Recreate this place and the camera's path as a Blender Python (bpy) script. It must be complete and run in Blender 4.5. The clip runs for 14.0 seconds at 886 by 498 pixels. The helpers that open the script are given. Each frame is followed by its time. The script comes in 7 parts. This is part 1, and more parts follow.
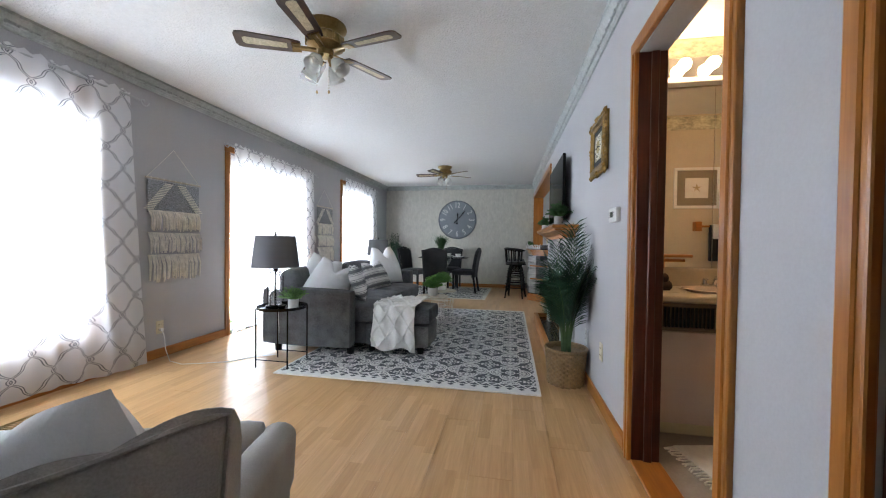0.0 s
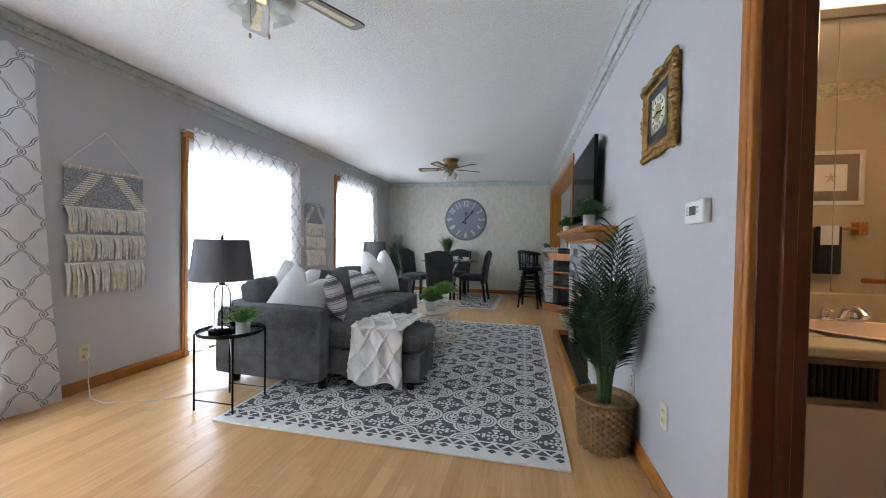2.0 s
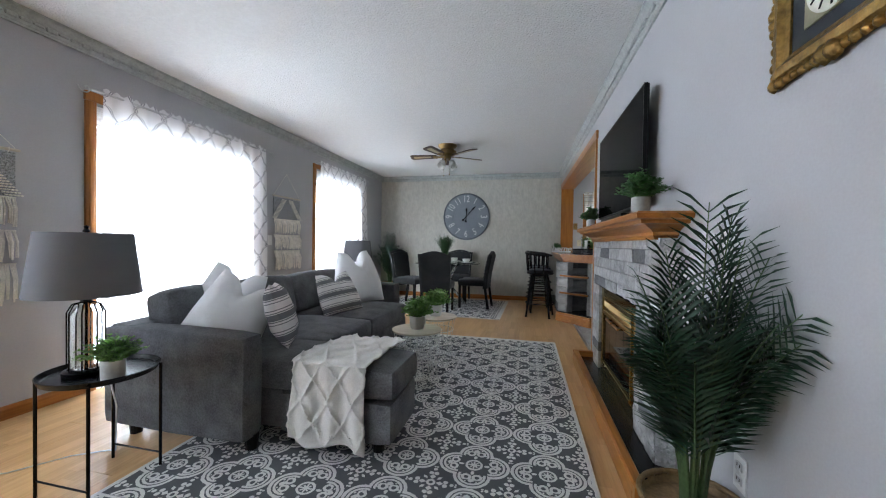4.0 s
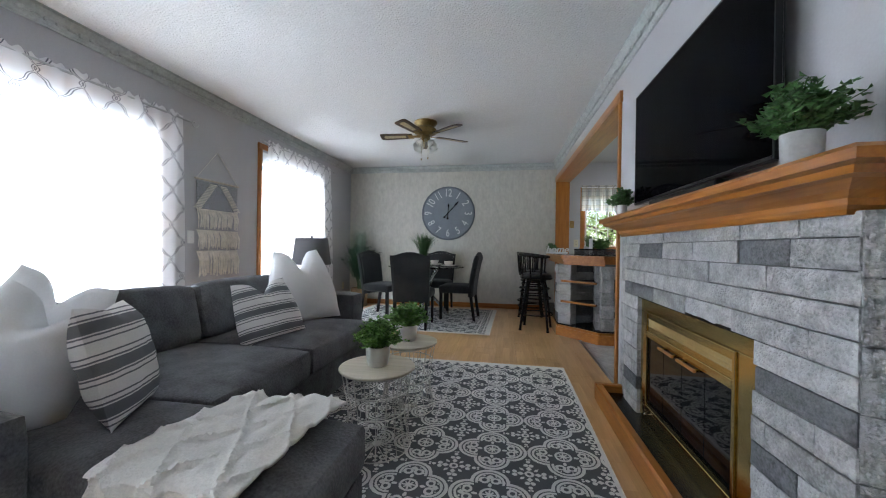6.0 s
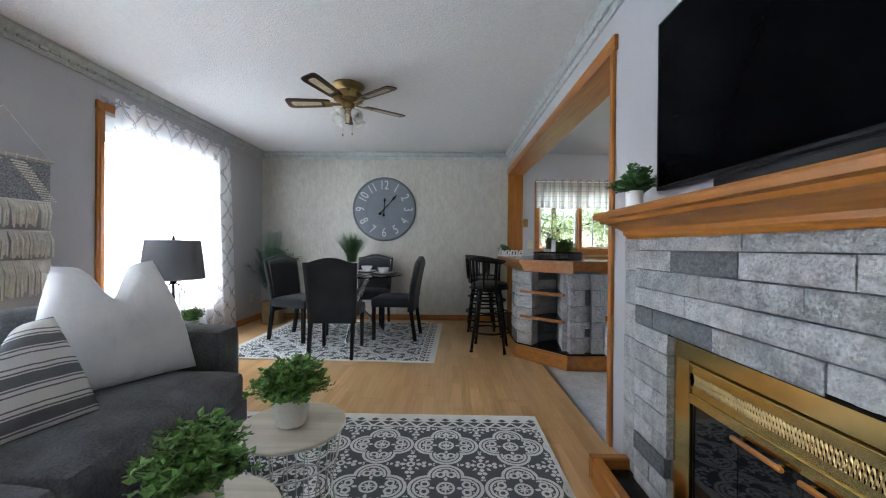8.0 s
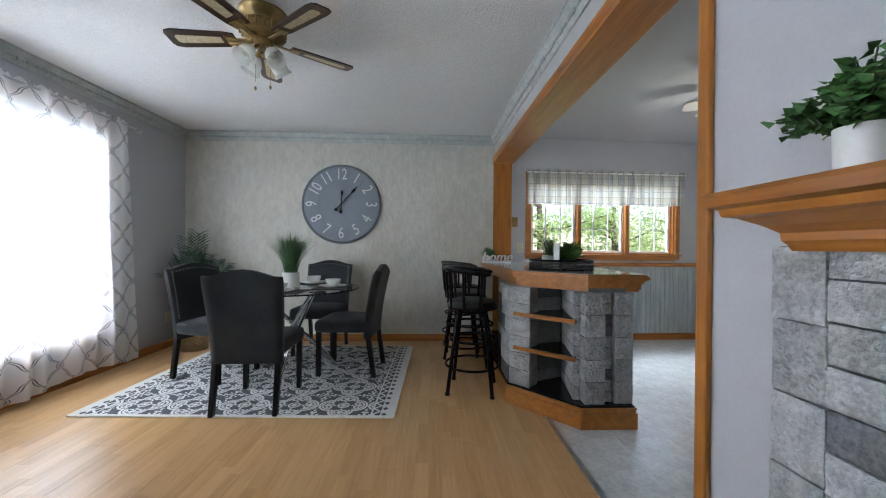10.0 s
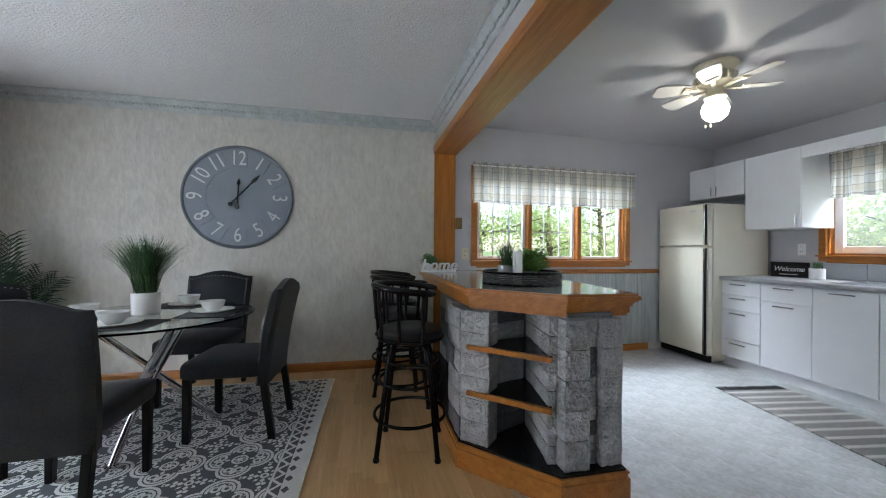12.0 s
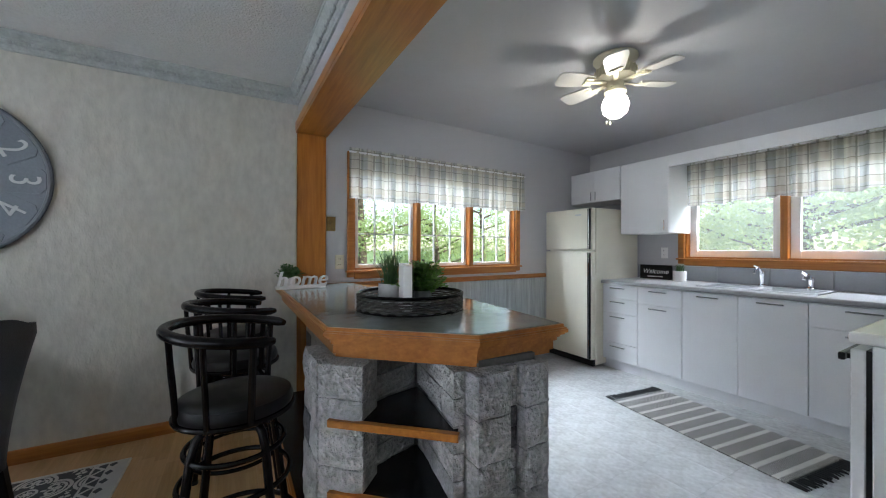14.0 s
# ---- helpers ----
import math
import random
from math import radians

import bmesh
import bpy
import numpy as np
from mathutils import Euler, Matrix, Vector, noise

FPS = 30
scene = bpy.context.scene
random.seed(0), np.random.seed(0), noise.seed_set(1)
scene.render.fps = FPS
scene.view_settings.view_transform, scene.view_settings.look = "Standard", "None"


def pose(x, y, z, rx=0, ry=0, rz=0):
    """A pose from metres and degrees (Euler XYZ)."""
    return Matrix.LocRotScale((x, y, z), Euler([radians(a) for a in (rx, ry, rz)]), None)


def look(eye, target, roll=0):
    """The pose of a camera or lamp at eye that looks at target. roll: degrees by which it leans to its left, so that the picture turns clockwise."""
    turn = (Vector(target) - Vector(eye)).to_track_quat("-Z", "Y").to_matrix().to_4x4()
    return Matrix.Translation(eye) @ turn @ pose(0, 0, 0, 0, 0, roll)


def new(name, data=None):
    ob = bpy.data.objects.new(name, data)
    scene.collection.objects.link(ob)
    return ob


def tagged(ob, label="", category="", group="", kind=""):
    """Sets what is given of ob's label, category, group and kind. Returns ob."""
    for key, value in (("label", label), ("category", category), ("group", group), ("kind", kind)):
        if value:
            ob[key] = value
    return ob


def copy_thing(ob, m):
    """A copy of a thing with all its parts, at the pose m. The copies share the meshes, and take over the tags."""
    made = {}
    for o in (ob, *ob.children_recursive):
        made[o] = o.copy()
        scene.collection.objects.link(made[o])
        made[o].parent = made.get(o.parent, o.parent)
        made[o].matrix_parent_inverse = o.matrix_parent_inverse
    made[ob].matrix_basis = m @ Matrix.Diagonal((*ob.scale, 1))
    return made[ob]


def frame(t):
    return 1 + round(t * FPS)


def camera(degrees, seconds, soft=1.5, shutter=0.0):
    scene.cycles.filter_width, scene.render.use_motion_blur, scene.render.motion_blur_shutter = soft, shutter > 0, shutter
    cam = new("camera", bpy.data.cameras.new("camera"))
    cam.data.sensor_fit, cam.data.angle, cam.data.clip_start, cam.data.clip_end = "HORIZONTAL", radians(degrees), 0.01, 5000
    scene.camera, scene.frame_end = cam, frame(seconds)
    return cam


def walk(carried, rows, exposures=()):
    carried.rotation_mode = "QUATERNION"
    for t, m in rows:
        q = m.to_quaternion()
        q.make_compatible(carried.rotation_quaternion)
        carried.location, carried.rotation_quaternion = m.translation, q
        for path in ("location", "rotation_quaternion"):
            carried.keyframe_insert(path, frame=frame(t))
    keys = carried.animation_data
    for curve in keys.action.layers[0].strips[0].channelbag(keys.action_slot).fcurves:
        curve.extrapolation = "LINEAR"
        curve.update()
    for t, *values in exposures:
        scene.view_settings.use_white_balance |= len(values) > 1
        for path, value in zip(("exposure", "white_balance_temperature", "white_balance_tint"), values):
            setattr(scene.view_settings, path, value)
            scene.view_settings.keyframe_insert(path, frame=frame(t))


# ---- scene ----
cam = camera(101.5, 14.0, soft=1.1)
PATH = [
    (0, (0.159, 1.403, 1.058), (-0.205, 3.369, 1.023), 0.7),
    (0.5, (0.157, 1.576, 1.079), (-0.213, 3.542, 1.039), 0.7),
    (1, (0.145, 1.758, 1.095), (-0.24, 3.72, 1.053), 0.8),
    (1.5, (0.142, 1.939, 1.099), (-0.267, 3.896, 1.06), 0.8),
    (2, (0.136, 2.151, 1.103), (-0.294, 4.104, 1.066), 0.9),
    (2.5, (0.133, 2.364, 1.111), (-0.317, 4.312, 1.072), 0.8),
    (3, (0.11, 2.572, 1.11), (-0.341, 4.52, 1.071), 0.8),
    (5.5, (-0.054, 3.66, 1.021), (-0.452, 5.62, 1.01), 1.0),
    (6, (-0.114, 3.9, 1.023), (-0.456, 5.871, 1.014), 0.8),
    (6.5, (-0.165, 4.113, 1.034), (-0.397, 6.099, 1.029), 0.9),
    (7, (-0.172, 4.364, 1.039), (-0.298, 6.36, 1.033), 0.7),
    (7.5, (-0.168, 4.595, 1.051), (-0.242, 6.594, 1.046), 0.5),
    (8, (-0.161, 4.836, 1.066), (-0.194, 6.835, 1.057), 0.5),
    (10.5, (-0.053, 6.015, 1.129), (0.056, 8.012, 1.126), 0.5),
    (11, (-0.052, 6.205, 1.151), (0.11, 8.199, 1.151), 0.5),
    (11.5, (-0.046, 6.384, 1.157), (0.202, 8.368, 1.157), 0.6),
    (12, (0.003, 6.528, 1.159), (0.428, 8.482, 1.162), 0.5),
    (12.5, (0.065, 6.698, 1.18), (0.677, 8.602, 1.177), 0.4),
    (13, (0.137, 6.844, 1.202), (0.862, 8.708, 1.198), 0.2),
    (13.5, (0.205, 6.99, 1.227), (1.037, 8.809, 1.222), 0.2),
    (14, (0.262, 7.131, 1.225), (1.266, 8.861, 1.227), 0.1),
]
EXPOSURE = ((0, 1.62), (3, 1.58), (5.5, 1.5), (8, 1.6), (11, 1.56), (14, 1.5))
walk(cam, [(t, look(eye, target, roll)) for t, eye, target, roll in PATH], EXPOSURE)


# ---- world, sun and window light ----
def xr(y):
    """The long right-hand wall runs slightly out of square."""
    return 0.755 - 0.0082 * (y - 3.4)


XL, YF, YN, ZC = -2.92, 10.13, -0.6, 2.44
world = bpy.data.worlds.new("sky")
scene.world = world
world.use_nodes = True
wn, wl = world.node_tree.nodes, world.node_tree.links
sky = wn.new("ShaderNodeTexSky")
sky.sky_type, sky.sun_disc = "NISHITA", False
sky.sun_elevation, sky.sun_rotation = radians(60), radians(160)
wl.new(sky.outputs[0], wn["Background"].inputs[0])
wn["Background"].inputs[1].default_value = 0.15

sun_data = bpy.data.lights.new("sun", "SUN")
sun_data.energy, sun_data.angle, sun_data.color = 5.0, radians(2), (1.0, 0.96, 0.9)
sun = new("sun", sun_data)
sun.matrix_world = look((0, 0, 30), (-6, 16, 0))


def area(name, m, w, h, power, colour):
    d = bpy.data.lights.new(name, "AREA")
    d.shape, d.size, d.size_y, d.energy, d.color = "RECTANGLE", w, h, power, colour
    o = new(name, d)
    o.matrix_world = m
    return o


DAY = (0.79, 0.885, 1.0)
for yc, zc, w, h, p in ((2.65, 1.22, 1.7, 1.35, 40), (5.66, 0.98, 1.4, 1.75, 40), (8.33, 1.22, 1.25, 1.45, 27)):
    area("window_daylight", look((XL - 0.2, yc, zc), (0, yc, zc)), w, h, p, DAY)

# sky light falling in under the heads of the kitchen windows
area("window_daylight", look((2.05, YF + 0.75, 2.35), (2.05, YF - 1.2, 0.6)), 1.8, 0.5, 46, DAY)
area("window_daylight", look((4.95, 8.3, 2.4), (3.2, 8.3, 0.6)), 1.5, 0.5, 36, DAY)


# ---- materials ----
def node(nt, kind, **inputs):
    n = nt.nodes.new(kind)
    for k, v in inputs.items():
        n.inputs[k.replace("_", " ")].default_value = v
    return n


def rgb(c):
    return (*c, 1.0)


def mat(name, c, rough=0.6, metal=0.0, var=0.12, scale=6.0, fine=90.0, bump=0.15, spec=0.5, stretch=(1, 1, 1), rand=0.0, sheen=0.0, world=False, depth=0.004, wrinkle=0.0):
    """A plain surface with broad tint changes, fine grain and relief."""
    m = bpy.data.materials.new(name)
    m.use_nodes = True
    nt = m.node_tree
    b = nt.nodes["Principled BSDF"]
    tc = nt.nodes.new("ShaderNodeTexCoord")
    mp = nt.nodes.new("ShaderNodeMapping")
    mp.inputs["Scale"].default_value = stretch
    if world:
        nt.links.new(nt.nodes.new("ShaderNodeNewGeometry").outputs["Position"], mp.inputs[0])
    else:
        nt.links.new(tc.outputs["Object"], mp.inputs[0])
    n1 = node(nt, "ShaderNodeTexNoise", Scale=scale, Detail=4.0)
    n2 = node(nt, "ShaderNodeTexNoise", Scale=fine, Detail=3.0)
    for n in (n1, n2):
        nt.links.new(mp.outputs[0], n.inputs["Vector"])
    ramp = nt.nodes.new("ShaderNodeMixRGB")
    ramp.inputs[1].default_value = rgb([max(0, v * (1 - var)) for v in c])
    ramp.inputs[2].default_value = rgb([min(1, v * (1 + var)) for v in c])
    add = nt.nodes.new("ShaderNodeMath")
    add.operation = "MULTIPLY_ADD"
    add.inputs[1].default_value = 0.45
    nt.links.new(n2.outputs[0], add.inputs[0])
    mul = nt.nodes.new("ShaderNodeMath")
    mul.operation = "MULTIPLY"
    mul.inputs[1].default_value = 0.55
    nt.links.new(n1.outputs[0], mul.inputs[0])
    nt.links.new(mul.outputs[0], add.inputs[2])
    con = nt.nodes.new("ShaderNodeMath")
    con.operation = "MULTIPLY_ADD"
    con.inputs[1].default_value, con.inputs[2].default_value = 3.0, -1.0
    nt.links.new(add.outputs[0], con.inputs[0])
    last = con.outputs[0]
    if rand:
        oi = nt.nodes.new("ShaderNodeObjectInfo")
        ra = nt.nodes.new("ShaderNodeMath")
        ra.operation = "MULTIPLY_ADD"
        ra.inputs[1].default_value = rand
        nt.links.new(oi.outputs["Random"], ra.inputs[0])
        nt.links.new(last, ra.inputs[2])
        sb = nt.nodes.new("ShaderNodeMath")
        sb.operation = "SUBTRACT"
        sb.inputs[1].default_value = rand / 2
        nt.links.new(ra.outputs[0], sb.inputs[0])
        last = sb.outputs[0]
    nt.links.new(last, ramp.inputs[0])
    nt.links.new(ramp.outputs[0], b.inputs["Base Color"])
    b.inputs["Roughness"].default_value, b.inputs["Metallic"].default_value = rough, metal
    b.inputs["Specular IOR Level"].default_value = spec
    if sheen:
        b.inputs["Sheen Weight"].default_value = sheen
    if bump:
        bp = node(nt, "ShaderNodeBump", Strength=bump, Distance=depth)
        nt.links.new(n2.outputs[0], bp.inputs["Height"])
        if wrinkle:
            wv = node(nt, "ShaderNodeTexNoise", Scale=7.0, Detail=2.0, Distortion=1.2)
            nt.links.new(mp.outputs[0], wv.inputs["Vector"])
            b2 = node(nt, "ShaderNodeBump", Strength=wrinkle, Distance=0.03)
            nt.links.new(wv.outputs[0], b2.inputs["Height"])
            nt.links.new(b2.outputs[0], bp.inputs["Normal"])
        nt.links.new(bp.outputs[0], b.inputs["Normal"])
    return m


def wood(name, dark, light, rough=0.35, axis=1, grain=14.0, rand=0.0, bump=0.08):
    """Wood with long grain along one axis (0 x, 1 y, 2 z)."""
    st = [grain, grain, grain]
    st[axis] = grain * 0.06
    m = mat(name, light, rough=rough, scale=2.0, fine=6.0, bump=bump, stretch=st, rand=rand)
    mix = [n for n in m.node_tree.nodes if n.type == "MIX_RGB"][0]
    mix.inputs[1].default_value, mix.inputs[2].default_value = rgb(dark), rgb(light)
    return m


def strip_floor(name, dark, light, w, ln):
    """Laminate printed in narrow staggered strips, with grain along y."""
    m = wood(name, dark, light, 0.28, 1, 16, bump=0.03)
    nt = m.node_tree
    pos = nt.nodes.new("ShaderNodeNewGeometry").outputs["Position"]
    sep = nt.nodes.new("ShaderNodeSeparateXYZ")
    nt.links.new(pos, sep.inputs[0])

    def op(kind, a, b):
        n = nt.nodes.new("ShaderNodeMath")
        n.operation = kind
        for i, v in enumerate((a, b)):
            if isinstance(v, (int, float)):
                n.inputs[i].default_value = v
            else:
                nt.links.new(v, n.inputs[i])
        return n.outputs[0]

    col = op("FLOOR", op("MULTIPLY", sep.outputs[0], 1 / w), 0.0)
    shift = op("FRACT", op("MULTIPLY", col, 0.377), 0.0)
    row = op("FLOOR", op("ADD", op("MULTIPLY", sep.outputs[1], 1 / ln), op("MULTIPLY", shift, 3.0)), 0.0)
    com = nt.nodes.new("ShaderNodeCombineXYZ")
    nt.links.new(col, com.inputs[0])
    nt.links.new(row, com.inputs[1])
    wn_ = nt.nodes.new("ShaderNodeTexWhiteNoise")
    nt.links.new(com.outputs[0], wn_.inputs[0])
    mix = [n for n in nt.nodes if n.type == "MIX_RGB"][0]
    old = mix.inputs[0].links[0].from_socket
    nt.links.new(op("ADD", op("MULTIPLY", old, 0.6), op("MULTIPLY", op("SUBTRACT", wn_.outputs[0], 0.3), 0.5)), mix.inputs[0])
    return m


def glow(name, c, strength):
    m = bpy.data.materials.new(name)
    m.use_nodes = True
    b = m.node_tree.nodes["Principled BSDF"]
    b.inputs["Base Color"].default_value = rgb(c)
    b.inputs["Emission Color"].default_value = rgb(c)
    b.inputs["Emission Strength"].default_value = strength
    return m


def lit_glass(name):
    """Thin glass round a burning bulb: part of the light passes straight through it."""
    m = glow(name, (1.0, 0.97, 0.93), 4.0)
    nt = m.node_tree
    tr, mx = nt.nodes.new("ShaderNodeBsdfTransparent"), nt.nodes.new("ShaderNodeMixShader")
    mx.inputs[0].default_value = 0.6
    nt.links.new(nt.nodes["Principled BSDF"].outputs[0], mx.inputs[1])
    nt.links.new(tr.outputs[0], mx.inputs[2])
    nt.links.new(mx.outputs[0], nt.nodes["Material Output"].inputs[0])
    return m


def glass(name, c=(1, 1, 1), rough=0.0, thin=True):
    m = bpy.data.materials.new(name)
    m.use_nodes = True
    b = m.node_tree.nodes["Principled BSDF"]
    b.inputs["Base Color"].default_value = rgb(c)
    b.inputs["Transmission Weight"].default_value = 1.0
    b.inputs["Roughness"].default_value = rough
    b.inputs["IOR"].default_value = 1.08 if thin else 1.45
    return m


M = dict(
    wall=mat("grey_wall_paint", (0.465, 0.465, 0.485), 0.7, var=0.05, scale=1.5, fine=120, bump=0.12),
    popcorn=mat("textured_ceiling", (0.72, 0.715, 0.71), 0.9, var=0.05, scale=30, fine=75, bump=0.9, depth=0.009),
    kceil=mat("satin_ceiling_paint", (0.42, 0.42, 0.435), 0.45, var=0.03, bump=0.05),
    paper=mat("cream_textured_wallpaper", (0.55, 0.53, 0.475), 0.8, var=0.11, scale=7, fine=17, bump=0.9, depth=0.008, stretch=(1.7, 1, 0.85)),
    crown=mat("painted_moulding", (0.43, 0.455, 0.445), 0.5, var=0.18, scale=14, fine=60, bump=0.4),
    oak=wood("golden_oak_trim", (0.3, 0.1, 0.015), (0.47, 0.18, 0.032), 0.32, 2),
    oakx=wood("golden_oak_rail", (0.3, 0.1, 0.015), (0.47, 0.18, 0.032), 0.32, 1),
    oakw=wood("golden_oak_board", (0.3, 0.1, 0.015), (0.47, 0.18, 0.032), 0.32, 0),
    red=wood("red_brown_door_wood", (0.045, 0.009, 0.005), (0.1, 0.022, 0.01), 0.3, 2),
    plank=strip_floor("oak_laminate", (0.52, 0.285, 0.115), (0.74, 0.465, 0.22), 0.0647, 0.42),
    vinyl=mat("marbled_vinyl", (0.57, 0.59, 0.6), 0.2, var=0.2, scale=9, fine=38, bump=0.06, rand=0.1),
    white=mat("white_paint", (0.78, 0.78, 0.78), 0.4, var=0.03, bump=0.04),
    black=mat("black_metal", (0.0035, 0.0035, 0.004), 0.25, spec=0.3, var=0.2, bump=0.05),
    grey=mat("grey_block_fill", (0.2, 0.2, 0.2), 0.7),
    bath=mat("bathroom_paint", (0.55, 0.47, 0.36), 0.6, var=0.05),
    dark=mat("dark_void", (0.02, 0.02, 0.02), 0.8),
)


# ---- mesh helpers ----
def box(bm, x0, x1, y0, y1, z0, z1, bev=0.0, seg=1, m=None):
    r = bmesh.ops.create_cube(bm, size=1.0)
    vs = r["verts"]
    c, s = Vector(((x0 + x1) / 2, (y0 + y1) / 2, (z0 + z1) / 2)), (x1 - x0, y1 - y0, z1 - z0)
    for v in vs:
        v.co = Vector((v.co.x * s[0], v.co.y * s[1], v.co.z * s[2])) + c
        if m is not None:
            v.co = m @ v.co
    if bev:
        es = list({e for v in vs for e in v.link_edges})
        r = bmesh.ops.bevel(bm, geom=es, offset=bev, segments=seg, profile=0.5, affect="EDGES")
        return r["verts"]
    return vs


def rod(bm, a, b, r0, r1=None, seg=10, caps=True):
    a, b = Vector(a), Vector(b)
    r1 = r0 if r1 is None else r1
    d = b - a
    q = d.to_track_quat("Z", "Y").to_matrix()
    rings = []
    for p, r in ((a, r0), (b, r1)):
        rings.append([bm.verts.new(p + q @ Vector((r * math.cos(2 * math.pi * i / seg), r * math.sin(2 * math.pi * i / seg), 0))) for i in range(seg)])
    for i in range(seg):
        j = (i + 1) % seg
        bm.faces.new((rings[0][i], rings[0][j], rings[1][j], rings[1][i]))
    if caps:
        bm.faces.new(rings[0][::-1])
        bm.faces.new(rings[1])


def tube(bm, pts, r, seg=8):
    """A round tube along points, ring joined to ring; r is a number or one per point."""
    pts = [Vector(p) for p in pts]
    prev, x = None, None
    for i, p in enumerate(pts):
        d = (pts[min(i + 1, len(pts) - 1)] - pts[max(i - 1, 0)]).normalized()
        if x is None:
            x = d.orthogonal().normalized()
        x = (x - d * x.dot(d)).normalized()
        y = d.cross(x)
        rr = r[i] if isinstance(r, (list, tuple)) else r
        ring = [bm.verts.new(p + x * rr * math.cos(2 * math.pi * k / seg) + y * rr * math.sin(2 * math.pi * k / seg)) for k in range(seg)]
        if prev:
            for k in range(seg):
                bm.faces.new((prev[k], prev[(k + 1) % seg], ring[(k + 1) % seg], ring[k]))
        else:
            bm.faces.new(ring[::-1])
        prev = ring
    bm.faces.new(prev)


def ring_pts(c, r, n=32, a0=0.0, a1=2 * math.pi, ax="z"):
    out = []
    for i in range(n + 1):
        a = a0 + (a1 - a0) * i / n
        u, v = r * math.cos(a), r * math.sin(a)
        out.append({"z": (c[0] + u, c[1] + v, c[2]), "y": (c[0] + u, c[1], c[2] + v), "x": (c[0], c[1] + u, c[2] + v)}[ax])
    return out


def lathe(bm, prof, seg=24, c=(0, 0, 0), m=None):
    """Turn (radius, height) pairs about z."""
    prev = None
    for r, z in prof:
        ring = []
        for k in range(seg):
            co = Vector((c[0] + r * math.cos(2 * math.pi * k / seg), c[1] + r * math.sin(2 * math.pi * k / seg), c[2] + z))
            ring.append(bm.verts.new(m @ co if m is not None else co))
        if prev:
            for k in range(seg):
                bm.faces.new((prev[k], prev[(k + 1) % seg], ring[(k + 1) % seg], ring[k]))
        elif r > 1e-4:
            bm.faces.new(ring[::-1])
        prev = ring
    if prof[-1][0] > 1e-4:
        bm.faces.new(prev)


def prism(bm, poly, z0, z1, m=None, bev=0.0):
    """Raise an outline of (x, y) pairs from z0 to z1."""
    lo = [bm.verts.new((x, y, z0)) for x, y in poly]
    hi = [bm.verts.new((x, y, z1)) for x, y in poly]
    n = len(poly)
    bm.faces.new(lo[::-1])
    bm.faces.new(hi)
    for i in range(n):
        bm.faces.new((lo[i], lo[(i + 1) % n], hi[(i + 1) % n], hi[i]))
    if bev:
        es = list({e for v in hi + lo for e in v.link_edges})
        r = bmesh.ops.bevel(bm, geom=es, offset=bev, segments=2, profile=0.5, affect="EDGES")
    if m is not None:
        for v in bm.verts:
            v.co = m @ v.co


def sweep(bm, a, b, prof, up=(0, 0, 1), flip=False):
    """Run a moulding profile of (out, up) pairs from a to b; out lies to the left of the run, or right if flipped."""
    a, b = Vector(a), Vector(b)
    d, up = (b - a).normalized(), Vector(up)
    out = up.cross(d) * (-1 if flip else 1)
    r0 = [bm.verts.new(a + out * u + up * v) for u, v in prof]
    r1 = [bm.verts.new(b + out * u + up * v) for u, v in prof]
    n = len(prof)
    for i in range(n):
        j = (i + 1) % n
        bm.faces.new((r0[i], r0[j], r1[j], r1[i]))
    bm.faces.new(r0[::-1])
    bm.faces.new(r1)


def mesh(name, bm, material, smooth=False):
    bmesh.ops.recalc_face_normals(bm, faces=bm.faces)
    me = bpy.data.meshes.new(name)
    bm.to_mesh(me)
    bm.free()
    me.materials.append(material)
    if smooth:
        for p in me.polygons:
            p.use_smooth = True
        me.set_sharp_from_angle(angle=radians(40))
    return me


def part(name, bm, material, parent=None, label="", smooth=False):
    ob = new(name, mesh(name, bm, material, smooth))
    if parent is not None:
        ob.parent = parent
    if label:
        ob["label"] = label
    return ob


def thing(name, m, label, category, group=""):
    """An empty at the base of a thing, to carry its parts."""
    e = new(name)
    e.empty_display_size = 0.1
    e.matrix_world = m
    return tagged(e, label, category, group)


def structure(name, bm, material, label="", smooth=False):
    return tagged(part(name, bm, material, None, label, smooth), kind="structure")


B = bmesh.new


# ---- setting: floors, walls, ceilings ----
bm = B()
box(bm, XL - 0.1, 0.72, YN, YF + 0.1, -0.12, -0.012)
floor = structure("floor", bm, M["dark"], "oak laminate floor boards along the room")
bm = B()
box(bm, 0.72, 4.5, 6.7, 10.6, -0.12, -0.012)
kitchen_floor = structure("floor_kitchen", bm, M["vinyl"], "pale grey marbled vinyl floor")
bm = B()
box(bm, 0.75, 3.0, 2.3, 4.3, -0.12, -0.004)
structure("floor_bathroom", bm, mat("bath_floor_vinyl", (0.3, 0.27, 0.25), 0.4, scale=12), "grey brown bathroom floor")
bm = B()
box(bm, XL - 0.15, 0.95, YN - 0.15, YF + 0.15, ZC, ZC + 0.15)
structure("ceiling", bm, M["popcorn"], "white textured ceiling")
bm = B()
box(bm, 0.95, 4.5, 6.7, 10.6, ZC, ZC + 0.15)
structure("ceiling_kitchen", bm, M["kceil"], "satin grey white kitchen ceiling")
bm = B()
box(bm, 0.95, 3.0, 2.3, 4.3, ZC, ZC + 0.15)
structure("ceiling_bathroom", bm, M["white"], "bathroom ceiling")

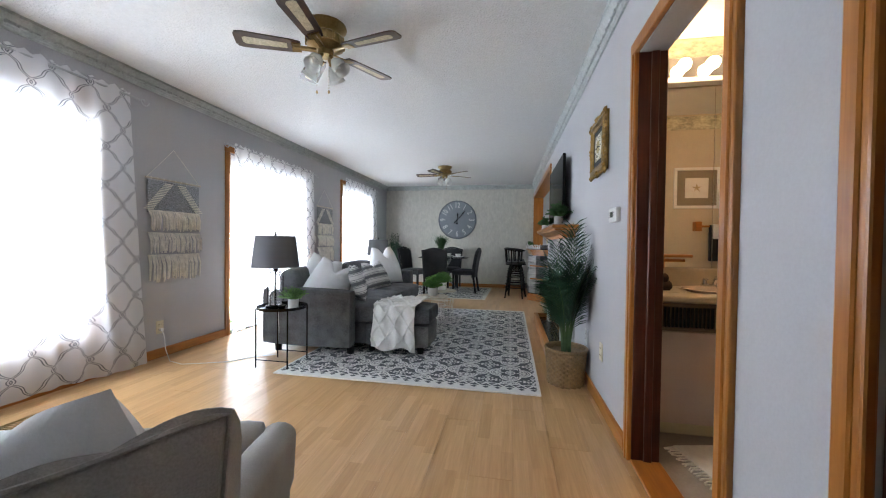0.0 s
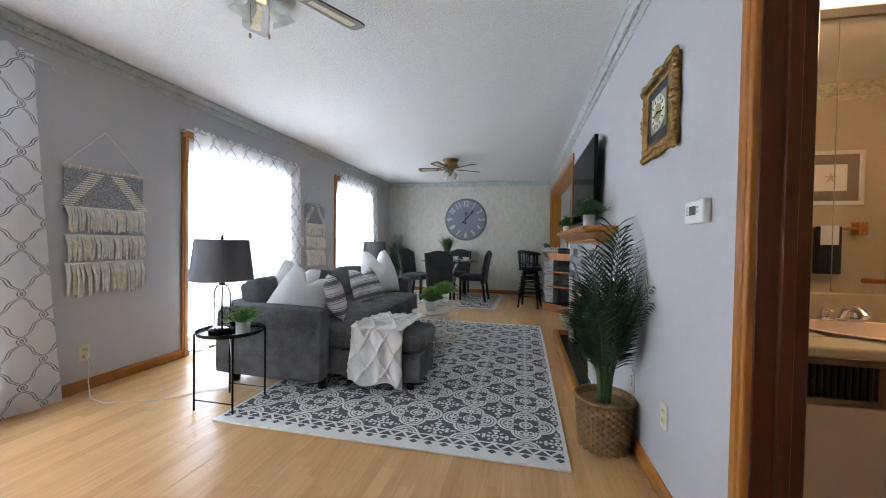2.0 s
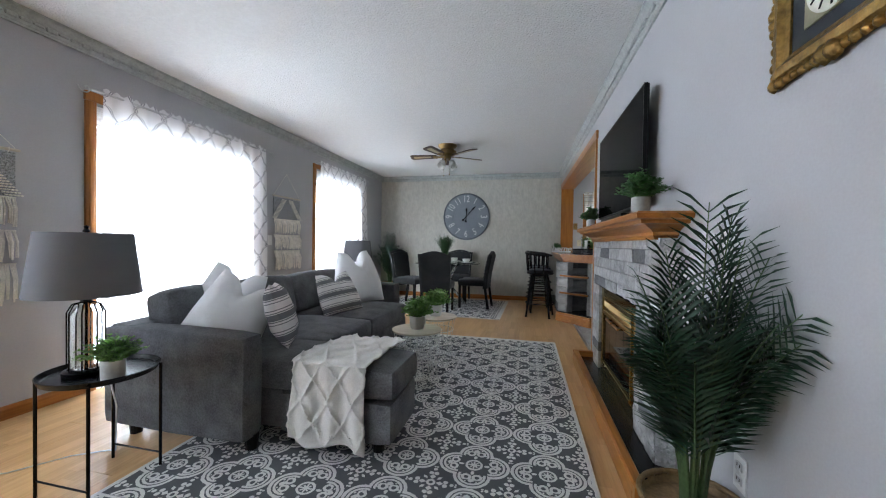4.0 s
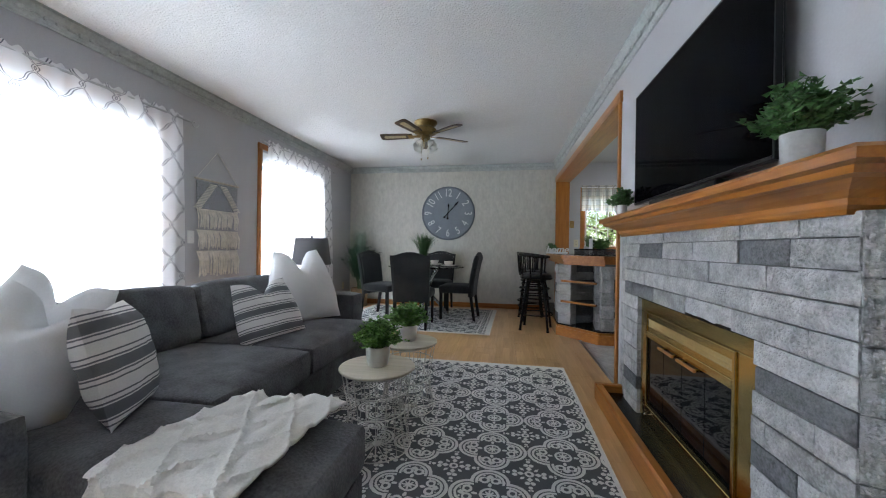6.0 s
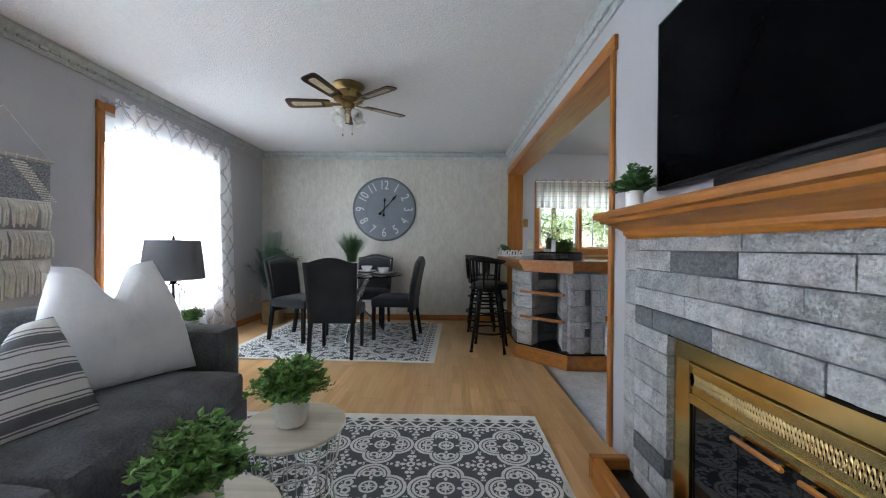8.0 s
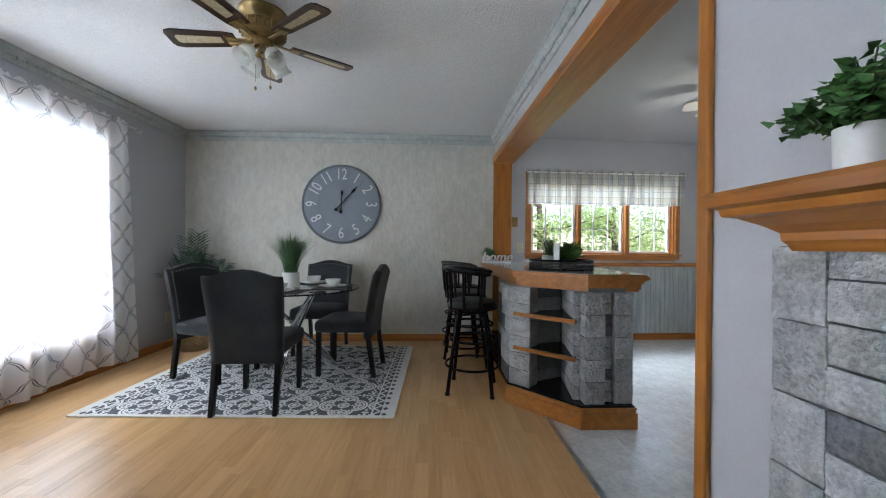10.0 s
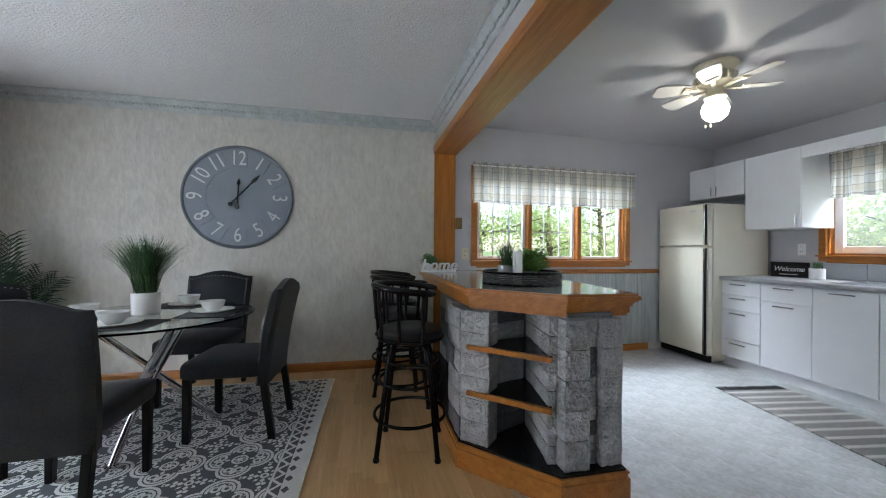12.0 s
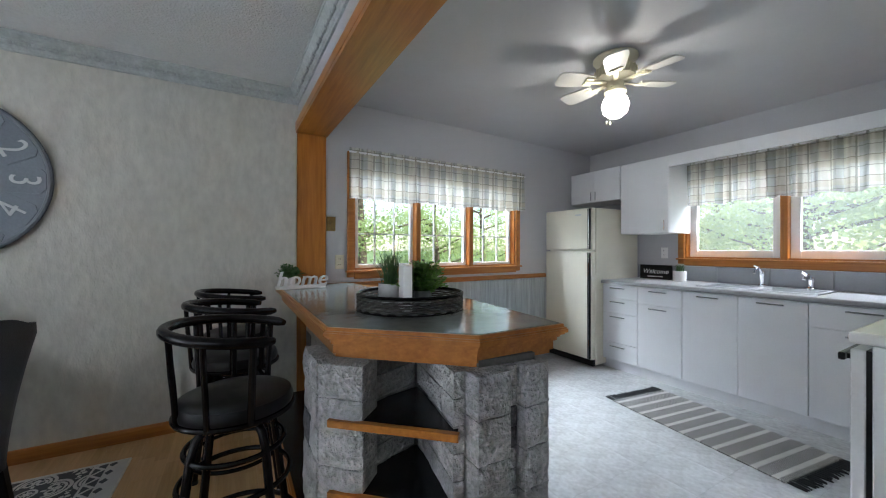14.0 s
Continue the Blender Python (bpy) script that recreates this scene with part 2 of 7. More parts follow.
# left wall with three tall openings
OPEN = ((1.75, 3.58, 0.36, 2.06), (4.935, 6.4, 0.02, 2.03), (7.675, 9.05, 0.38, 2.13))
bm = B()
y = YN - 0.15
for y0, y1, z0, z1 in OPEN:
    box(bm, XL - 0.15, XL, y, y0, 0, ZC)
    box(bm, XL - 0.15, XL, y0, y1, z1, ZC)
    if z0 > 0.03:
        box(bm, XL - 0.15, XL, y0, y1, 0, z0)
    y = y1
box(bm, XL - 0.15, XL, y, YF + 0.15, 0, ZC)
structure("wall_west", bm, M["wall"], "pale grey painted wall with three curtained windows")
bm = B()
box(bm, XL, xr(YF) + 0.01, YF, YF + 0.15, 0, ZC)
structure("wall_north", bm, M["paper"], "cream textured wallpaper end wall")
bm = B()
box(bm, XL, 1.0, YN - 0.15, YN, 0, ZC)
structure("wall_south", bm, M["wall"], "pale grey painted wall")


def right_wall(bm, y0, y1, z0, z1, t=0.12):
    prism(bm, [(xr(y0), y0), (xr(y0) + t, y0), (xr(y1) + t, y1), (xr(y1), y1)], z0, z1)


bm = B()
right_wall(bm, YN - 0.15, 1.32, 0, ZC)
right_wall(bm, 1.32, 2.13, 2.0, ZC)
right_wall(bm, 2.13, 2.56, 0, ZC)
right_wall(bm, 2.56, 3.3, 1.98, ZC)
right_wall(bm, 3.3, 6.83, 0, ZC)
structure("wall_east", bm, M["wall"], "pale grey painted wall beside the fireplace")
bm = B()
right_wall(bm, 6.83, YF, 2.15, ZC, 0.2)
structure("wall_header", bm, M["wall"], "painted beam over the kitchen opening")

# kitchen walls
KE, KS = 4.28, 6.85


def yn(x):
    return YF + 0.035 * max(0, x - 0.9)


def north_wall(bm, x0, x1, z0, z1):
    prism(bm, [(x0, yn(x0)), (x1, yn(x1)), (x1, yn(x1) + 0.15), (x0, yn(x0) + 0.15)], z0, z1)


KW = (1.14, 2.97, 1.05, 1.98)
bm = B()
north_wall(bm, xr(YF) + 0.01, KW[0], 0, ZC)
north_wall(bm, KW[0], KW[1], 0, KW[2])
north_wall(bm, KW[0], KW[1], KW[3], ZC)
north_wall(bm, KW[1], KE + 0.15, 0, ZC)
structure("wall_kitchen_north", bm, M["wall"], "grey kitchen wall with a three part window")
EW = (7.55, 9.1, 1.14, 2.05)
bm = B()
box(bm, KE, KE + 0.15, KS, EW[0], 0, ZC)
box(bm, KE, KE + 0.15, EW[0], EW[1], 0, EW[2])
box(bm, KE, KE + 0.15, EW[0], EW[1], EW[3], ZC)
box(bm, KE, KE + 0.15, EW[1], 10.5, 0, ZC)
structure("wall_kitchen_east", bm, M["wall"], "grey kitchen wall over the sink")
bm = B()
box(bm, xr(6.8) + 0.12, KE + 0.15, KS - 0.15, KS, 0, ZC)
structure("wall_kitchen_south", bm, M["wall"], "grey kitchen wall behind the stove")
# bathroom walls
bm = B()
box(bm, xr(3) + 0.12, 3.0, 4.1, 4.2, 0, ZC)
box(bm, xr(3) + 0.12, 3.0, 2.4, 2.53, 0, ZC)
box(bm, 2.9, 3.0, 2.53, 4.1, 0, ZC)
structure("wall_bathroom", bm, M["bath"], "tan bathroom walls")


# ---- node arithmetic for woven and printed patterns ----
class N:
    """A number socket in a material, with plain arithmetic."""

    def __init__(self, nt, s):
        self.nt, self.s = nt, s

    def op(self, kind, *others):
        n = self.nt.nodes.new("ShaderNodeMath")
        n.operation = kind
        for i, o in enumerate((self, *others)):
            if isinstance(o, N):
                self.nt.links.new(o.s, n.inputs[i])
            else:
                n.inputs[i].default_value = o
        return N(self.nt, n.outputs[0])

    def __add__(self, o):
        return self.op("ADD", o)

    def __sub__(self, o):
        return self.op("SUBTRACT", o)

    def __mul__(self, o):
        return self.op("MULTIPLY", o)

    def abs(self):
        return self.op("ABSOLUTE")

    def less(self, o):
        return self.op("LESS_THAN", o)

    def max(self, o):
        return self.op("MAXIMUM", o)

    def min(self, o):
        return self.op("MINIMUM", o)

    def cell(self, p, shift=0.0):
        """Position within a repeat of length p, from -0.5 to 0.5."""
        return (self * (1 / p) + shift).op("FRACT") - 0.5

    def hyp(self, o):
        return (self * self + o * o).op("SQRT")


def coords(m, noise_amount=0.0, scale=40.0):
    nt = m.node_tree
    tc = nt.nodes.new("ShaderNodeTexCoord")
    sep = nt.nodes.new("ShaderNodeSeparateXYZ")
    nt.links.new(tc.outputs["Object"], sep.inputs[0])
    out = [N(nt, sep.outputs[i]) for i in range(3)]
    if noise_amount:
        n = node(nt, "ShaderNodeTexNoise", Scale=scale, Detail=2.0)
        nt.links.new(tc.outputs["Object"], n.inputs["Vector"])
        k = (N(nt, n.outputs[0]) - 0.5) * noise_amount
        out = [o + k for o in out]
    return out


def two_tone(m, mask, a, b):
    """Mix colours a and b by a mask, keeping the material's own grain on top."""
    nt = m.node_tree
    bs = nt.nodes["Principled BSDF"]
    old = bs.inputs["Base Color"].links[0].from_socket
    mix = nt.nodes.new("ShaderNodeMixRGB")
    mix.inputs[1].default_value, mix.inputs[2].default_value = rgb(a), rgb(b)
    nt.links.new(mask.s, mix.inputs[0])
    mul = nt.nodes.new("ShaderNodeMixRGB")
    mul.blend_type, mul.inputs[0].default_value = "MULTIPLY", 1.0
    nt.links.new(mix.outputs[0], mul.inputs[1])
    nt.links.new(old, mul.inputs[2])
    nt.links.new(mul.outputs[0], bs.inputs["Base Color"])
    return m


def rug_material(name, half_x, half_y, shift_x, shift_y, ends):
    """Quatrefoil medallions on grey; a leaf border along the two ends (0: across x, 1: across y)."""
    m = mat(name, (0.92, 0.92, 0.92), 0.95, var=0.1, scale=8, fine=250, bump=0.5, spec=0.1)
    x, y, z = coords(m, 0.006, 70)
    P = 0.342
    u, v = x.cell(P, shift_x), y.cell(P, shift_y)
    p, q = u.abs(), v.abs()
    big, small = p.max(q), p.min(q)
    r = u.hyp(v)
    lobe = (big - 0.245).hyp(small)
    outside = lobe.op("GREATER_THAN", 0.25)
    outer = (lobe - 0.229).abs().less(0.022) * r.op("GREATER_THAN", 0.15)
    inner = (lobe - 0.172).abs().less(0.017) * big.op("GREATER_THAN", 0.2)
    curl = (big - 0.275).hyp(small - 0.072)
    scroll = (curl - 0.05).abs().less(0.019) * big.less(0.33)
    stalk = (big - 0.18).hyp(small * 1.6).less(0.038)
    tip = ((big - 0.345).abs() + small * 0.8).less(0.04).max((big - 0.31).hyp(small - 0.03).less(0.022))
    dots = (big - 0.25).hyp(small - 0.14).less(0.014).max((big - 0.36).hyp(small - 0.075).less(0.013))
    heart = (r - 0.105).abs().less(0.017).max(r.less(0.026)).max((p.min(q)).less(0.012) * r.less(0.085)).max(((p - q).abs().less(0.016)) * r.less(0.07))
    g = outer.max(inner).max(scroll).max(stalk).max(tip).max(dots).max(heart)
    # the star between four medallions
    s_, t_ = x.cell(P, shift_x + 0.5).abs(), y.cell(P, shift_y + 0.5).abs()
    b2, m2 = s_.max(t_), s_.min(t_)
    r2 = b2.hyp(m2)
    star = (r2 - 0.045).abs().less(0.017).max(((b2 - 0.115).abs() * 0.8 + m2).less(0.04))
    star = star.max(((b2 - m2).abs() * 1.3 + (r2 - 0.135).abs()).less(0.045)).max((b2 - 0.19).hyp(m2 - 0.035).less(0.033)).max((b2 - 0.275).hyp(m2).less(0.028)).max((b2 - 0.33).hyp(m2 - 0.018).less(0.016))
    g = g.max(star * outside)
    # ends: a light band, a row of dark leaves and a waved line; sides: a narrow light edge
    ex, ey = x.abs() * -1.0 + half_x, y.abs() * -1.0 + half_y
    e, run, side = (ey, x, ex) if ends else (ex, y, ey)
    k = run.cell(0.086).abs()
    leaf = ((e - 0.068).abs() * 15.0 + k).less(0.3) * -1.0 + 1.0
    wave = ((e - 0.122) * 16.0 + (k - 0.25) * 1.5).abs().less(0.17).max((e - 0.15).abs().less(0.006))
    border = leaf * e.less(0.092) + wave * e.op("GREATER_THAN", 0.092)
    field = e.op("GREATER_THAN", 0.158)
    g = g * field + border * (field * -1.0 + 1.0)
    g = g.max(side.less(0.018))
    return two_tone(m, g, (0.135, 0.142, 0.155), (0.78, 0.78, 0.76))


def sheer(name):
    """White voile with a grey trellis, half let through."""
    m = bpy.data.materials.new(name)
    m.use_nodes = True
    nt = m.node_tree
    nt.nodes.remove(nt.nodes["Principled BSDF"])
    x, y, z = coords(m, 0.01, 14)
    P, Q = 0.22, 0.29
    s = (z * (2 * math.pi / Q)).op("COSINE") * 0.25
    s = s * 1.0 + (z * (6 * math.pi / Q)).op("COSINE") * 0.06
    a = ((y * (1 / P) - s) + 0.5).op("FRACT") - 0.5
    b = ((y * (1 / P) + s) + 0.0).op("FRACT") - 0.5
    d = a.abs().min(b.abs())
    line = (d - 0.034).abs().less(0.014)
    mix = nt.nodes.new("ShaderNodeMixRGB")
    mix.inputs[1].default_value, mix.inputs[2].default_value = (0.9, 0.9, 0.92, 1), (0.2, 0.21, 0.245, 1)
    nt.links.new(line.s, mix.inputs[0])
    di, tr, tp = (nt.nodes.new("ShaderNodeBsdf" + k) for k in ("Diffuse", "Translucent", "Transparent"))
    for n in (di, tr):
        nt.links.new(mix.outputs[0], n.inputs[0])
    m1, m2 = nt.nodes.new("ShaderNodeMixShader"), nt.nodes.new("ShaderNodeMixShader")
    m1.inputs[0].default_value = 0.38
    nt.links.new(di.outputs[0], m1.inputs[1])
    nt.links.new(tr.outputs[0], m1.inputs[2])
    m2.inputs[0].default_value = 0.12
    nt.links.new(m1.outputs[0], m2.inputs[1])
    nt.links.new(tp.outputs[0], m2.inputs[2])
    nt.links.new(m2.outputs[0], nt.nodes["Material Output"].inputs[0])
    return m


def plaid(name, ax):
    m = bpy.data.materials.new(name)
    m.use_nodes = True
    nt = m.node_tree
    nt.nodes.remove(nt.nodes["Principled BSDF"])
    c = coords(m, 0.004, 30)
    h, z = c[ax], c[2]
    wide = (h.cell(0.13).abs() - 0.2).less(0.0)
    band = (z.cell(0.15).abs() - 0.17).less(0.0)
    line = h.cell(0.13, 0.31).abs().less(0.035).max(z.cell(0.075, 0.2).abs().less(0.04))
    mixes, last = [], None
    for k, (mask, col) in enumerate(((wide, (0.2, 0.23, 0.25)), (band, (0.42, 0.35, 0.23)), (line, (0.1, 0.1, 0.09)))):
        mx = nt.nodes.new("ShaderNodeMixRGB")
        f = mask * (0.5 if k != 1 else 0.3)
        nt.links.new(f.s, mx.inputs[0])
        if last:
            nt.links.new(last, mx.inputs[1])
        else:
            mx.inputs[1].default_value = (0.54, 0.53, 0.47, 1)
        mx.inputs[2].default_value = rgb(col)
        last = mx.outputs[0]
    di, tr = nt.nodes.new("ShaderNodeBsdfDiffuse"), nt.nodes.new("ShaderNodeBsdfTranslucent")
    mx = nt.nodes.new("ShaderNodeMixShader")
    mx.inputs[0].default_value = 0.22
    for n, i in ((di, 1), (tr, 2)):
        nt.links.new(last, n.inputs[0])
        nt.links.new(n.outputs[0], mx.inputs[i])
    nt.links.new(mx.outputs[0], nt.nodes["Material Output"].inputs[0])
    return m


M.update(
    sheer=sheer("trellis_voile"),
    brass=mat("polished_brass", (0.72, 0.54, 0.22), 0.16, 1.0, var=0.1, scale=5, fine=35, bump=0.06),
    oldbrass=mat("antique_brass", (0.36, 0.25, 0.11), 0.3, 1.0, var=0.2, scale=9, bump=0.05),
    chrome=mat("chrome", (0.75, 0.76, 0.78), 0.1, 1.0, var=0.04, bump=0.0),
    steel=mat("stainless_steel", (0.55, 0.56, 0.57), 0.3, 1.0, var=0.08, bump=0.03),
    stone=mat("split_grey_block", (0.41, 0.41, 0.412), 0.85, var=0.36, scale=18, fine=110, bump=0.9, depth=0.01, rand=0.5, world=True),
    rough=mat("rough_split_block", (0.41, 0.41, 0.41), 0.9, var=0.2, scale=12, fine=70, bump=1.0, depth=0.022, rand=0.5, world=True),
    stone2=mat("dark_flecked_block", (0.15, 0.155, 0.165), 0.8, var=0.4, scale=60, fine=140, bump=0.7, depth=0.006, rand=0.3, world=True),
    mortar=mat("mortar", (0.14, 0.14, 0.14), 0.9, var=0.2),
    slate=mat("black_slab", (0.012, 0.012, 0.013), 0.25, var=0.3, bump=0.1),
    laminate=mat("grey_green_laminate", (0.2, 0.215, 0.2), 0.16, var=0.15, scale=20, fine=200, bump=0.03),
    worktop=mat("grey_worktop", (0.33, 0.33, 0.34), 0.35, var=0.12, scale=30, fine=200, bump=0.05),
    almond=mat("almond_enamel", (0.7, 0.67, 0.56), 0.32, var=0.03, fine=160, bump=0.12),
    enamel=mat("white_enamel", (0.8, 0.8, 0.79), 0.25, var=0.03, bump=0.03),
    cab=mat("white_melamine", (0.76, 0.77, 0.79), 0.35, var=0.03, bump=0.04),
    beige=mat("ivory_plastic", (0.62, 0.57, 0.42), 0.4, var=0.04, bump=0.03),
    screen=mat("screen_glass", (0.0015, 0.0015, 0.002), 0.03, var=0.1, bump=0.0, spec=0.016),
    plastic=mat("black_plastic", (0.005, 0.005, 0.0055), 0.32, spec=0.25, var=0.1, bump=0.05),
    darkglass=mat("smoked_glass", (0.008, 0.008, 0.009), 0.04, var=0.1, bump=0.0),
    mirror=mat("mirror", (0.82, 0.8, 0.76), 0.015, 1.0, var=0.0, bump=0.0),
    pane=glass("window_glass"),
)


# ---- trim ----
def face_box(name, bm_args, material, label=""):
    bm = B()
    for a in bm_args:
        box(bm, *a)
    return structure(name, bm, material, label)


BASE = [(0, 0), (0.014, 0), (0.014, 0.06), (0.008, 0.078), (0, 0.08)]
bm = B()
for y0, y1 in ((YN, 4.87), (6.56, YF)):
    sweep(bm, (XL, y1, 0), (XL, y0, 0), BASE)
structure("baseboard", bm, M["oakx"], "golden oak skirting board")
bm = B()
for y0, y1 in ((YN, 1.26), (2.19, 2.5), (3.385, 4.64)):
    sweep(bm, (xr(y0), y0, 0), (xr(y1), y1, 0), BASE)
structure("baseboard", bm, M["oakx"], "golden oak skirting board")
bm = B()
sweep(bm, (xr(YF), YF, 0), (XL, YF, 0), BASE)
sweep(bm, (3.3, yn(3.3), 0), (1.0, yn(1.0), 0), BASE)
structure("baseboard", bm, M["oakw"], "red oak skirting board")

CROWN = [(0, -0.1), (0.012, -0.1), (0.016, -0.088), (0.02, -0.085), (0.03, -0.06), (0.05, -0.035), (0.062, -0.02), (0.066, -0.02), (0.066, 0.0), (0, 0.0)]
bm = B()
sweep(bm, (XL, YF, ZC), (XL, YN, ZC), CROWN)
sweep(bm, (xr(YF), YF, ZC), (XL, YF, ZC), CROWN)
sweep(bm, (xr(YN), YN, ZC), (xr(YF), YF, ZC), CROWN)
structure("trim", bm, M["crown"], "grey green embossed crown moulding")
# embossed leaf run on the moulding
bm = B()
k = 0
yy = 0.4
while yy < YF - 0.1:
    h = 0.010 + 0.004 * math.sin(k * 2.3)
    for xx, sgn in ((XL, 1), (xr(yy), -1)):
        c = Vector((xx + sgn * 0.034, yy, ZC - 0.062))
        box(bm, c.x - 0.008, c.x + 0.008, c.y - 0.026, c.y + 0.026, c.z - h, c.z + h, 0.004, 1)
    yy += 0.062
    k += 1
xx = XL + 0.1
while xx < xr(YF) - 0.08:
    box(bm, xx - 0.026, xx + 0.026, YF - 0.042, YF - 0.026, ZC - 0.073, ZC - 0.05, 0.004, 1)
    xx += 0.062
structure("trim", bm, M["crown"], "raised leaf pattern on the crown moulding")

CAS = 0.065


def casing(name, y0, y1, zt, side, w=CAS, t=0.02, z0=0.0, sill=False):
    """Oak casing round an opening in a long wall; side -1: right-hand wall, +1: left-hand wall."""
    bm = B()
    for a, b in ((y0 - w, y0), (y1, y1 + w)):
        x = XL if side > 0 else xr((a + b) / 2)
        xs = sorted((x - side * 0.004, x + side * t))
        box(bm, xs[0], xs[1], a, b, z0, zt, 0.006, 2)
        box(bm, xs[0] - (0.006 if side < 0 else 0), xs[1] + (0.006 if side > 0 else 0), a + 0.018, b - 0.018, z0, zt, 0.004, 1)
    x = XL if side > 0 else xr((y0 + y1) / 2)
    xs = sorted((x - side * 0.004, x + side * (t + 0.003)))
    box(bm, xs[0], xs[1], y0 - w - 0.004, y1 + w + 0.004, zt, zt + w, 0.006, 2)
    if sill:
        box(bm, xs[0], xs[1], y0 - w, y1 + w, z0 - w, z0, 0.006, 2)
    return structure(name, bm, M["oak"], "golden oak casing round the opening")


casing("trim_door_bath", 2.565, 3.295, 1.985, -1)
casing("trim_door_closet", 1.32, 2.125, 2.0, -1)
for k, (y0, y1, z0, z1) in enumerate(OPEN):
    casing("trim_window", y0, y1, z1, 1, z0=0 if k == 1 else z0, sill=k != 1)
    w = tagged(new("window_%d" % (k + 1)), "white framed window behind a sheer curtain", kind="structure")
    bm = B()
    for a, b in ((y0, y0 + 0.06), (y1 - 0.06, y1), ((y0 + y1) / 2 - 0.03, (y0 + y1) / 2 + 0.03)):
        box(bm, XL - 0.12, XL - 0.06, a, b, z0, z1, 0.004)
    for a, b in ((z0, z0 + 0.07), (z1 - 0.07, z1)):
        box(bm, XL - 0.118, XL - 0.062, y0, y1, a, b, 0.004)
    part("window_frame", bm, M["white"], w)
    bm = B()
    for i in range(9):
        box(bm, XL - 0.055, XL - 0.012, y0 + 0.01, y1 - 0.01, z1 - 0.03 - i * 0.016, z1 - 0.018 - i * 0.016, 0.003)
    part("raised_blind", bm, M["white"], w, "white slatted blind drawn up under the head")["kind"] = "stuff"
    bm = B()
    box(bm, XL - 0.094, XL - 0.088, y0 + 0.05, y1 - 0.05, z0 + 0.06, z1 - 0.06)
    g = part("pane", bm, M["pane"], w)
    g.visible_shadow = False
# jambs of the bathroom doorway
bm = B()
for a, b in ((2.552, 2.568), (3.292, 3.308)):
    box(bm, xr(3) - 0.004, xr(3) + 0.124, a, b, 0, 1.99, 0.003)
box(bm, xr(3) + 0.05, xr(3) + 0.085, 3.28, 3.296, 0, 1.98, 0.003)
box(bm, xr(3) - 0.004, xr(3) + 0.124, 2.55, 3.31, 1.985, 2.0)
structure("trim_jamb", bm, M["red"], "dark red brown stained door jamb")
bm = B()
box(bm, xr(3) - 0.01, xr(3) + 0.13, 2.565, 3.295, -0.002, 0.012, 0.004)
structure("trim_threshold", bm, M["oakx"], "oak door threshold")
# closet door, closed
door = tagged(new("door_1"), "closed red brown wooden door in an oak casing", kind="structure")
bm = B()
box(bm, xr(1.7) + 0.008, xr(1.7) + 0.05, 1.325, 2.128, 0.01, 1.995, 0.003)
part("door_leaf", bm, M["red"], door)
bm = B()
lathe(bm, [(0.026, 0), (0.026, 0.006), (0.012, 0.01), (0.012, 0.03), (0.026, 0.045), (0.028, 0.06), (0.0, 0.068)], 16, m=pose(xr(1.7) + 0.008, 1.4, 0.95, 0, -90, 0))
part("door_knob", bm, M["brass"], door, smooth=True)

# oak lining of the kitchen opening
bm = B()
x0 = xr(8.4)
box(bm, xr(6.8) - 0.02, xr(6.8), 6.788, 6.83, 0, 2.15, 0.006, 2)
box(bm, xr(6.75) - 0.01, xr(6.75) + 0.21, 6.83, 6.845, 0, 2.13, 0.003)
structure("trim_opening", bm, M["oak"], "golden oak casing of the kitchen opening")
bm = B()
prism(bm, [(xr(6.772) - 0.02, 6.772), (xr(6.772) + 0.215, 6.772), (xr(YF) + 0.215, YF - 0.002), (xr(YF) - 0.02, YF - 0.002)], 2.125, 2.15)
prism(bm, [(xr(6.772) - 0.022, 6.772), (xr(6.772) - 0.001, 6.772), (xr(YF) - 0.001, YF - 0.002), (xr(YF) - 0.022, YF - 0.002)], 2.15, 2.205)
structure("trim_opening", bm, M["oakx"], "golden oak beam lining of the kitchen opening")
bm = B()
box(bm, xr(YF) - 0.012, xr(YF) + 0.205, YF - 0.03, YF - 0.001, 0.0, 2.125, 0.004, 1)
structure("trim_opening", bm, M["oak"], "golden oak post board on the end wall")
bm = B()
sweep(bm, (0.722, 6.8, 0.0), (0.722, 8.3, 0.0), [(0.018, 0.0), (0.012, 0.006), (-0.012, 0.006), (-0.018, 0.0)])
structure("trim_threshold", bm, M["steel"], "metal strip between laminate and vinyl")


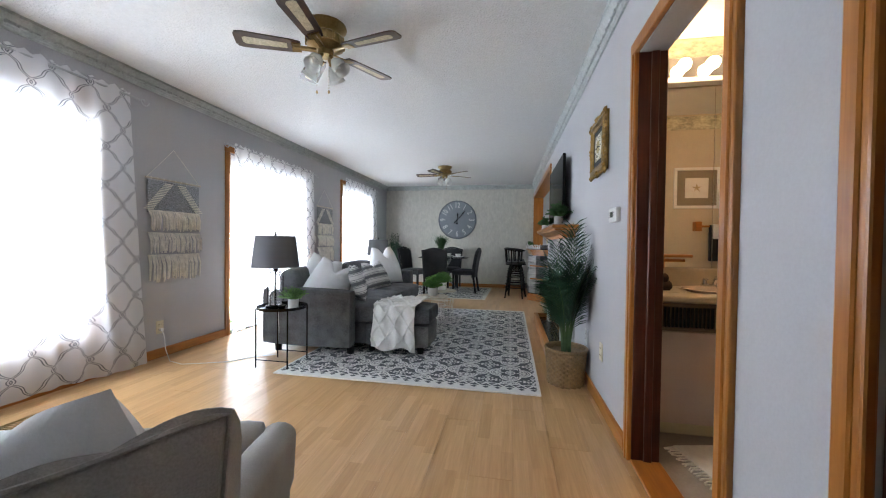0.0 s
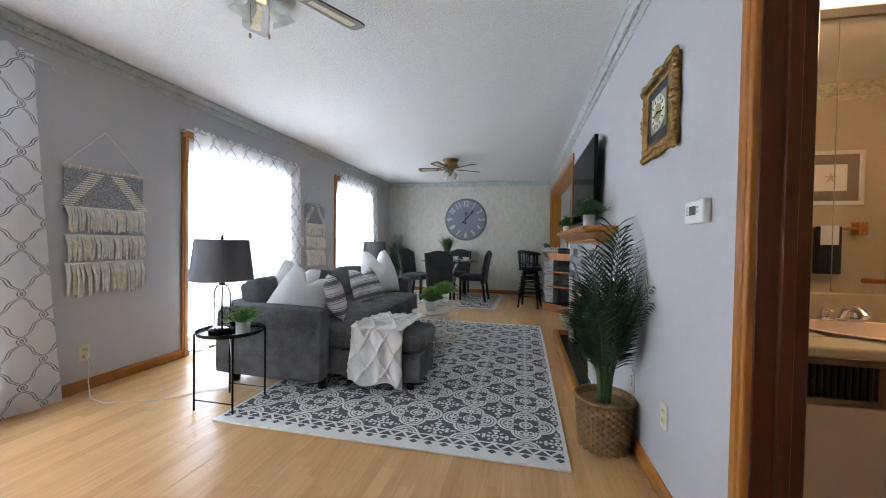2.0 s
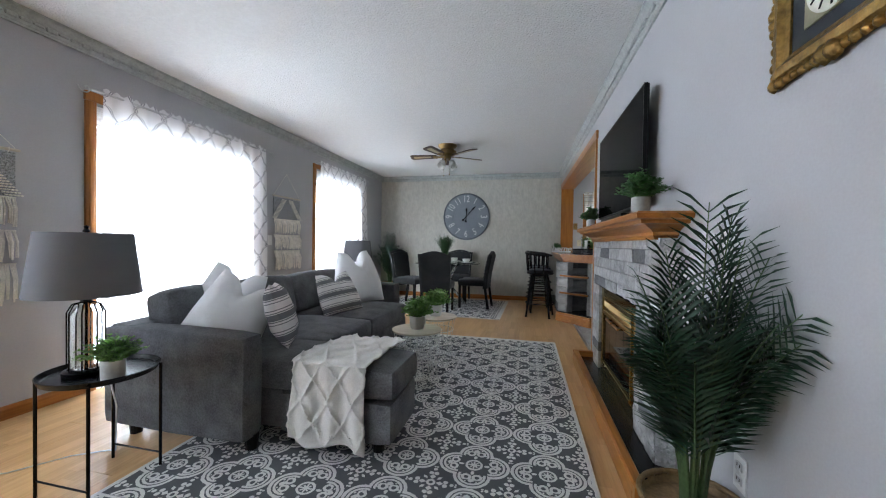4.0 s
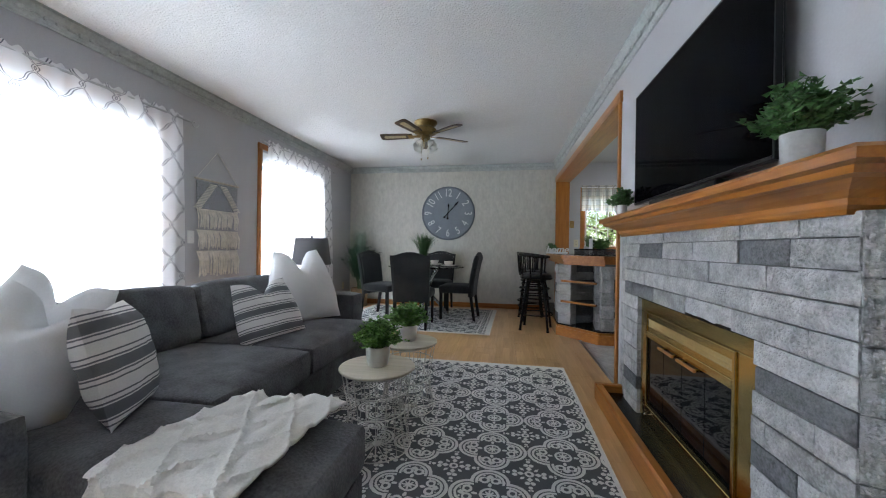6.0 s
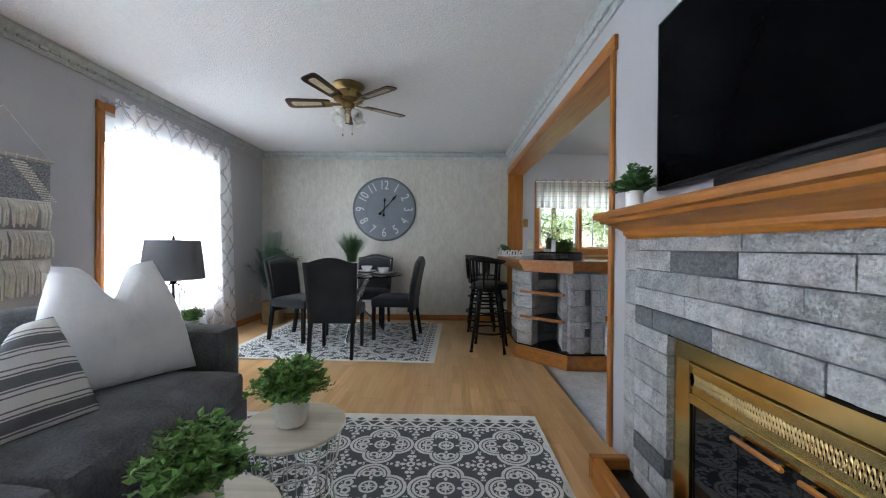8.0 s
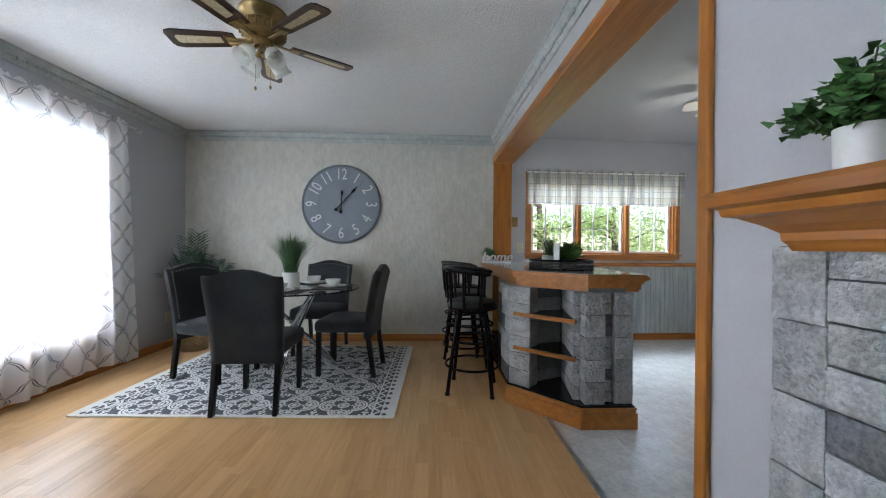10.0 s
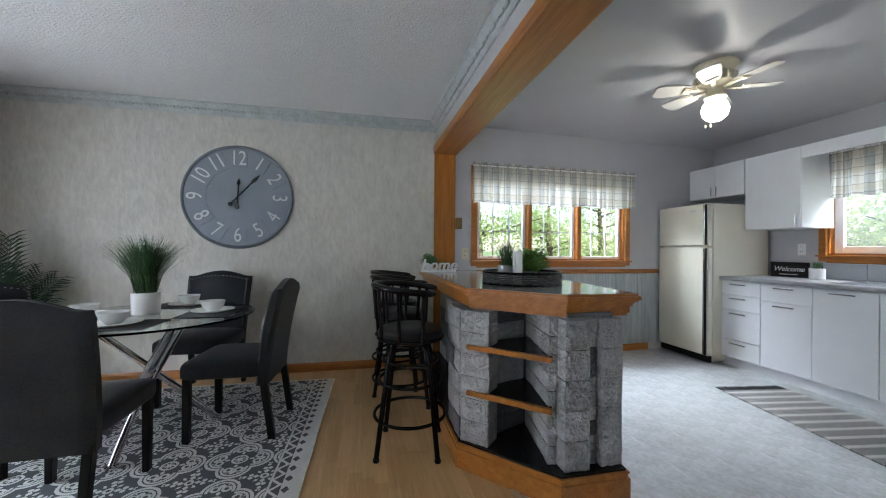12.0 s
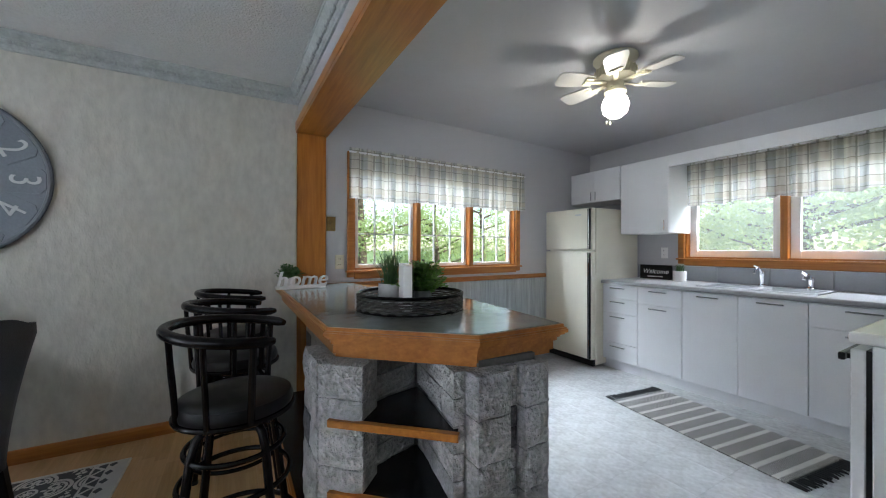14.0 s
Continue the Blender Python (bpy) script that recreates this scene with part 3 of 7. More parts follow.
# ---- curtains ----
def curtain(y0, y1, zt, zb, flare, folds, label):
    c = thing("curtain", pose(XL + 0.06, (y0 + y1) / 2, zb), label, "curtain", "sheer trellis curtains")
    inv = c.matrix_world.inverted()
    bm = B()
    nu, nv = 120, 24
    rows = []
    for j in range(nv + 1):
        v = j / nv
        row = []
        for i in range(nu + 1):
            u = i / nu
            yy = y0 + (y1 - y0) * u + flare * (1 - v) ** 1.5 * (1 if u > 0.5 else -1) * abs(2 * u - 1) ** 2
            amp = 0.022 * (0.6 + 0.4 * math.sin(u * 17)) * (0.55 + 0.6 * (1 - v))
            xx = XL + 0.065 + amp * math.sin(u * folds * 2 * math.pi + 0.8 * math.sin(u * 9)) + 0.01 * math.sin(v * 5 + u * 30)
            zz = zb + (zt - zb) * v + (0.012 * math.sin(u * folds * 4 * math.pi) if j == nv else 0) + (0.02 * math.sin(u * 11) if j == 0 else 0)
            row.append(bm.verts.new(inv @ Vector((xx, yy, zz))))
        rows.append(row)
    for j in range(nv):
        for i in range(nu):
            bm.faces.new((rows[j][i], rows[j][i + 1], rows[j + 1][i + 1], rows[j + 1][i]))
    # the voile keeps its pattern in metres
    part("cloth", bm, M["sheer"], c, smooth=True)
    r = thing("curtain_rod", pose(XL, (y0 + y1) / 2, zt - 0.03), "grey metal curtain rod with scrolled ends on brackets", "curtain rod", "curtain rods")
    bm = B()
    h = (y1 - y0) / 2 + 0.05
    rod(bm, (0.065, -h, 0), (0.065, h, 0), 0.008, seg=10)
    part("rod", bm, M["steel"], r, smooth=True)
    for s in (-1, 1):
        bm = B()
        tube(bm, [(0.065, s * (h + 0.012 + 0.05 * math.cos(a) * a / 7 + 0.05), 0.05 * math.sin(a) * a / 7) for a in [k * 0.45 for k in range(15)]], 0.0045, 6)
        rod(bm, (0.065, s * h, 0), (0.065, s * (h + 0.03), 0), 0.01, 0.006)
        part("finial", bm, M["steel"], r, smooth=True)
        bm = B()
        rod(bm, (0.0, s * (h - 0.06), 0), (0.065, s * (h - 0.06), 0), 0.005)
        box(bm, 0, 0.006, s * (h - 0.06) - 0.014, s * (h - 0.06) + 0.014, -0.03, 0.03, 0.002)
        part("bracket", bm, M["steel"], r)
    return c


curtain(1.6, 3.82, 2.235, 0.02, 0.14, 15, "white sheer curtain with grey trellis print over a window")
curtain(4.95, 6.58, 2.125, 0.02, 0.05, 12, "white sheer curtain with grey trellis print over a glass door")
curtain(7.72, 9.24, 2.24, 0.05, 0.16, 12, "white sheer curtain with grey trellis print beside the dining area")


# ---- rough masonry ----
def block_mesh(seed, worn, proud):
    """A unit block, hewn on its -x face."""
    rnd = random.Random(seed)
    bm = B()
    nu, nv = 6, 4
    grid = []
    for j in range(nv + 1):
        row = []
        for i in range(nu + 1):
            edge = i in (0, nu) or j in (0, nv)
            row.append(bm.verts.new((-0.5 + (worn * rnd.random() if edge else -proud * rnd.random()), -0.5 + i / nu + (0 if i in (0, nu) else 0.04 * (rnd.random() - 0.5)), -0.5 + j / nv + (0 if j in (0, nv) else 0.06 * (rnd.random() - 0.5)))))
        grid.append(row)
    for j in range(nv):
        for i in range(nu):
            bm.faces.new((grid[j][i], grid[j + 1][i], grid[j + 1][i + 1], grid[j][i + 1]))
    b = [bm.verts.new((0.5, sy, sz)) for sy, sz in ((-0.5, -0.5), (0.5, -0.5), (0.5, 0.5), (-0.5, 0.5))]
    bm.faces.new(b)
    bm.faces.new([grid[0][i] for i in range(nu + 1)] + [b[1], b[0]])
    bm.faces.new([grid[nv][i] for i in range(nu, -1, -1)] + [b[3], b[2]])
    bm.faces.new([grid[j][0] for j in range(nv, -1, -1)] + [b[0], b[3]])
    bm.faces.new([grid[j][nu] for j in range(nv + 1)] + [b[2], b[1]])
    return bm


BLOCKS = {k: [mesh("block", block_mesh(i, worn, proud), M[k]) for i in range(7)] for k, worn, proud in (("stone", 0.07, 0.06), ("stone2", 0.07, 0.06), ("rough", 0.07, 0.08))}


SET = {"plain": "stone"}


def brick(parent, c, size, turn=0.0, dark=False, rnd=random):
    """One block; its hewn face looks along -x before the turn."""
    ob = new("brick", rnd.choice(BLOCKS["stone2" if dark else SET["plain"]]))
    ob.parent = parent
    ob.matrix_basis = pose(*c, 0, 0, turn) @ Matrix.Diagonal((*size, 1))
    return ob


def course(parent, p0, p1, z0, z1, lens, depth, rnd, dark=0.16, hole=None, gap=0.004, h=0.075):
    """Courses of blocks along a straight face from p0 to p1 (left to right as seen from outside)."""
    p0, p1 = Vector((*p0, 0)), Vector((*p1, 0))
    d = (p1 - p0).normalized()
    L = (p1 - p0).length
    turn = math.degrees(math.atan2(d.y, d.x)) + 90
    inward = Vector((-d.y, d.x, 0)) * (1)
    n = max(1, round((z1 - z0) / h))
    hh = (z1 - z0) / n
    for r in range(n):
        s = 0.0
        first = True
        while s < L - 0.01:
            ln = rnd.uniform(*lens) * (0.55 if first and r % 2 else 1.0)
            first = False
            if L - s - ln < lens[0] * 0.5:
                ln = L - s
            ln = min(ln, L - s)
            a, b = s, s + ln
            zz0, zz1 = z0 + r * hh, z0 + (r + 1) * hh
            s = b
            pieces = [(a, b)]
            if hole and zz1 > hole[2] + 0.01 and zz0 < hole[3] - 0.01:
                pieces = [(a, min(b, hole[0])), (max(a, hole[1]), b)]
            for a2, b2 in pieces:
                if b2 - a2 < 0.02:
                    continue
                m = p0 + d * (a2 + b2) / 2 + inward * (depth / 2 + rnd.uniform(0, 0.004))
                brick(parent, (m.x, m.y, (zz0 + zz1) / 2), (depth, b2 - a2 - gap, zz1 - zz0 - gap), turn, rnd.random() < dark, rnd)


# ---- fireplace ----
fp = thing("fireplace", pose(0, 0, 0), "grey split block fireplace with oak mantel and raised curb", "fireplace")
rnd = random.Random(5)
FX = 0.682
BX = 0.656
bm = B()
box(bm, BX + 0.03, xr(6.6), 4.86, 5.2, 0, 1.12)
box(bm, BX + 0.03, xr(6.6), 6.2, 6.556, 0, 1.12)
box(bm, BX + 0.03, xr(6.6), 5.2, 6.2, 0.76, 1.12)
part("masonry_core", bm, M["mortar"], fp)
course(fp, (BX, 6.44), (BX, 4.845), 0.0395, 1.06, (0.2, 0.36), 0.04, rnd, 0.24, hole=(0.24, 1.245, 0.0, 0.746), h=0.0785)
course(fp, (BX, 6.44), (BX, 4.845), 1.06, 1.12, (0.2, 0.36), 0.04, rnd, 0.3, h=0.06)
course(fp, (BX + 0.012, 6.56), (BX + 0.012, 6.45), 0.06, 1.12, (0.11, 0.12), 0.03, rnd, 0.05, h=0.15)
SET["plain"] = "rough"
course(fp, (BX + 0.002, 4.838), (xr(4.8) - 0.004, 4.806), 0.06, 1.12, (0.21, 0.22), 0.03, rnd, 0.0, h=0.15)
bm = B()
box(bm, 0.55, xr(5.6) - 0.002, 4.6, 6.6, 0.0, 0.062, 0.003)
part("hearth_slab", bm, M["slate"], fp, "glossy black hearth slab")
bm = B()
CURB = [(0, 0), (0.05, 0), (0.05, 0.1), (0.042, 0.112), (0.008, 0.112), (0, 0.1)]
sweep(bm, (0.55, 6.49, 0), (0.55, 4.6, 0), CURB, flip=True)
part("hearth_curb", bm, M["oakx"], fp, "golden oak curb")
for q0, q1, q2 in ((xr(6.5), 6.49, 6.535), (xr(4.6), 4.555, 4.6)):
    bm = B()
    box(bm, 0.5, q0 - 0.003, q1, q2, 0, 0.112, 0.006)
    part("hearth_curb", bm, M["oakw"], fp)
bm = B()
MANT = [(-0.06, 0.0), (0.036, 0.0), (0.042, 0.012), (0.05, 0.02), (0.052, 0.035), (0.075, 0.05), (0.11, 0.066), (0.132, 0.07), (0.138, 0.085), (0.16, 0.09), (0.164, 0.11), (0.156, 0.12), (-0.06, 0.12)]
rings = []
for u, v in MANT[1:-1]:
    e, n = 0.6 * u, 4.916 - 1.41 * u
    rings.append([bm.verts.new((x, y, 1.11 + v)) for x, y in ((xr(4.8) - 0.003, n), (FX - u, n), (FX - u, 6.47 + e), (xr(6.5) - 0.003, 6.47 + e))])
for r0, r1 in zip(rings, rings[1:]):
    for k in range(3):
        bm.faces.new((r0[k], r0[k + 1], r1[k + 1], r1[k]))
bm.faces.new(rings[-1])
bm.faces.new(rings[0][::-1])
part("mantel_shelf", bm, M["oakx"], fp, "golden oak moulded mantel shelf")
# brass glass-door insert
bm = B()
ix = FX - 0.006
for a in ((5.205, 5.298, 0.14, 0.679), (6.108, 6.19, 0.14, 0.679), (5.205, 6.19, 0.679, 0.743), (5.205, 6.19, 0.07, 0.14)):
    bm = B()
    box(bm, ix, ix + 0.04, *a, 0.003)
    part("brass_surround", bm, M["brass"], fp, "polished brass surround")
bm = B()
box(bm, BX + 0.004, FX + 0.05, 5.19, 6.2, 0.744, 0.756)
part("lintel", bm, M["black"], fp, "black steel lintel")
bm = B()
for a in ((5.3, 5.316, 0.142, 0.677), (6.09, 6.106, 0.142, 0.677), (5.316, 6.09, 0.54, 0.574), (5.316, 6.09, 0.142, 0.16), (5.316, 6.09, 0.668, 0.677)):
    box(bm, ix - 0.008, ix + 0.01, *a, 0.002)
frame_part = part("door_frame", bm, M["brass"], fp, "brass door frame")
bm = B()
for a in ((0.574, 0.6), (0.643, 0.668)):
    box(bm, ix - 0.002, ix + 0.01, 5.316, 6.09, *a)
part("vent_plate", bm, M["brass"], fp)
bm = B()
box(bm, ix + 0.004, ix + 0.01, 5.316, 6.09, 0.6, 0.643)
part("vent_backing", bm, M["black"], fp)
bm = B()
for i in range(76):
    y = 5.318 + i * 0.01
    for sg in (-1, 1):
        rod(bm, (ix + 0.001, y, 0.6215 - 0.0215 * sg), (ix + 0.001, y + 0.012, 0.6215 + 0.0215 * sg), 0.0027, seg=4, caps=False)
part("vent_mesh", bm, M["oldbrass"], fp, "brass mesh vent")
for i in range(4):
    bm = B()
    box(bm, ix + 0.004, ix + 0.009, 5.317 + i * 0.193, 5.317 + i * 0.193 + 0.19, 0.16, 0.54, 0.001)
    part("glass_door", bm, M["darkglass"], fp, "smoked glass bifold door")
for y0, y1 in ((5.52, 5.68), (5.72, 5.88)):
    bm = B()
    box(bm, ix - 0.034, ix - 0.022, y0, y1, 0.526, 0.539, 0.004, 2)
    h = part("door_handle", bm, M["oakx"], fp, "oak bar handle on brass studs")
    bm = B()
    for yy in (y0 + 0.02, y1 - 0.02):
        bm = B()
        rod(bm, (ix - 0.024, yy, 0.532), (ix + 0.004, yy, 0.531), 0.006)
        part("stud", bm, M["brass"], h)
bm = B()
lathe(bm, [(0.004, 0), (0.004, 0.012), (0.01, 0.016), (0.009, 0.026), (0, 0.03)], 12, m=pose(ix, 6.05, 0.12, 0, -90, 0))
part("knob", bm, M["chrome"], fp, smooth=True)

# ---- bar with stone columns ----
SET["plain"] = "rough"
bar = thing("breakfast_bar", pose(0, 0, 0), "breakfast bar of grey stone columns under an oak edged top", "bar")


def inset(poly, d):
    """Move an anticlockwise outline inwards by d."""
    out = []
    n = len(poly)
    for i in range(n):
        a, b, c = (Vector((*poly[(i + k - 1) % n], 0)) for k in range(3))
        d1, d2 = (b - a).normalized(), (c - b).normalized()
        n1, n2 = Vector((-d1.y, d1.x, 0)), Vector((-d2.y, d2.x, 0))
        m = (n1 + n2) / max(0.3, 1 + n1.dot(n2))
        out.append((b.x + m.x * d, b.y + m.y * d))
    return out


TOP = [(0.535, 10.095), (0.535, 8.44), (0.937, 8.06), (1.34, 8.06), (1.42, 8.82), (1.16, 9.1), (1.12, 10.095)]
bm = B()
prism(bm, inset(TOP, 0.02), 0.93, 0.951)
part("top_surface", bm, M["laminate"], bar, "glossy grey green laminate top")
bm = B()
for d, z0, z1 in ((0.012, 0.937, 0.949), (0.004, 0.931, 0.937), (0.0, 0.918, 0.931), (0.009, 0.91, 0.918), (0.022, 0.9, 0.91), (0.03, 0.886, 0.9), (0.04, 0.852, 0.886), (0.05, 0.836, 0.852)):
    prism(bm, inset(TOP, d), z0, z1)
part("edge_moulding", bm, M["oakx"], bar, "golden oak moulded edge")
PLIN = [(0.49, 10.09), (0.49, 8.4), (0.873, 7.99), (1.226, 7.99), (1.27, 8.8), (1.05, 9.1), (1.05, 10.09)]
bm = B()
prism(bm, PLIN, 0.0, 0.1)
prism(bm, inset(PLIN, 0.008), 0.1, 0.122)
prism(bm, inset(PLIN, 0.002), 0.122, 0.13)
part("plinth", bm, M["oakx"], bar, "golden oak plinth")
bm = B()
prism(bm, inset(PLIN, 0.015), 0.13, 0.14)
part("plinth_top", bm, M["slate"], bar)
rnd = random.Random(9)
bm = B()
prism(bm, [(0.76, 10.05), (0.76, 8.66), (0.94, 8.52), (0.96, 8.1), (1.19, 8.08), (1.21, 8.75), (0.98, 9.0), (0.98, 10.05)], 0.14, 0.86)
part("core", bm, M["mortar"], bar)
Z0, Z1 = 0.14, 0.838
course(bar, (0.505, 8.66), (0.505, 8.42), Z0, Z1, (0.2, 0.25), 0.1, rnd, 0.15, h=0.12)
course(bar, (0.51, 8.405), (0.63, 8.29), Z0, Z1, (0.2, 0.25), 0.12, rnd, 0.0, h=0.12)
course(bar, (0.66, 8.39), (0.93, 8.51), Z0, Z1, (0.22, 0.3), 0.05, rnd, 0.45, h=0.09)
course(bar, (0.93, 8.5), (0.86, 8.1), Z0, Z1, (0.2, 0.3), 0.04, rnd, 0.2, h=0.09)
course(bar, (0.905, 8.02), (1.035, 8.02), Z0, Z1, (0.2, 0.25), 0.12, rnd, 0.0, h=0.14)
course(bar, (1.04, 8.06), (1.095, 8.06), Z0, Z1, (0.2, 0.25), 0.05, rnd, 0.35, h=0.07)
course(bar, (1.1, 8.03), (1.215, 8.03), Z0, Z1, (0.2, 0.25), 0.12, rnd, 0.0, h=0.14)
course(bar, (1.23, 8.05), (1.25, 8.8), Z0, Z1, (0.2, 0.3), 0.05, rnd, 0.1, h=0.12)
course(bar, (0.745, 10.05), (0.745, 8.68), Z0, Z1, (0.25, 0.35), 0.04, rnd, 0.25, h=0.12)
for z in (0.4, 0.64):
    SH = [(0.545, 8.37), (0.86, 8.075), (0.9, 8.12), (0.92, 8.48), (0.66, 8.42)]
    bm = B()
    prism(bm, SH, z, z + 0.018)
    s = part("shelf", bm, M["slate"], bar, "black corner shelf with an oak lip")
    bm = B()
    sweep(bm, (0.54, 8.365, z - 0.003), (0.862, 8.065, z - 0.003), [(-0.012, 0), (0.01, 0), (0.01, 0.024), (-0.012, 0.024)])
    part("lip", bm, M["oakx"], s, "golden oak lip")

# ---- kitchen fittings ----
cabs = "white base cabinets"


def handle(parent, x, y, z, w=0.13):
    bm = B()
    box(bm, x - 0.028, x - 0.018, y - w / 2, y + w / 2, z - 0.006, z + 0.006, 0.003, 1)
    for s in (-1, 1):
        box(bm, x - 0.02, x, y + s * (w / 2 - 0.012) - 0.004, y + s * (w / 2 - 0.012) + 0.004, z - 0.004, z + 0.004)
    part("handle", bm, M["chrome"], parent, "chrome bar handle")


def base_cabinet(y0, y1, splits):
    c = thing("base_cabinet", pose(3.62, (y0 + y1) / 2, 0), "white melamine base cabinet with chrome bar handles", "cabinet", cabs)
    h = (y1 - y0) / 2
    bm = B()
    box(bm, 0.02, 0.64, -h, h, 0.1, 0.872)
    part("body", bm, M["cab"], c)
    bm = B()
    box(bm, 0.05, 0.1, -h, h, 0.0, 0.1)
    part("kickboard", bm, M["cab"], c)
    for z0, z1 in splits:
        bm = B()
        box(bm, 0.0, 0.018, -h + 0.002, h - 0.002, z0 + 0.002, z1 - 0.002, 0.002, 1)
        d = part("drawer_front" if z1 - z0 < 0.35 else "door", bm, M["cab"], c)
        handle(d, 0, 0, z1 - 0.035, min(0.16, 2 * h - 0.1))
    return c


base_cabinet(9.2, 9.6, ((0.1, 0.28), (0.28, 0.58), (0.58, 0.73), (0.73, 0.87)))
base_cabinet(8.8, 9.2, ((0.1, 0.71), (0.71, 0.87)))
base_cabinet(8.4, 8.8, ((0.1, 0.87),))
base_cabinet(8.005, 8.4, ((0.1, 0.87),))
base_cabinet(7.5, 8.005, ((0.1, 0.71), (0.71, 0.87)))
base_cabinet(6.86, 7.5, ((0.1, 0.71), (0.71, 0.87)))
wt = thing("worktop", pose(3.6, 8.2, 0.875), "grey laminate worktop over white cabinets", "worktop")
bm = B()
for a in ((0.0, 0.12, -1.34, 1.39), (0.56, 0.672, -1.34, 1.39), (0.12, 0.56, -1.34, -0.22), (0.12, 0.56, 0.56, 1.39)):
    box(bm, *a, 0, 0.038)
part("slab", bm, M["worktop"], wt)
bm = B()
rod(bm, (0.0, -1.34, 0.019), (0.0, 1.39, 0.019), 0.019, seg=12)
part("front_edge", bm, M["worktop"], wt, smooth=True)
splash = mat("grey_splashback", (0.36, 0.38, 0.42), 0.35, var=0.06)
for i in range(7):
    bm = B()
    box(bm, 0.66, 0.676, -1.34 + i * 0.39, -1.34 + i * 0.39 + 0.386, 0.04, 0.185, 0.002)
    part("splashback_panel", bm, splash, wt, "blue grey splashback panel")
sink = thing("sink", pose(3.94, 8.37, 0.913), "stainless steel double bowl sink let into the worktop", "sink")
bm = B()
for y0, y1 in ((-0.38, 0.0), (0.0, 0.38)):
    for a in ((-0.2, -0.17, y0, y1), (0.14, 0.22, y0, y1), (-0.17, 0.14, y0, y0 + 0.03), (-0.17, 0.14, y1 - 0.03, y1)):
        box(bm, *a, 0.0, 0.006)
part("rim", bm, M["steel"], sink)
for y0, y1 in ((-0.35, -0.03), (0.03, 0.35)):
    bm = B()
    box(bm, -0.17, 0.14, y0, y1, -0.16, -0.155)
    for a in ((-0.172, -0.17, y0, y1), (0.14, 0.142, y0, y1), (-0.17, 0.14, y0 - 0.002, y0), (-0.17, 0.14, y1, y1 + 0.002)):
        box(bm, *a, -0.16, 0.0)
    part("bowl", bm, M["steel"], sink)
for yy, hh, nm in ((8.42, 0.15, "kitchen_faucet"), (8.12, 0.11, "side_tap")):
    f = thing(nm, pose(4.12, yy, 0.919), "chrome tap with a curved spout behind the sink", "tap")
    bm = B()
    lathe(bm, [(0.03, 0), (0.03, 0.012), (0.017, 0.02), (0.017, hh * 0.55), (0.021, hh * 0.6), (0.021, hh * 0.8), (0.0, hh * 0.9)], 16)
    part("body", bm, M["chrome"], f, smooth=True)
    bm = B()
    tube(bm, [(-0.01, 0, hh * 0.7), (-0.05, 0, hh), (-0.1, 0, hh * 1.05), (-0.14, 0, hh * 0.9), (-0.15, 0, hh * 0.75)], 0.011, 10)
    part("spout", bm, M["chrome"], f, smooth=True)
    bm = B()
    tube(bm, [(0, 0, hh * 0.88), (-0.01, 0.02, hh * 1.05), (-0.02, 0.05, hh * 1.15)], 0.007, 8)
    part("lever", bm, M["chrome"], f, smooth=True)


def wall_cabinet(y0, y1, z0, z1, doors):
    c = thing("wall_cabinet", pose(3.87, (y0 + y1) / 2, z0), "plain white melamine wall cabinet", "cabinet", "white wall cabinets")
    h = (y1 - y0) / 2
    bm = B()
    box(bm, 0.018, KE - 3.872, -h, h, 0, z1 - z0)
    part("body", bm, M["cab"], c)
    for i in range(doors):
        bm = B()
        a = -h + i * 2 * h / doors
        box(bm, 0, 0.017, a + 0.002, a + 2 * h / doors - 0.002, 0.002, z1 - z0 - 0.002, 0.002)
        d = part("door", bm, M["cab"], c)
        bm = B()
        hy = a + (0.03 if i % 2 == doors - 1 and doors > 1 else 2 * h / doors - 0.03) if doors > 1 else a + 0.03
        box(bm, -0.022, -0.014, hy - 0.005, hy + 0.005, 0.02, 0.12, 0.002)
        part("handle", bm, M["chrome"], d)


wall_cabinet(9.55, 10.2, 1.77, 2.13, 2)
wall_cabinet(9.05, 9.54, 1.39, 2.13, 1)
bm = B()
box(bm, 3.87, 3.89, 6.86, 9.048, 2.02, 2.13, 0.002)
structure("trim_cornice", bm, M["cab"], "white cornice board over the sink window")

fridge = thing("refrigerator", pose(3.45, 9.9, 0), "almond two door refrigerator with black handle strips", "refrigerator")
bm = B()
box(bm, 0.055, 0.78, -0.33, 0.3, 0.03, 1.66, 0.008, 2)
part("body", bm, M["almond"], fridge)
for z0, z1 in ((0.09, 1.205), (1.22, 1.66)):
    bm = B()
    box(bm, -0.01, 0.05, -0.33, 0.3, z0, z1, 0.012, 3)
    d = part("door", bm, M["almond"], fridge)
    bm = B()
    box(bm, -0.028, -0.008, -0.318, -0.285, z0 + 0.01, z1 - 0.01, 0.004)
    hd = part("handle", bm, M["plastic"], d, "black handle strip")
    bm = B()
    box(bm, -0.03, -0.026, -0.304, -0.298, z0 + 0.01, z1 - 0.01)
    part("trim_line", bm, M["chrome"], hd)
bm = B()
box(bm, -0.013, -0.009, -0.2, -0.12, 1.585, 1.6)
part("badge", bm, M["steel"], fridge)
bm = B()
box(bm, 0.02, 0.06, -0.32, 0.29, 0.02, 0.085)
part("grille", bm, M["plastic"], fridge)

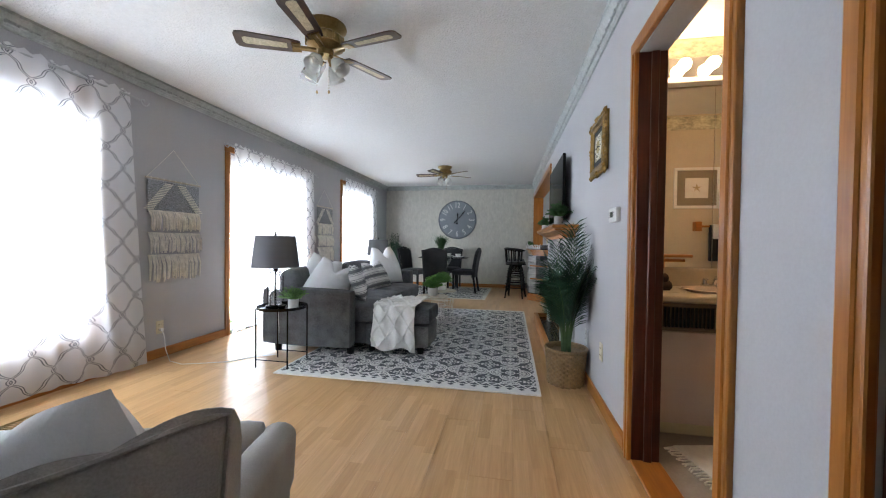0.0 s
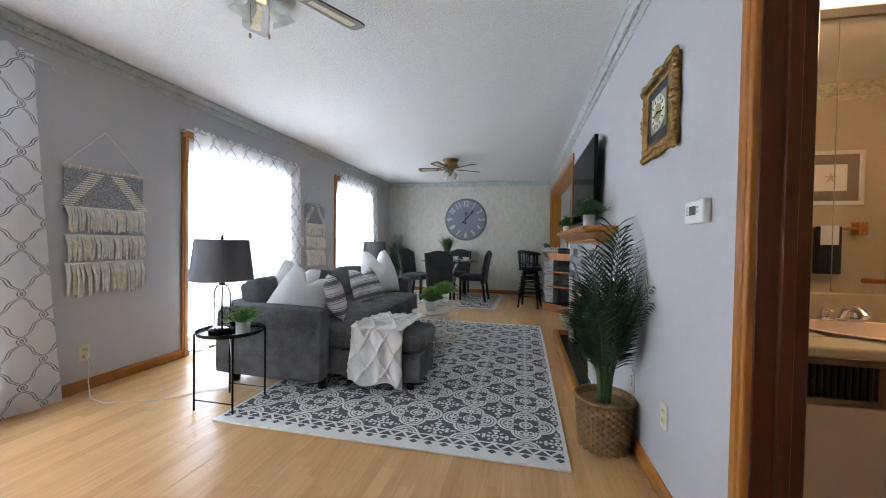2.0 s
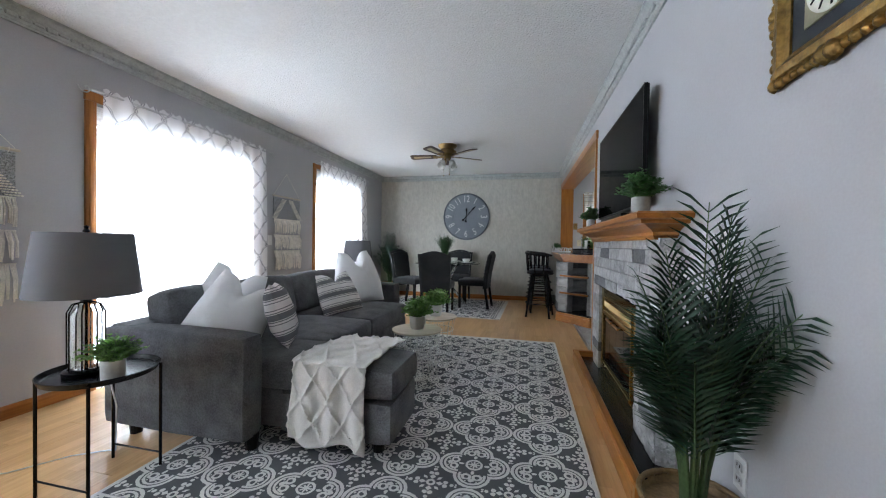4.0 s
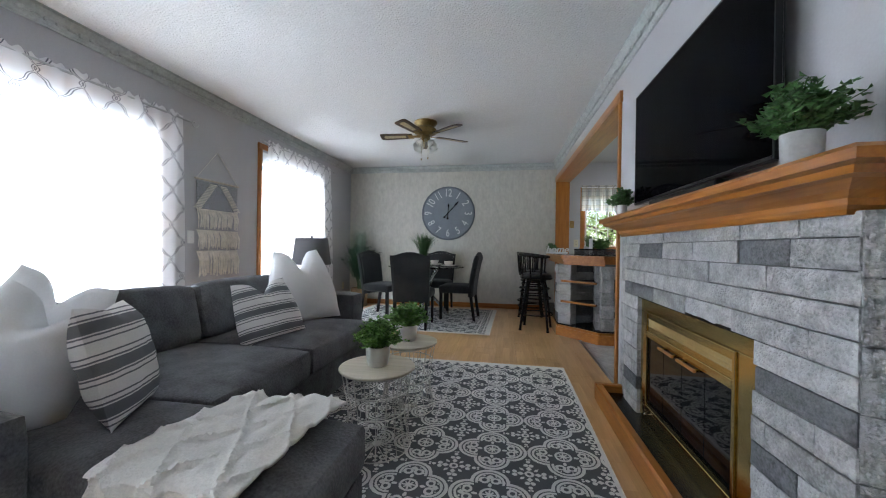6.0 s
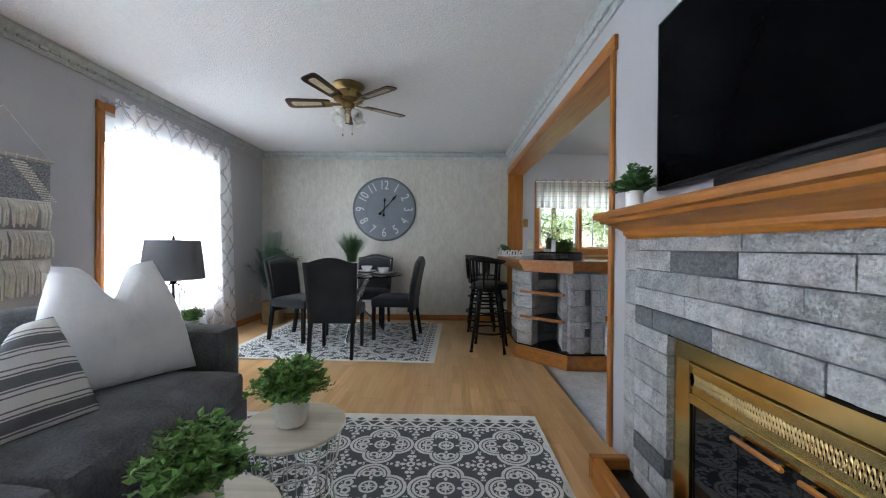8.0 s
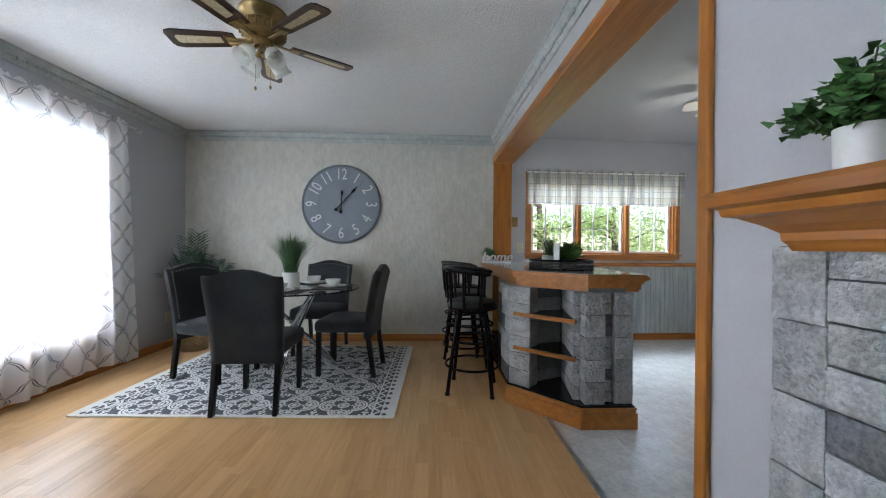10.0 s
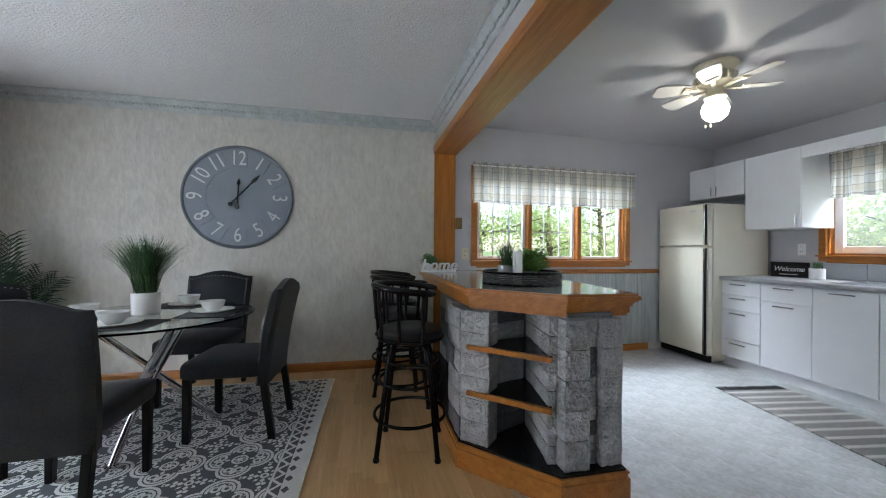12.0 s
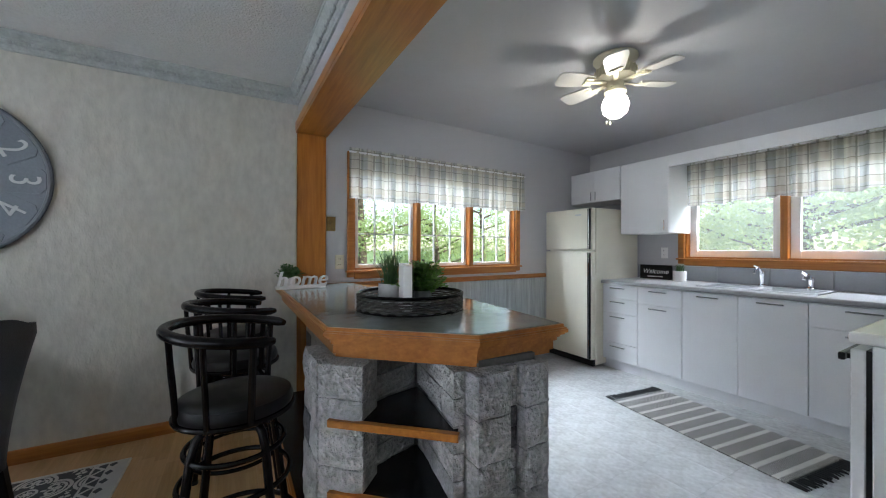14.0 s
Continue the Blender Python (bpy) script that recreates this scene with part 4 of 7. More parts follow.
stove = thing("stove", pose(2.24, 6.88, 0), "white electric stove with coil burners and black oven edge", "stove")
bm = B()
box(bm, 0, 0.72, 0.0, 0.6, 0.0, 0.88, 0.004)
part("body", bm, M["enamel"], stove)
bm = B()
box(bm, -0.005, 0.725, 0.0, 0.66, 0.88, 0.925, 0.012, 3)
part("cooktop", bm, M["enamel"], stove)
bm = B()
box(bm, 0.004, 0.716, 0.6, 0.615, 0.16, 0.86)
part("oven_seal", bm, M["plastic"], stove)
bm = B()
box(bm, 0.004, 0.716, 0.615, 0.655, 0.18, 0.86, 0.006, 2)
od = part("oven_door", bm, M["enamel"], stove)
bm = B()
box(bm, 0.06, 0.66, 0.68, 0.7, 0.8, 0.83, 0.006, 2)
for xx in (0.09, 0.62):
    box(bm, xx, xx + 0.02, 0.65, 0.69, 0.805, 0.825)
part("handle", bm, M["plastic"], od, "black oven handle")
bm = B()
box(bm, 0.004, 0.716, 0.6, 0.65, 0.02, 0.16, 0.006)
part("drawer", bm, M["enamel"], stove)
for cx, cy, r in ((0.19, 0.5, 0.085), (0.53, 0.5, 0.1), (0.19, 0.2, 0.1), (0.53, 0.2, 0.085)):
    bm = B()
    lathe(bm, [(r + 0.012, 0.0), (r + 0.01, 0.006), (r - 0.01, 0.002), (0.02, -0.002)], 24, (cx, cy, 0.924))
    dp = part("drip_pan", bm, M["chrome"], stove, smooth=True)
    bm = B()
    tube(bm, [(cx + (0.02 + (r - 0.03) * k / 72) * math.cos(k * 0.26), cy + (0.02 + (r - 0.03) * k / 72) * math.sin(k * 0.26), 0.937) for k in range(73)], 0.005, 5)
    part("coil", bm, M["black"], dp)
bm = B()
box(bm, 0, 0.72, -0.02, 0.04, 0.9, 1.1, 0.006)
part("back_panel", bm, M["enamel"], stove)


# kitchen windows with oak frames, sashes and white glazing bars
# pale see-through mesh, added to put bright haze over the garden view
screen_mat = bpy.data.materials.new("insect_haze_mesh")
screen_mat.use_nodes = True
_sn = screen_mat.node_tree
_sd, _st, _sm = _sn.nodes.new("ShaderNodeBsdfTranslucent"), _sn.nodes.new("ShaderNodeBsdfTransparent"), _sn.nodes.new("ShaderNodeMixShader")
_sd.inputs[0].default_value, _sm.inputs[0].default_value = (0.4, 0.42, 0.42, 1), 0.86
_sn.links.new(_sd.outputs[0], _sm.inputs[1])
_sn.links.new(_st.outputs[0], _sm.inputs[2])
_sn.links.new(_sm.outputs[0], _sn.nodes["Material Output"].inputs[0])


def kitchen_window(name, m, w, h, units, bars, label):
    """Built in local axes: x along the wall, y into the room (negative), z up from the opening's foot."""
    win = tagged(new(name), label, kind="structure")
    win.matrix_world = m
    bm = B()
    for a, b in ((-0.06, 0), (w, w + 0.06)):
        box(bm, a, b, -0.02, 0.004, -0.06, h + 0.06, 0.005, 1)
    for a, b in ((-0.075, 0), (h, h + 0.06)):
        box(bm, 0, w, -0.022, 0.004, a, b, 0.005, 1)
    box(bm, -0.07, w + 0.07, -0.045, 0.02, -0.018, 0.0, 0.005, 1)
    part("window_casing", bm, M["oakw"], win, "golden oak window casing")
    bm = B()
    for a in ((0, 0.015, 0, h), (w - 0.015, w, 0, h)):
        box(bm, a[0], a[1], 0.004, 0.14, a[2], a[3])
    box(bm, 0, w, 0.004, 0.14, 0, 0.015)
    box(bm, 0, w, 0.004, 0.14, h - 0.015, h)
    uw = w / units
    for i in range(1, units):
        box(bm, i * uw - 0.025, i * uw + 0.025, -0.012, 0.12, 0, h, 0.004)
    part("window_jamb", bm, M["oak"], win)
    for i in range(units):
        a, b = i * uw + 0.025, (i + 1) * uw - 0.025
        bm = B()
        f = 0.03 if bars else 0.065
        for q in ((a, a + f, 0.015, h - 0.015), (b - f, b, 0.015, h - 0.015)):
            box(bm, q[0], q[1], 0.05, 0.09, q[2], q[3], 0.003)
        for q in ((0.015, 0.015 + f), (h - 0.015 - f, h - 0.015)):
            box(bm, a + f, b - f, 0.05, 0.09, q[0], q[1], 0.003)
        if bars:
            for k in (1, 2):
                xx = a + (b - a) * k / 3
                box(bm, xx - 0.006, xx + 0.006, 0.06, 0.08, 0.03, h - 0.03)
            for k in (1, 2):
                zz = h * k / 3
                box(bm, a, b, 0.06, 0.08, zz - 0.006, zz + 0.006)
        else:
            box(bm, a + f, b - f, 0.045, 0.095, h * 0.62, h * 0.62 + 0.04, 0.003)
        s = part("sash", bm, M["white"], win)
        bm = B()
        box(bm, a + 0.01, b - 0.01, 0.068, 0.072, 0.02, h - 0.02)
        g = part("pane", bm, M["pane"], s)
        g.visible_shadow = False
        if not bars:
            # assumed insect screen; its pale sheet supplies the washed-out haze
            bm = B()
            box(bm, a + f, b - f, 0.098, 0.1, 0.02, h * 0.62)
            part("insect_screen", bm, screen_mat, s, "fine grey insect screen added to haze the bright view").visible_shadow = False
    return win


ka = math.degrees(math.atan(0.035))
kitchen_window("window_4", pose(KW[0], yn(KW[0]), KW[2], 0, 0, ka), KW[1] - KW[0], KW[3] - KW[2], 3, True, "oak framed kitchen window with white glazing bars")
kitchen_window("window_5", pose(KE, EW[1], EW[2], 0, 0, -90), EW[1] - EW[0], EW[3] - EW[2], 2, False, "oak framed double window over the sink")


def valance(x0, x1, h, m, material, folds, label):
    v = thing("valance", m, label, "valance", "plaid kitchen valances")
    bm = B()
    nu, nv = 160, 10
    rows = []
    for j in range(nv + 1):
        t = j / nv
        row = []
        for i in range(nu + 1):
            u = i / nu
            a = (0.006 + 0.022 * (1 - t)) * math.sin(u * folds * 6.283 + 1.3 * math.sin(u * 13)) + 0.006 * math.sin(u * folds * 2.7 * 6.283)
            row.append(bm.verts.new((x0 + (x1 - x0) * u, -0.07 + a, t * h + (0.012 * math.sin(u * 21) if j == 0 else 0))))
        rows.append(row)
    for j in range(nv):
        for i in range(nu):
            bm.faces.new((rows[j][i], rows[j][i + 1], rows[j + 1][i + 1], rows[j + 1][i]))
    part("cloth", bm, material, v, smooth=True)
    bm = B()
    rod(bm, (x0, -0.07, h - 0.035), (x1, -0.07, h - 0.035), 0.008)
    for xx in (x0 + 0.02, x1 - 0.02):
        rod(bm, (xx, -0.07, h - 0.035), (xx, 0, h - 0.035), 0.005)
    part("rod", bm, M["white"], v)


PL = plaid("plaid_cloth", 0)
valance(-0.06, KW[1] - KW[0] + 0.08, 0.42, pose(KW[0], yn(KW[0]), 1.64, 0, 0, ka), PL, 19, "sheer plaid valance in beige and grey over the kitchen window")
valance(-0.05, 0.72, 0.45, pose(KE, EW[1], 1.665, 0, 0, -90), PL, 8, "plaid valance gathered over the sink window")
valance(0.71, 1.6, 0.45, pose(KE, EW[1], 1.665, 0, 0, -90), PL, 9, "plaid valance gathered over the sink window")

# wainscot and chair rail
bm = B()
for a, b in ((0.9, 3.44),):
    sweep(bm, (b, yn(b), 0.9), (a, yn(a), 0.9), [(0, 0), (0.02, 0.004), (0.026, 0.02), (0.018, 0.045), (0.012, 0.05), (0, 0.05)])
structure("trim_chair_rail", bm, M["oakw"], "golden oak chair rail")
bm = B()
x = 0.92
while x < 3.42:
    box(bm, x, x + 0.058, yn(x) - 0.012, yn(x) + 0.001, 0.08, 0.9, 0.004)
    x += 0.06
structure("wall_wainscot", bm, wood("grey_washed_panel", (0.3, 0.33, 0.34), (0.5, 0.54, 0.55), 0.5, 2), "grey washed beadboard panelling")


# ---- soft things ----
M.update(
    sofa=mat("charcoal_linen", (0.12, 0.123, 0.13), 0.92, var=0.42, scale=9, fine=120, bump=0.8, spec=0.15, sheen=0.1),
    velvet=mat("slate_velvet", (0.029, 0.031, 0.034), 0.85, var=0.35, scale=4, fine=140, bump=0.25, spec=0.1, sheen=0.15),
    pale=mat("pale_grey_linen", (0.3, 0.29, 0.28), 0.9, var=0.2, scale=5, fine=220, bump=0.4, spec=0.2, sheen=0.2),
    cotton=mat("white_cotton", (0.78, 0.78, 0.79), 0.85, var=0.04, scale=8, fine=200, bump=0.2, spec=0.15, wrinkle=0.35),
    throw=mat("white_tufted_throw", (0.78, 0.77, 0.74), 0.95, var=0.08, scale=20, fine=160, bump=0.6, spec=0.1),
    yarn=mat("cream_yarn", (0.78, 0.75, 0.68), 0.95, var=0.2, scale=20, fine=150, bump=0.5, spec=0.1),
    shade=mat("grey_lamp_shade", (0.16, 0.16, 0.17), 0.85, var=0.08, scale=3, fine=300, bump=0.3, spec=0.2),
    blackwood=mat("black_stained_wood", (0.005, 0.0045, 0.0045), 0.4, spec=0.25, var=0.3, bump=0.08),
    birch=wood("pale_ash_veneer", (0.5, 0.43, 0.33), (0.68, 0.61, 0.5), 0.4, 0, 10),
    wire=mat("white_wire", (0.7, 0.69, 0.66), 0.4, var=0.05, bump=0.02),
    pot=mat("white_ceramic", (0.74, 0.73, 0.71), 0.35, var=0.05, bump=0.1),
    potgrey=mat("grey_cement_pot", (0.42, 0.42, 0.42), 0.75, var=0.12, bump=0.3),
    soil=mat("dark_soil", (0.03, 0.022, 0.016), 0.95, var=0.4, bump=0.8),
    leaf=mat("box_leaf", (0.12, 0.27, 0.05), 0.5, var=0.5, scale=30, fine=90, bump=0.1),
    leaf2=mat("fern_leaf", (0.055, 0.15, 0.04), 0.5, var=0.4, scale=30, bump=0.1),
    palm=mat("dark_palm_leaf", (0.012, 0.052, 0.024), 0.45, var=0.4, scale=20, bump=0.1),
    stem=mat("green_stem", (0.05, 0.1, 0.03), 0.5, var=0.3),
    grass=mat("green_grass_blade", (0.05, 0.12, 0.04), 0.5, var=0.5, scale=20),
    wicker=mat("woven_seagrass", (0.26, 0.16, 0.07), 0.65, var=0.3, scale=18, fine=90, bump=0.5),
    caneblade=wood("walnut_fan_blade", (0.035, 0.016, 0.008), (0.09, 0.045, 0.02), 0.35, 0),
    cane=mat("woven_cane", (0.5, 0.42, 0.27), 0.7, var=0.3, scale=60, fine=180, bump=0.6),
    whiteblade=mat("white_fan_blade", (0.52, 0.5, 0.46), 0.4, var=0.04),
    frosted=mat("milk_glass", (0.8, 0.8, 0.78), 0.15, var=0.03, bump=0.0),
    tableglass=glass("table_glass", (0.88, 0.95, 0.93), 0.0, thin=False),
    clearglass=glass("clear_glass", (0.97, 0.98, 0.98), 0.0, thin=False),
    clockface=mat("blue_grey_clock", (0.2, 0.225, 0.26), 0.6, var=0.1, scale=6, fine=80, bump=0.2),
    clockrim=mat("grey_clock_rim", (0.14, 0.155, 0.18), 0.55, var=0.1),
    numeral=mat("pale_numeral", (0.62, 0.63, 0.64), 0.6, var=0.05),
    gilt=mat("old_gilt", (0.26, 0.155, 0.045), 0.38, 0.8, var=0.45, scale=30, fine=70, bump=0.8),
)


# milk glass lets part of the light through
_mg = M["frosted"].node_tree
_gt, _gm = _mg.nodes.new("ShaderNodeBsdfTranslucent"), _mg.nodes.new("ShaderNodeMixShader")
_gt.inputs[0].default_value, _gm.inputs[0].default_value = (0.9, 0.9, 0.88, 1), 0.5
_mg.links.new(_mg.nodes["Principled BSDF"].outputs[0], _gm.inputs[1])
_mg.links.new(_gt.outputs[0], _gm.inputs[2])
_mg.links.new(_gm.outputs[0], _mg.nodes["Material Output"].inputs[0])


def stripes():
    m = mat("striped_cotton", (0.95, 0.95, 0.95), 0.9, var=0.08, fine=220, bump=0.35, spec=0.15)
    x, y, z = coords(m, 0.004, 20)
    a = z.cell(0.125)
    g = (a.abs() - 0.22).less(0.0).max((a.abs() - 0.33).abs().less(0.02))
    g = g.min(((a.abs() - 0.16).abs().less(0.018) * -1.0) + 1.0)
    return two_tone(m, g, (0.74, 0.73, 0.72), (0.18, 0.185, 0.2))


M["stripes"] = stripes()


def cushion(bm, x0, x1, y0, y1, z0, z1, r=0.05, crown=0.02, m=None):
    """A padded block with a full top."""
    vs = box(bm, x0, x1, y0, y1, z0, z1)
    es = list({e for v in vs for e in v.link_edges})
    bmesh.ops.subdivide_edges(bm, edges=es, cuts=7, use_grid_fill=True)
    cx, cy, cz = (x0 + x1) / 2, (y0 + y1) / 2, (z0 + z1) / 2
    hx, hy, hz = (x1 - x0) / 2, (y1 - y0) / 2, (z1 - z0) / 2
    for v in bm.verts:
        if v.tag:
            continue
        p = Vector((v.co.x - cx, v.co.y - cy, v.co.z - cz))
        q = Vector([max(-h + r, min(h - r, c)) if h > r else 0 for c, h in zip(p, (hx, hy, hz))])
        d = p - q
        if d.length > 1e-6:
            p = q + d.normalized() * min(r, d.length) if d.length > r else p
        u, w, t = p.x / hx, p.y / hy, p.z / hz
        n = noise.noise(Vector((v.co.x * 3, v.co.y * 3, v.co.z * 3)))
        p.z += crown * (1 - u * u) * (1 - w * w) * (1 if t > 0 else -0.3) + 0.006 * n
        p.x += 0.5 * crown * (1 - w * w) * (1 - t * t) * (1 if u > 0 else -1)
        p.y += 0.5 * crown * (1 - u * u) * (1 - t * t) * (1 if w > 0 else -1)
        co = Vector((cx, cy, cz)) + p
        v.co = m @ co if m is not None else co
        v.tag = True


def pillow_mesh(name, material, w, h, thick, seed, chop=0.0):
    """A knife-edge pillow standing on its lower edge, facing +x."""
    rnd = random.Random(seed)
    bm = B()
    n = 26
    sides = []
    for s in (1, -1):
        g = []
        for j in range(n + 1):
            v = j / n * 2 - 1
            row = []
            for i in range(n + 1):
                u = i / n * 2 - 1
                pinch = 1 - 0.05 * (1 - abs(u) ** 2) * abs(v) ** 4
                pinch2 = 1 - 0.05 * (1 - abs(v) ** 2) * abs(u) ** 4
                t = thick / 2 * ((1 - abs(u) ** 2.4) * (1 - abs(v) ** 2.4)) ** 0.55
                t += 0.012 * noise.noise(Vector((u * 2.1 + seed, v * 2.1, s))) * (1 - max(abs(u), abs(v)) ** 4)
                t += 0.011 * math.sin(u * 8 + seed) * max(0, v) * chop * 8 * (1 - abs(u)) * (1 - v ** 6)
                t += 0.006 * noise.noise(Vector((u * 5.3, v * 4.1 + seed, s))) * (1 - max(abs(u), abs(v)) ** 4)
                gather = 1 - 2.4 * chop * max(0, (v + 0.4) / 1.4) ** 1.5
                z = (v * pinch + 1) * h / 2
                dent = chop * math.exp(-(u / 0.3) ** 2) * max(0, (v + 0.1) / 1.1) ** 1.6
                row.append((s * t * (1 - 0.5 * min(1, dent * 4) * max(0, v)), u * pinch2 * gather * w / 2, z - dent))
            g.append(row)
        sides.append(g)
    vs = {}

    def vert(s, j, i):
        edge = i in (0, n) or j in (0, n)
        key = (0 if edge else s, j, i)
        if key not in vs:
            x, y, z = sides[s][j][i]
            vs[key] = bm.verts.new((0 if edge else x, y, z))
        return vs[key]

    for s in (0, 1):
        for j in range(n):
            for i in range(n):
                q = [vert(s, j, i), vert(s, j, i + 1), vert(s, j + 1, i + 1), vert(s, j + 1, i)]
                bm.faces.new(q if s == 0 else q[::-1])
    return mesh(name, bm, material, True)


def pillow(m, w, h, t, material, seed, chop, label):
    ob = new("throw_pillow", pillow_mesh("throw_pillow", material, w, h, t, seed, chop))
    ob.matrix_world = m
    return tagged(ob, label, "pillow", "sofa pillows")


# ---- sofa with chaise ----
sofa = thing("sofa", pose(-2.16, 4.47, 0.0), "charcoal linen sectional sofa with a chaise on the patterned rug", "sofa")
S = M["sofa"]


def sofa_part(name, *a, r=0.05, crown=0.02, m=None, label=""):
    bm = B()
    cushion(bm, *a, r, crown, m)
    return part(name, bm, S, sofa, label, smooth=True)


sofa_part("base", 0.03, 0.98, 0.18, 2.2, 0.08, 0.3, r=0.02, crown=0.0)
sofa_part("back_frame", 0.0, 0.2, 0.03, 2.33, 0.09, 0.62, r=0.03, crown=0.0)
sofa_part("arm", 0.0, 0.895, 0.0, 0.145, 0.075, 0.605, r=0.03, crown=0.008)
sofa_part("arm", 0.0, 0.86, 2.15, 2.335, 0.075, 0.635, r=0.03, crown=0.008)
sofa_part("chaise_base", 0.98, 1.6, 0.15, 0.56, 0.08, 0.29, r=0.025, crown=0.0)
sofa_part("chaise_cushion", 0.2, 1.61, 0.15, 0.575, 0.29, 0.455, r=0.045, crown=0.014)
sofa_part("seat_cushion", 0.2, 1.0, 0.58, 1.295, 0.28, 0.455, r=0.045, crown=0.018)
sofa_part("seat_cushion", 0.2, 1.0, 1.3, 2.145, 0.28, 0.455, r=0.045, crown=0.018)
for y0, y1 in ((0.16, 0.66), (0.68, 1.29), (1.31, 2.14)):
    sofa_part("back_cushion", 0.15, 0.34, y0, y1, 0.41, 0.745, r=0.045, crown=0.022, m=pose(0.07, 0, -0.01, 0, -12, 0))
for x, y in ((0.12, 0.09), (0.86, 0.1), (0.12, 2.24), (0.8, 2.24), (1.5, 0.24), (1.5, 0.48), (1.02, 0.24)):
    bm = B()
    rod(bm, (x, y, 0.0), (x, y, 0.09), 0.028, 0.036, seg=12)
    part("foot", bm, M["blackwood"], sofa)
piping = B()
tube(piping, [(0.888, 0.003, 0.1), (0.891, 0.008, 0.56), (0.875, 0.012, 0.595)], 0.005, 6)
part("piping", piping, S, sofa)

pillow(pose(-1.69, 4.71, 0.455, -26, -14, -62), 0.44, 0.43, 0.2, M["cotton"], 1, 0.09, "large white cotton pillow leaning on the sofa arm")
pillow(pose(-1.86, 4.89, 0.48, -20, -12, -58), 0.42, 0.44, 0.17, M["cotton"], 5, 0.1, "large white cotton pillow at the back of the sofa")
pillow(pose(-1.34, 4.93, 0.455, -4, -16, 34), 0.38, 0.38, 0.16, M["stripes"], 2, 0.03, "grey and white striped pillow on the chaise")
pillow(pose(-1.55, 6.37, 0.455, 3, -16, -33), 0.55, 0.55, 0.22, M["cotton"], 3, 0.16, "large white cotton pillow with a dented top")
pillow(pose(-1.5, 5.93, 0.432, 4, -26, -24), 0.44, 0.4, 0.15, M["stripes"], 4, 0.09, "grey and white striped pillow on the sofa")

# tufted throw over the chaise
bm = B()
nu, nv = 44, 90
prev = []
for j in range(nv + 1):
    s = j / nv * 0.9
    row = []
    for i in range(nu + 1):
        u = i / nu - 0.5
        w = 0.4 + 0.02 * math.sin(s * 7)
        x0 = -0.89 + max(0, s - 0.42) * 0.12
        xx = x0 + u * w + 0.012 * math.sin(s * 11 + u * 4)
        k = noise.noise(Vector((u * 5, s * 4, 2))) * 0.014
        # a tufted diamond net
        a, b = (u * w / 0.15 + s / 0.22), (u * w / 0.15 - s / 0.22)
        ridge = max(0, 1 - min(abs(a - round(a)), abs(b - round(b))) / 0.085) * 0.013
        fold = 0.012 * math.sin(u * 19 + s * 2)
        if s < 0.4:
            p = (xx, 4.615 - 0.018 - ridge - abs(k) - fold * 0.8 - 0.03 * (0.4 - s), 0.065 + s + 0.02 * math.sin(u * 9) * (s < 0.06))
        elif s < 0.47:
            t = (s - 0.4) / 0.07 * math.pi / 2
            p = (xx, 4.645 - 0.045 * math.cos(t) - ridge * math.cos(t) - 0.01, 0.465 + 0.022 * math.sin(t) + ridge * math.sin(t))
        else:
            p = (xx, 4.64 + (s - 0.47) * (1 + 0.05 * math.sin(u * 8)), 0.485 + ridge + abs(k) + 0.4 * abs(fold))
        row.append(bm.verts.new(p))
    if prev:
        for i in range(nu):
            bm.faces.new((prev[i], prev[i + 1], row[i + 1], row[i]))
    prev = row
th = part("throw_blanket", bm, M["throw"], smooth=True)
sol = th.modifiers.new("thickness", "SOLIDIFY")
sol.thickness, sol.offset = 0.008, -1
tagged(th, "white throw blanket with tufted diamonds draped over the chaise", "blanket")


# ---- rugs ----
def rug(x0, x1, y0, y1, label, shift_x, shift_y, ends, turn=0.0):
    w, h = (x1 - x0) / 2, (y1 - y0) / 2
    r = thing("area_rug", pose((x0 + x1) / 2, (y0 + y1) / 2, 0.0, 0, 0, turn), label, "rug", "patterned rugs")
    bm = B()
    box(bm, -w, w, -h, h, 0.001, 0.011, 0.003, 1)
    part("rug_face", bm, rug_material("medallion_rug", w, h, shift_x, shift_y, ends), r)
    bm = B()
    for a, b in (((-w, -h), (w, -h)), ((w, -h), (w, h)), ((w, h), (-w, h)), ((-w, h), (-w, -h))):
        rod(bm, (*a, 0.006), (*b, 0.006), 0.006, seg=6)
    part("binding", bm, M["yarn"], r, "cream bound edge")


rug(-1.675, 0.383, 3.975, 7.11, "grey rug with cream medallions under the sofa", 0.098, -0.06, 1)
rug(-2.37, -0.27, 8.19, 9.89, "grey rug with cream medallions under the dining table", 0.5, 0.5, 0, -1.5)


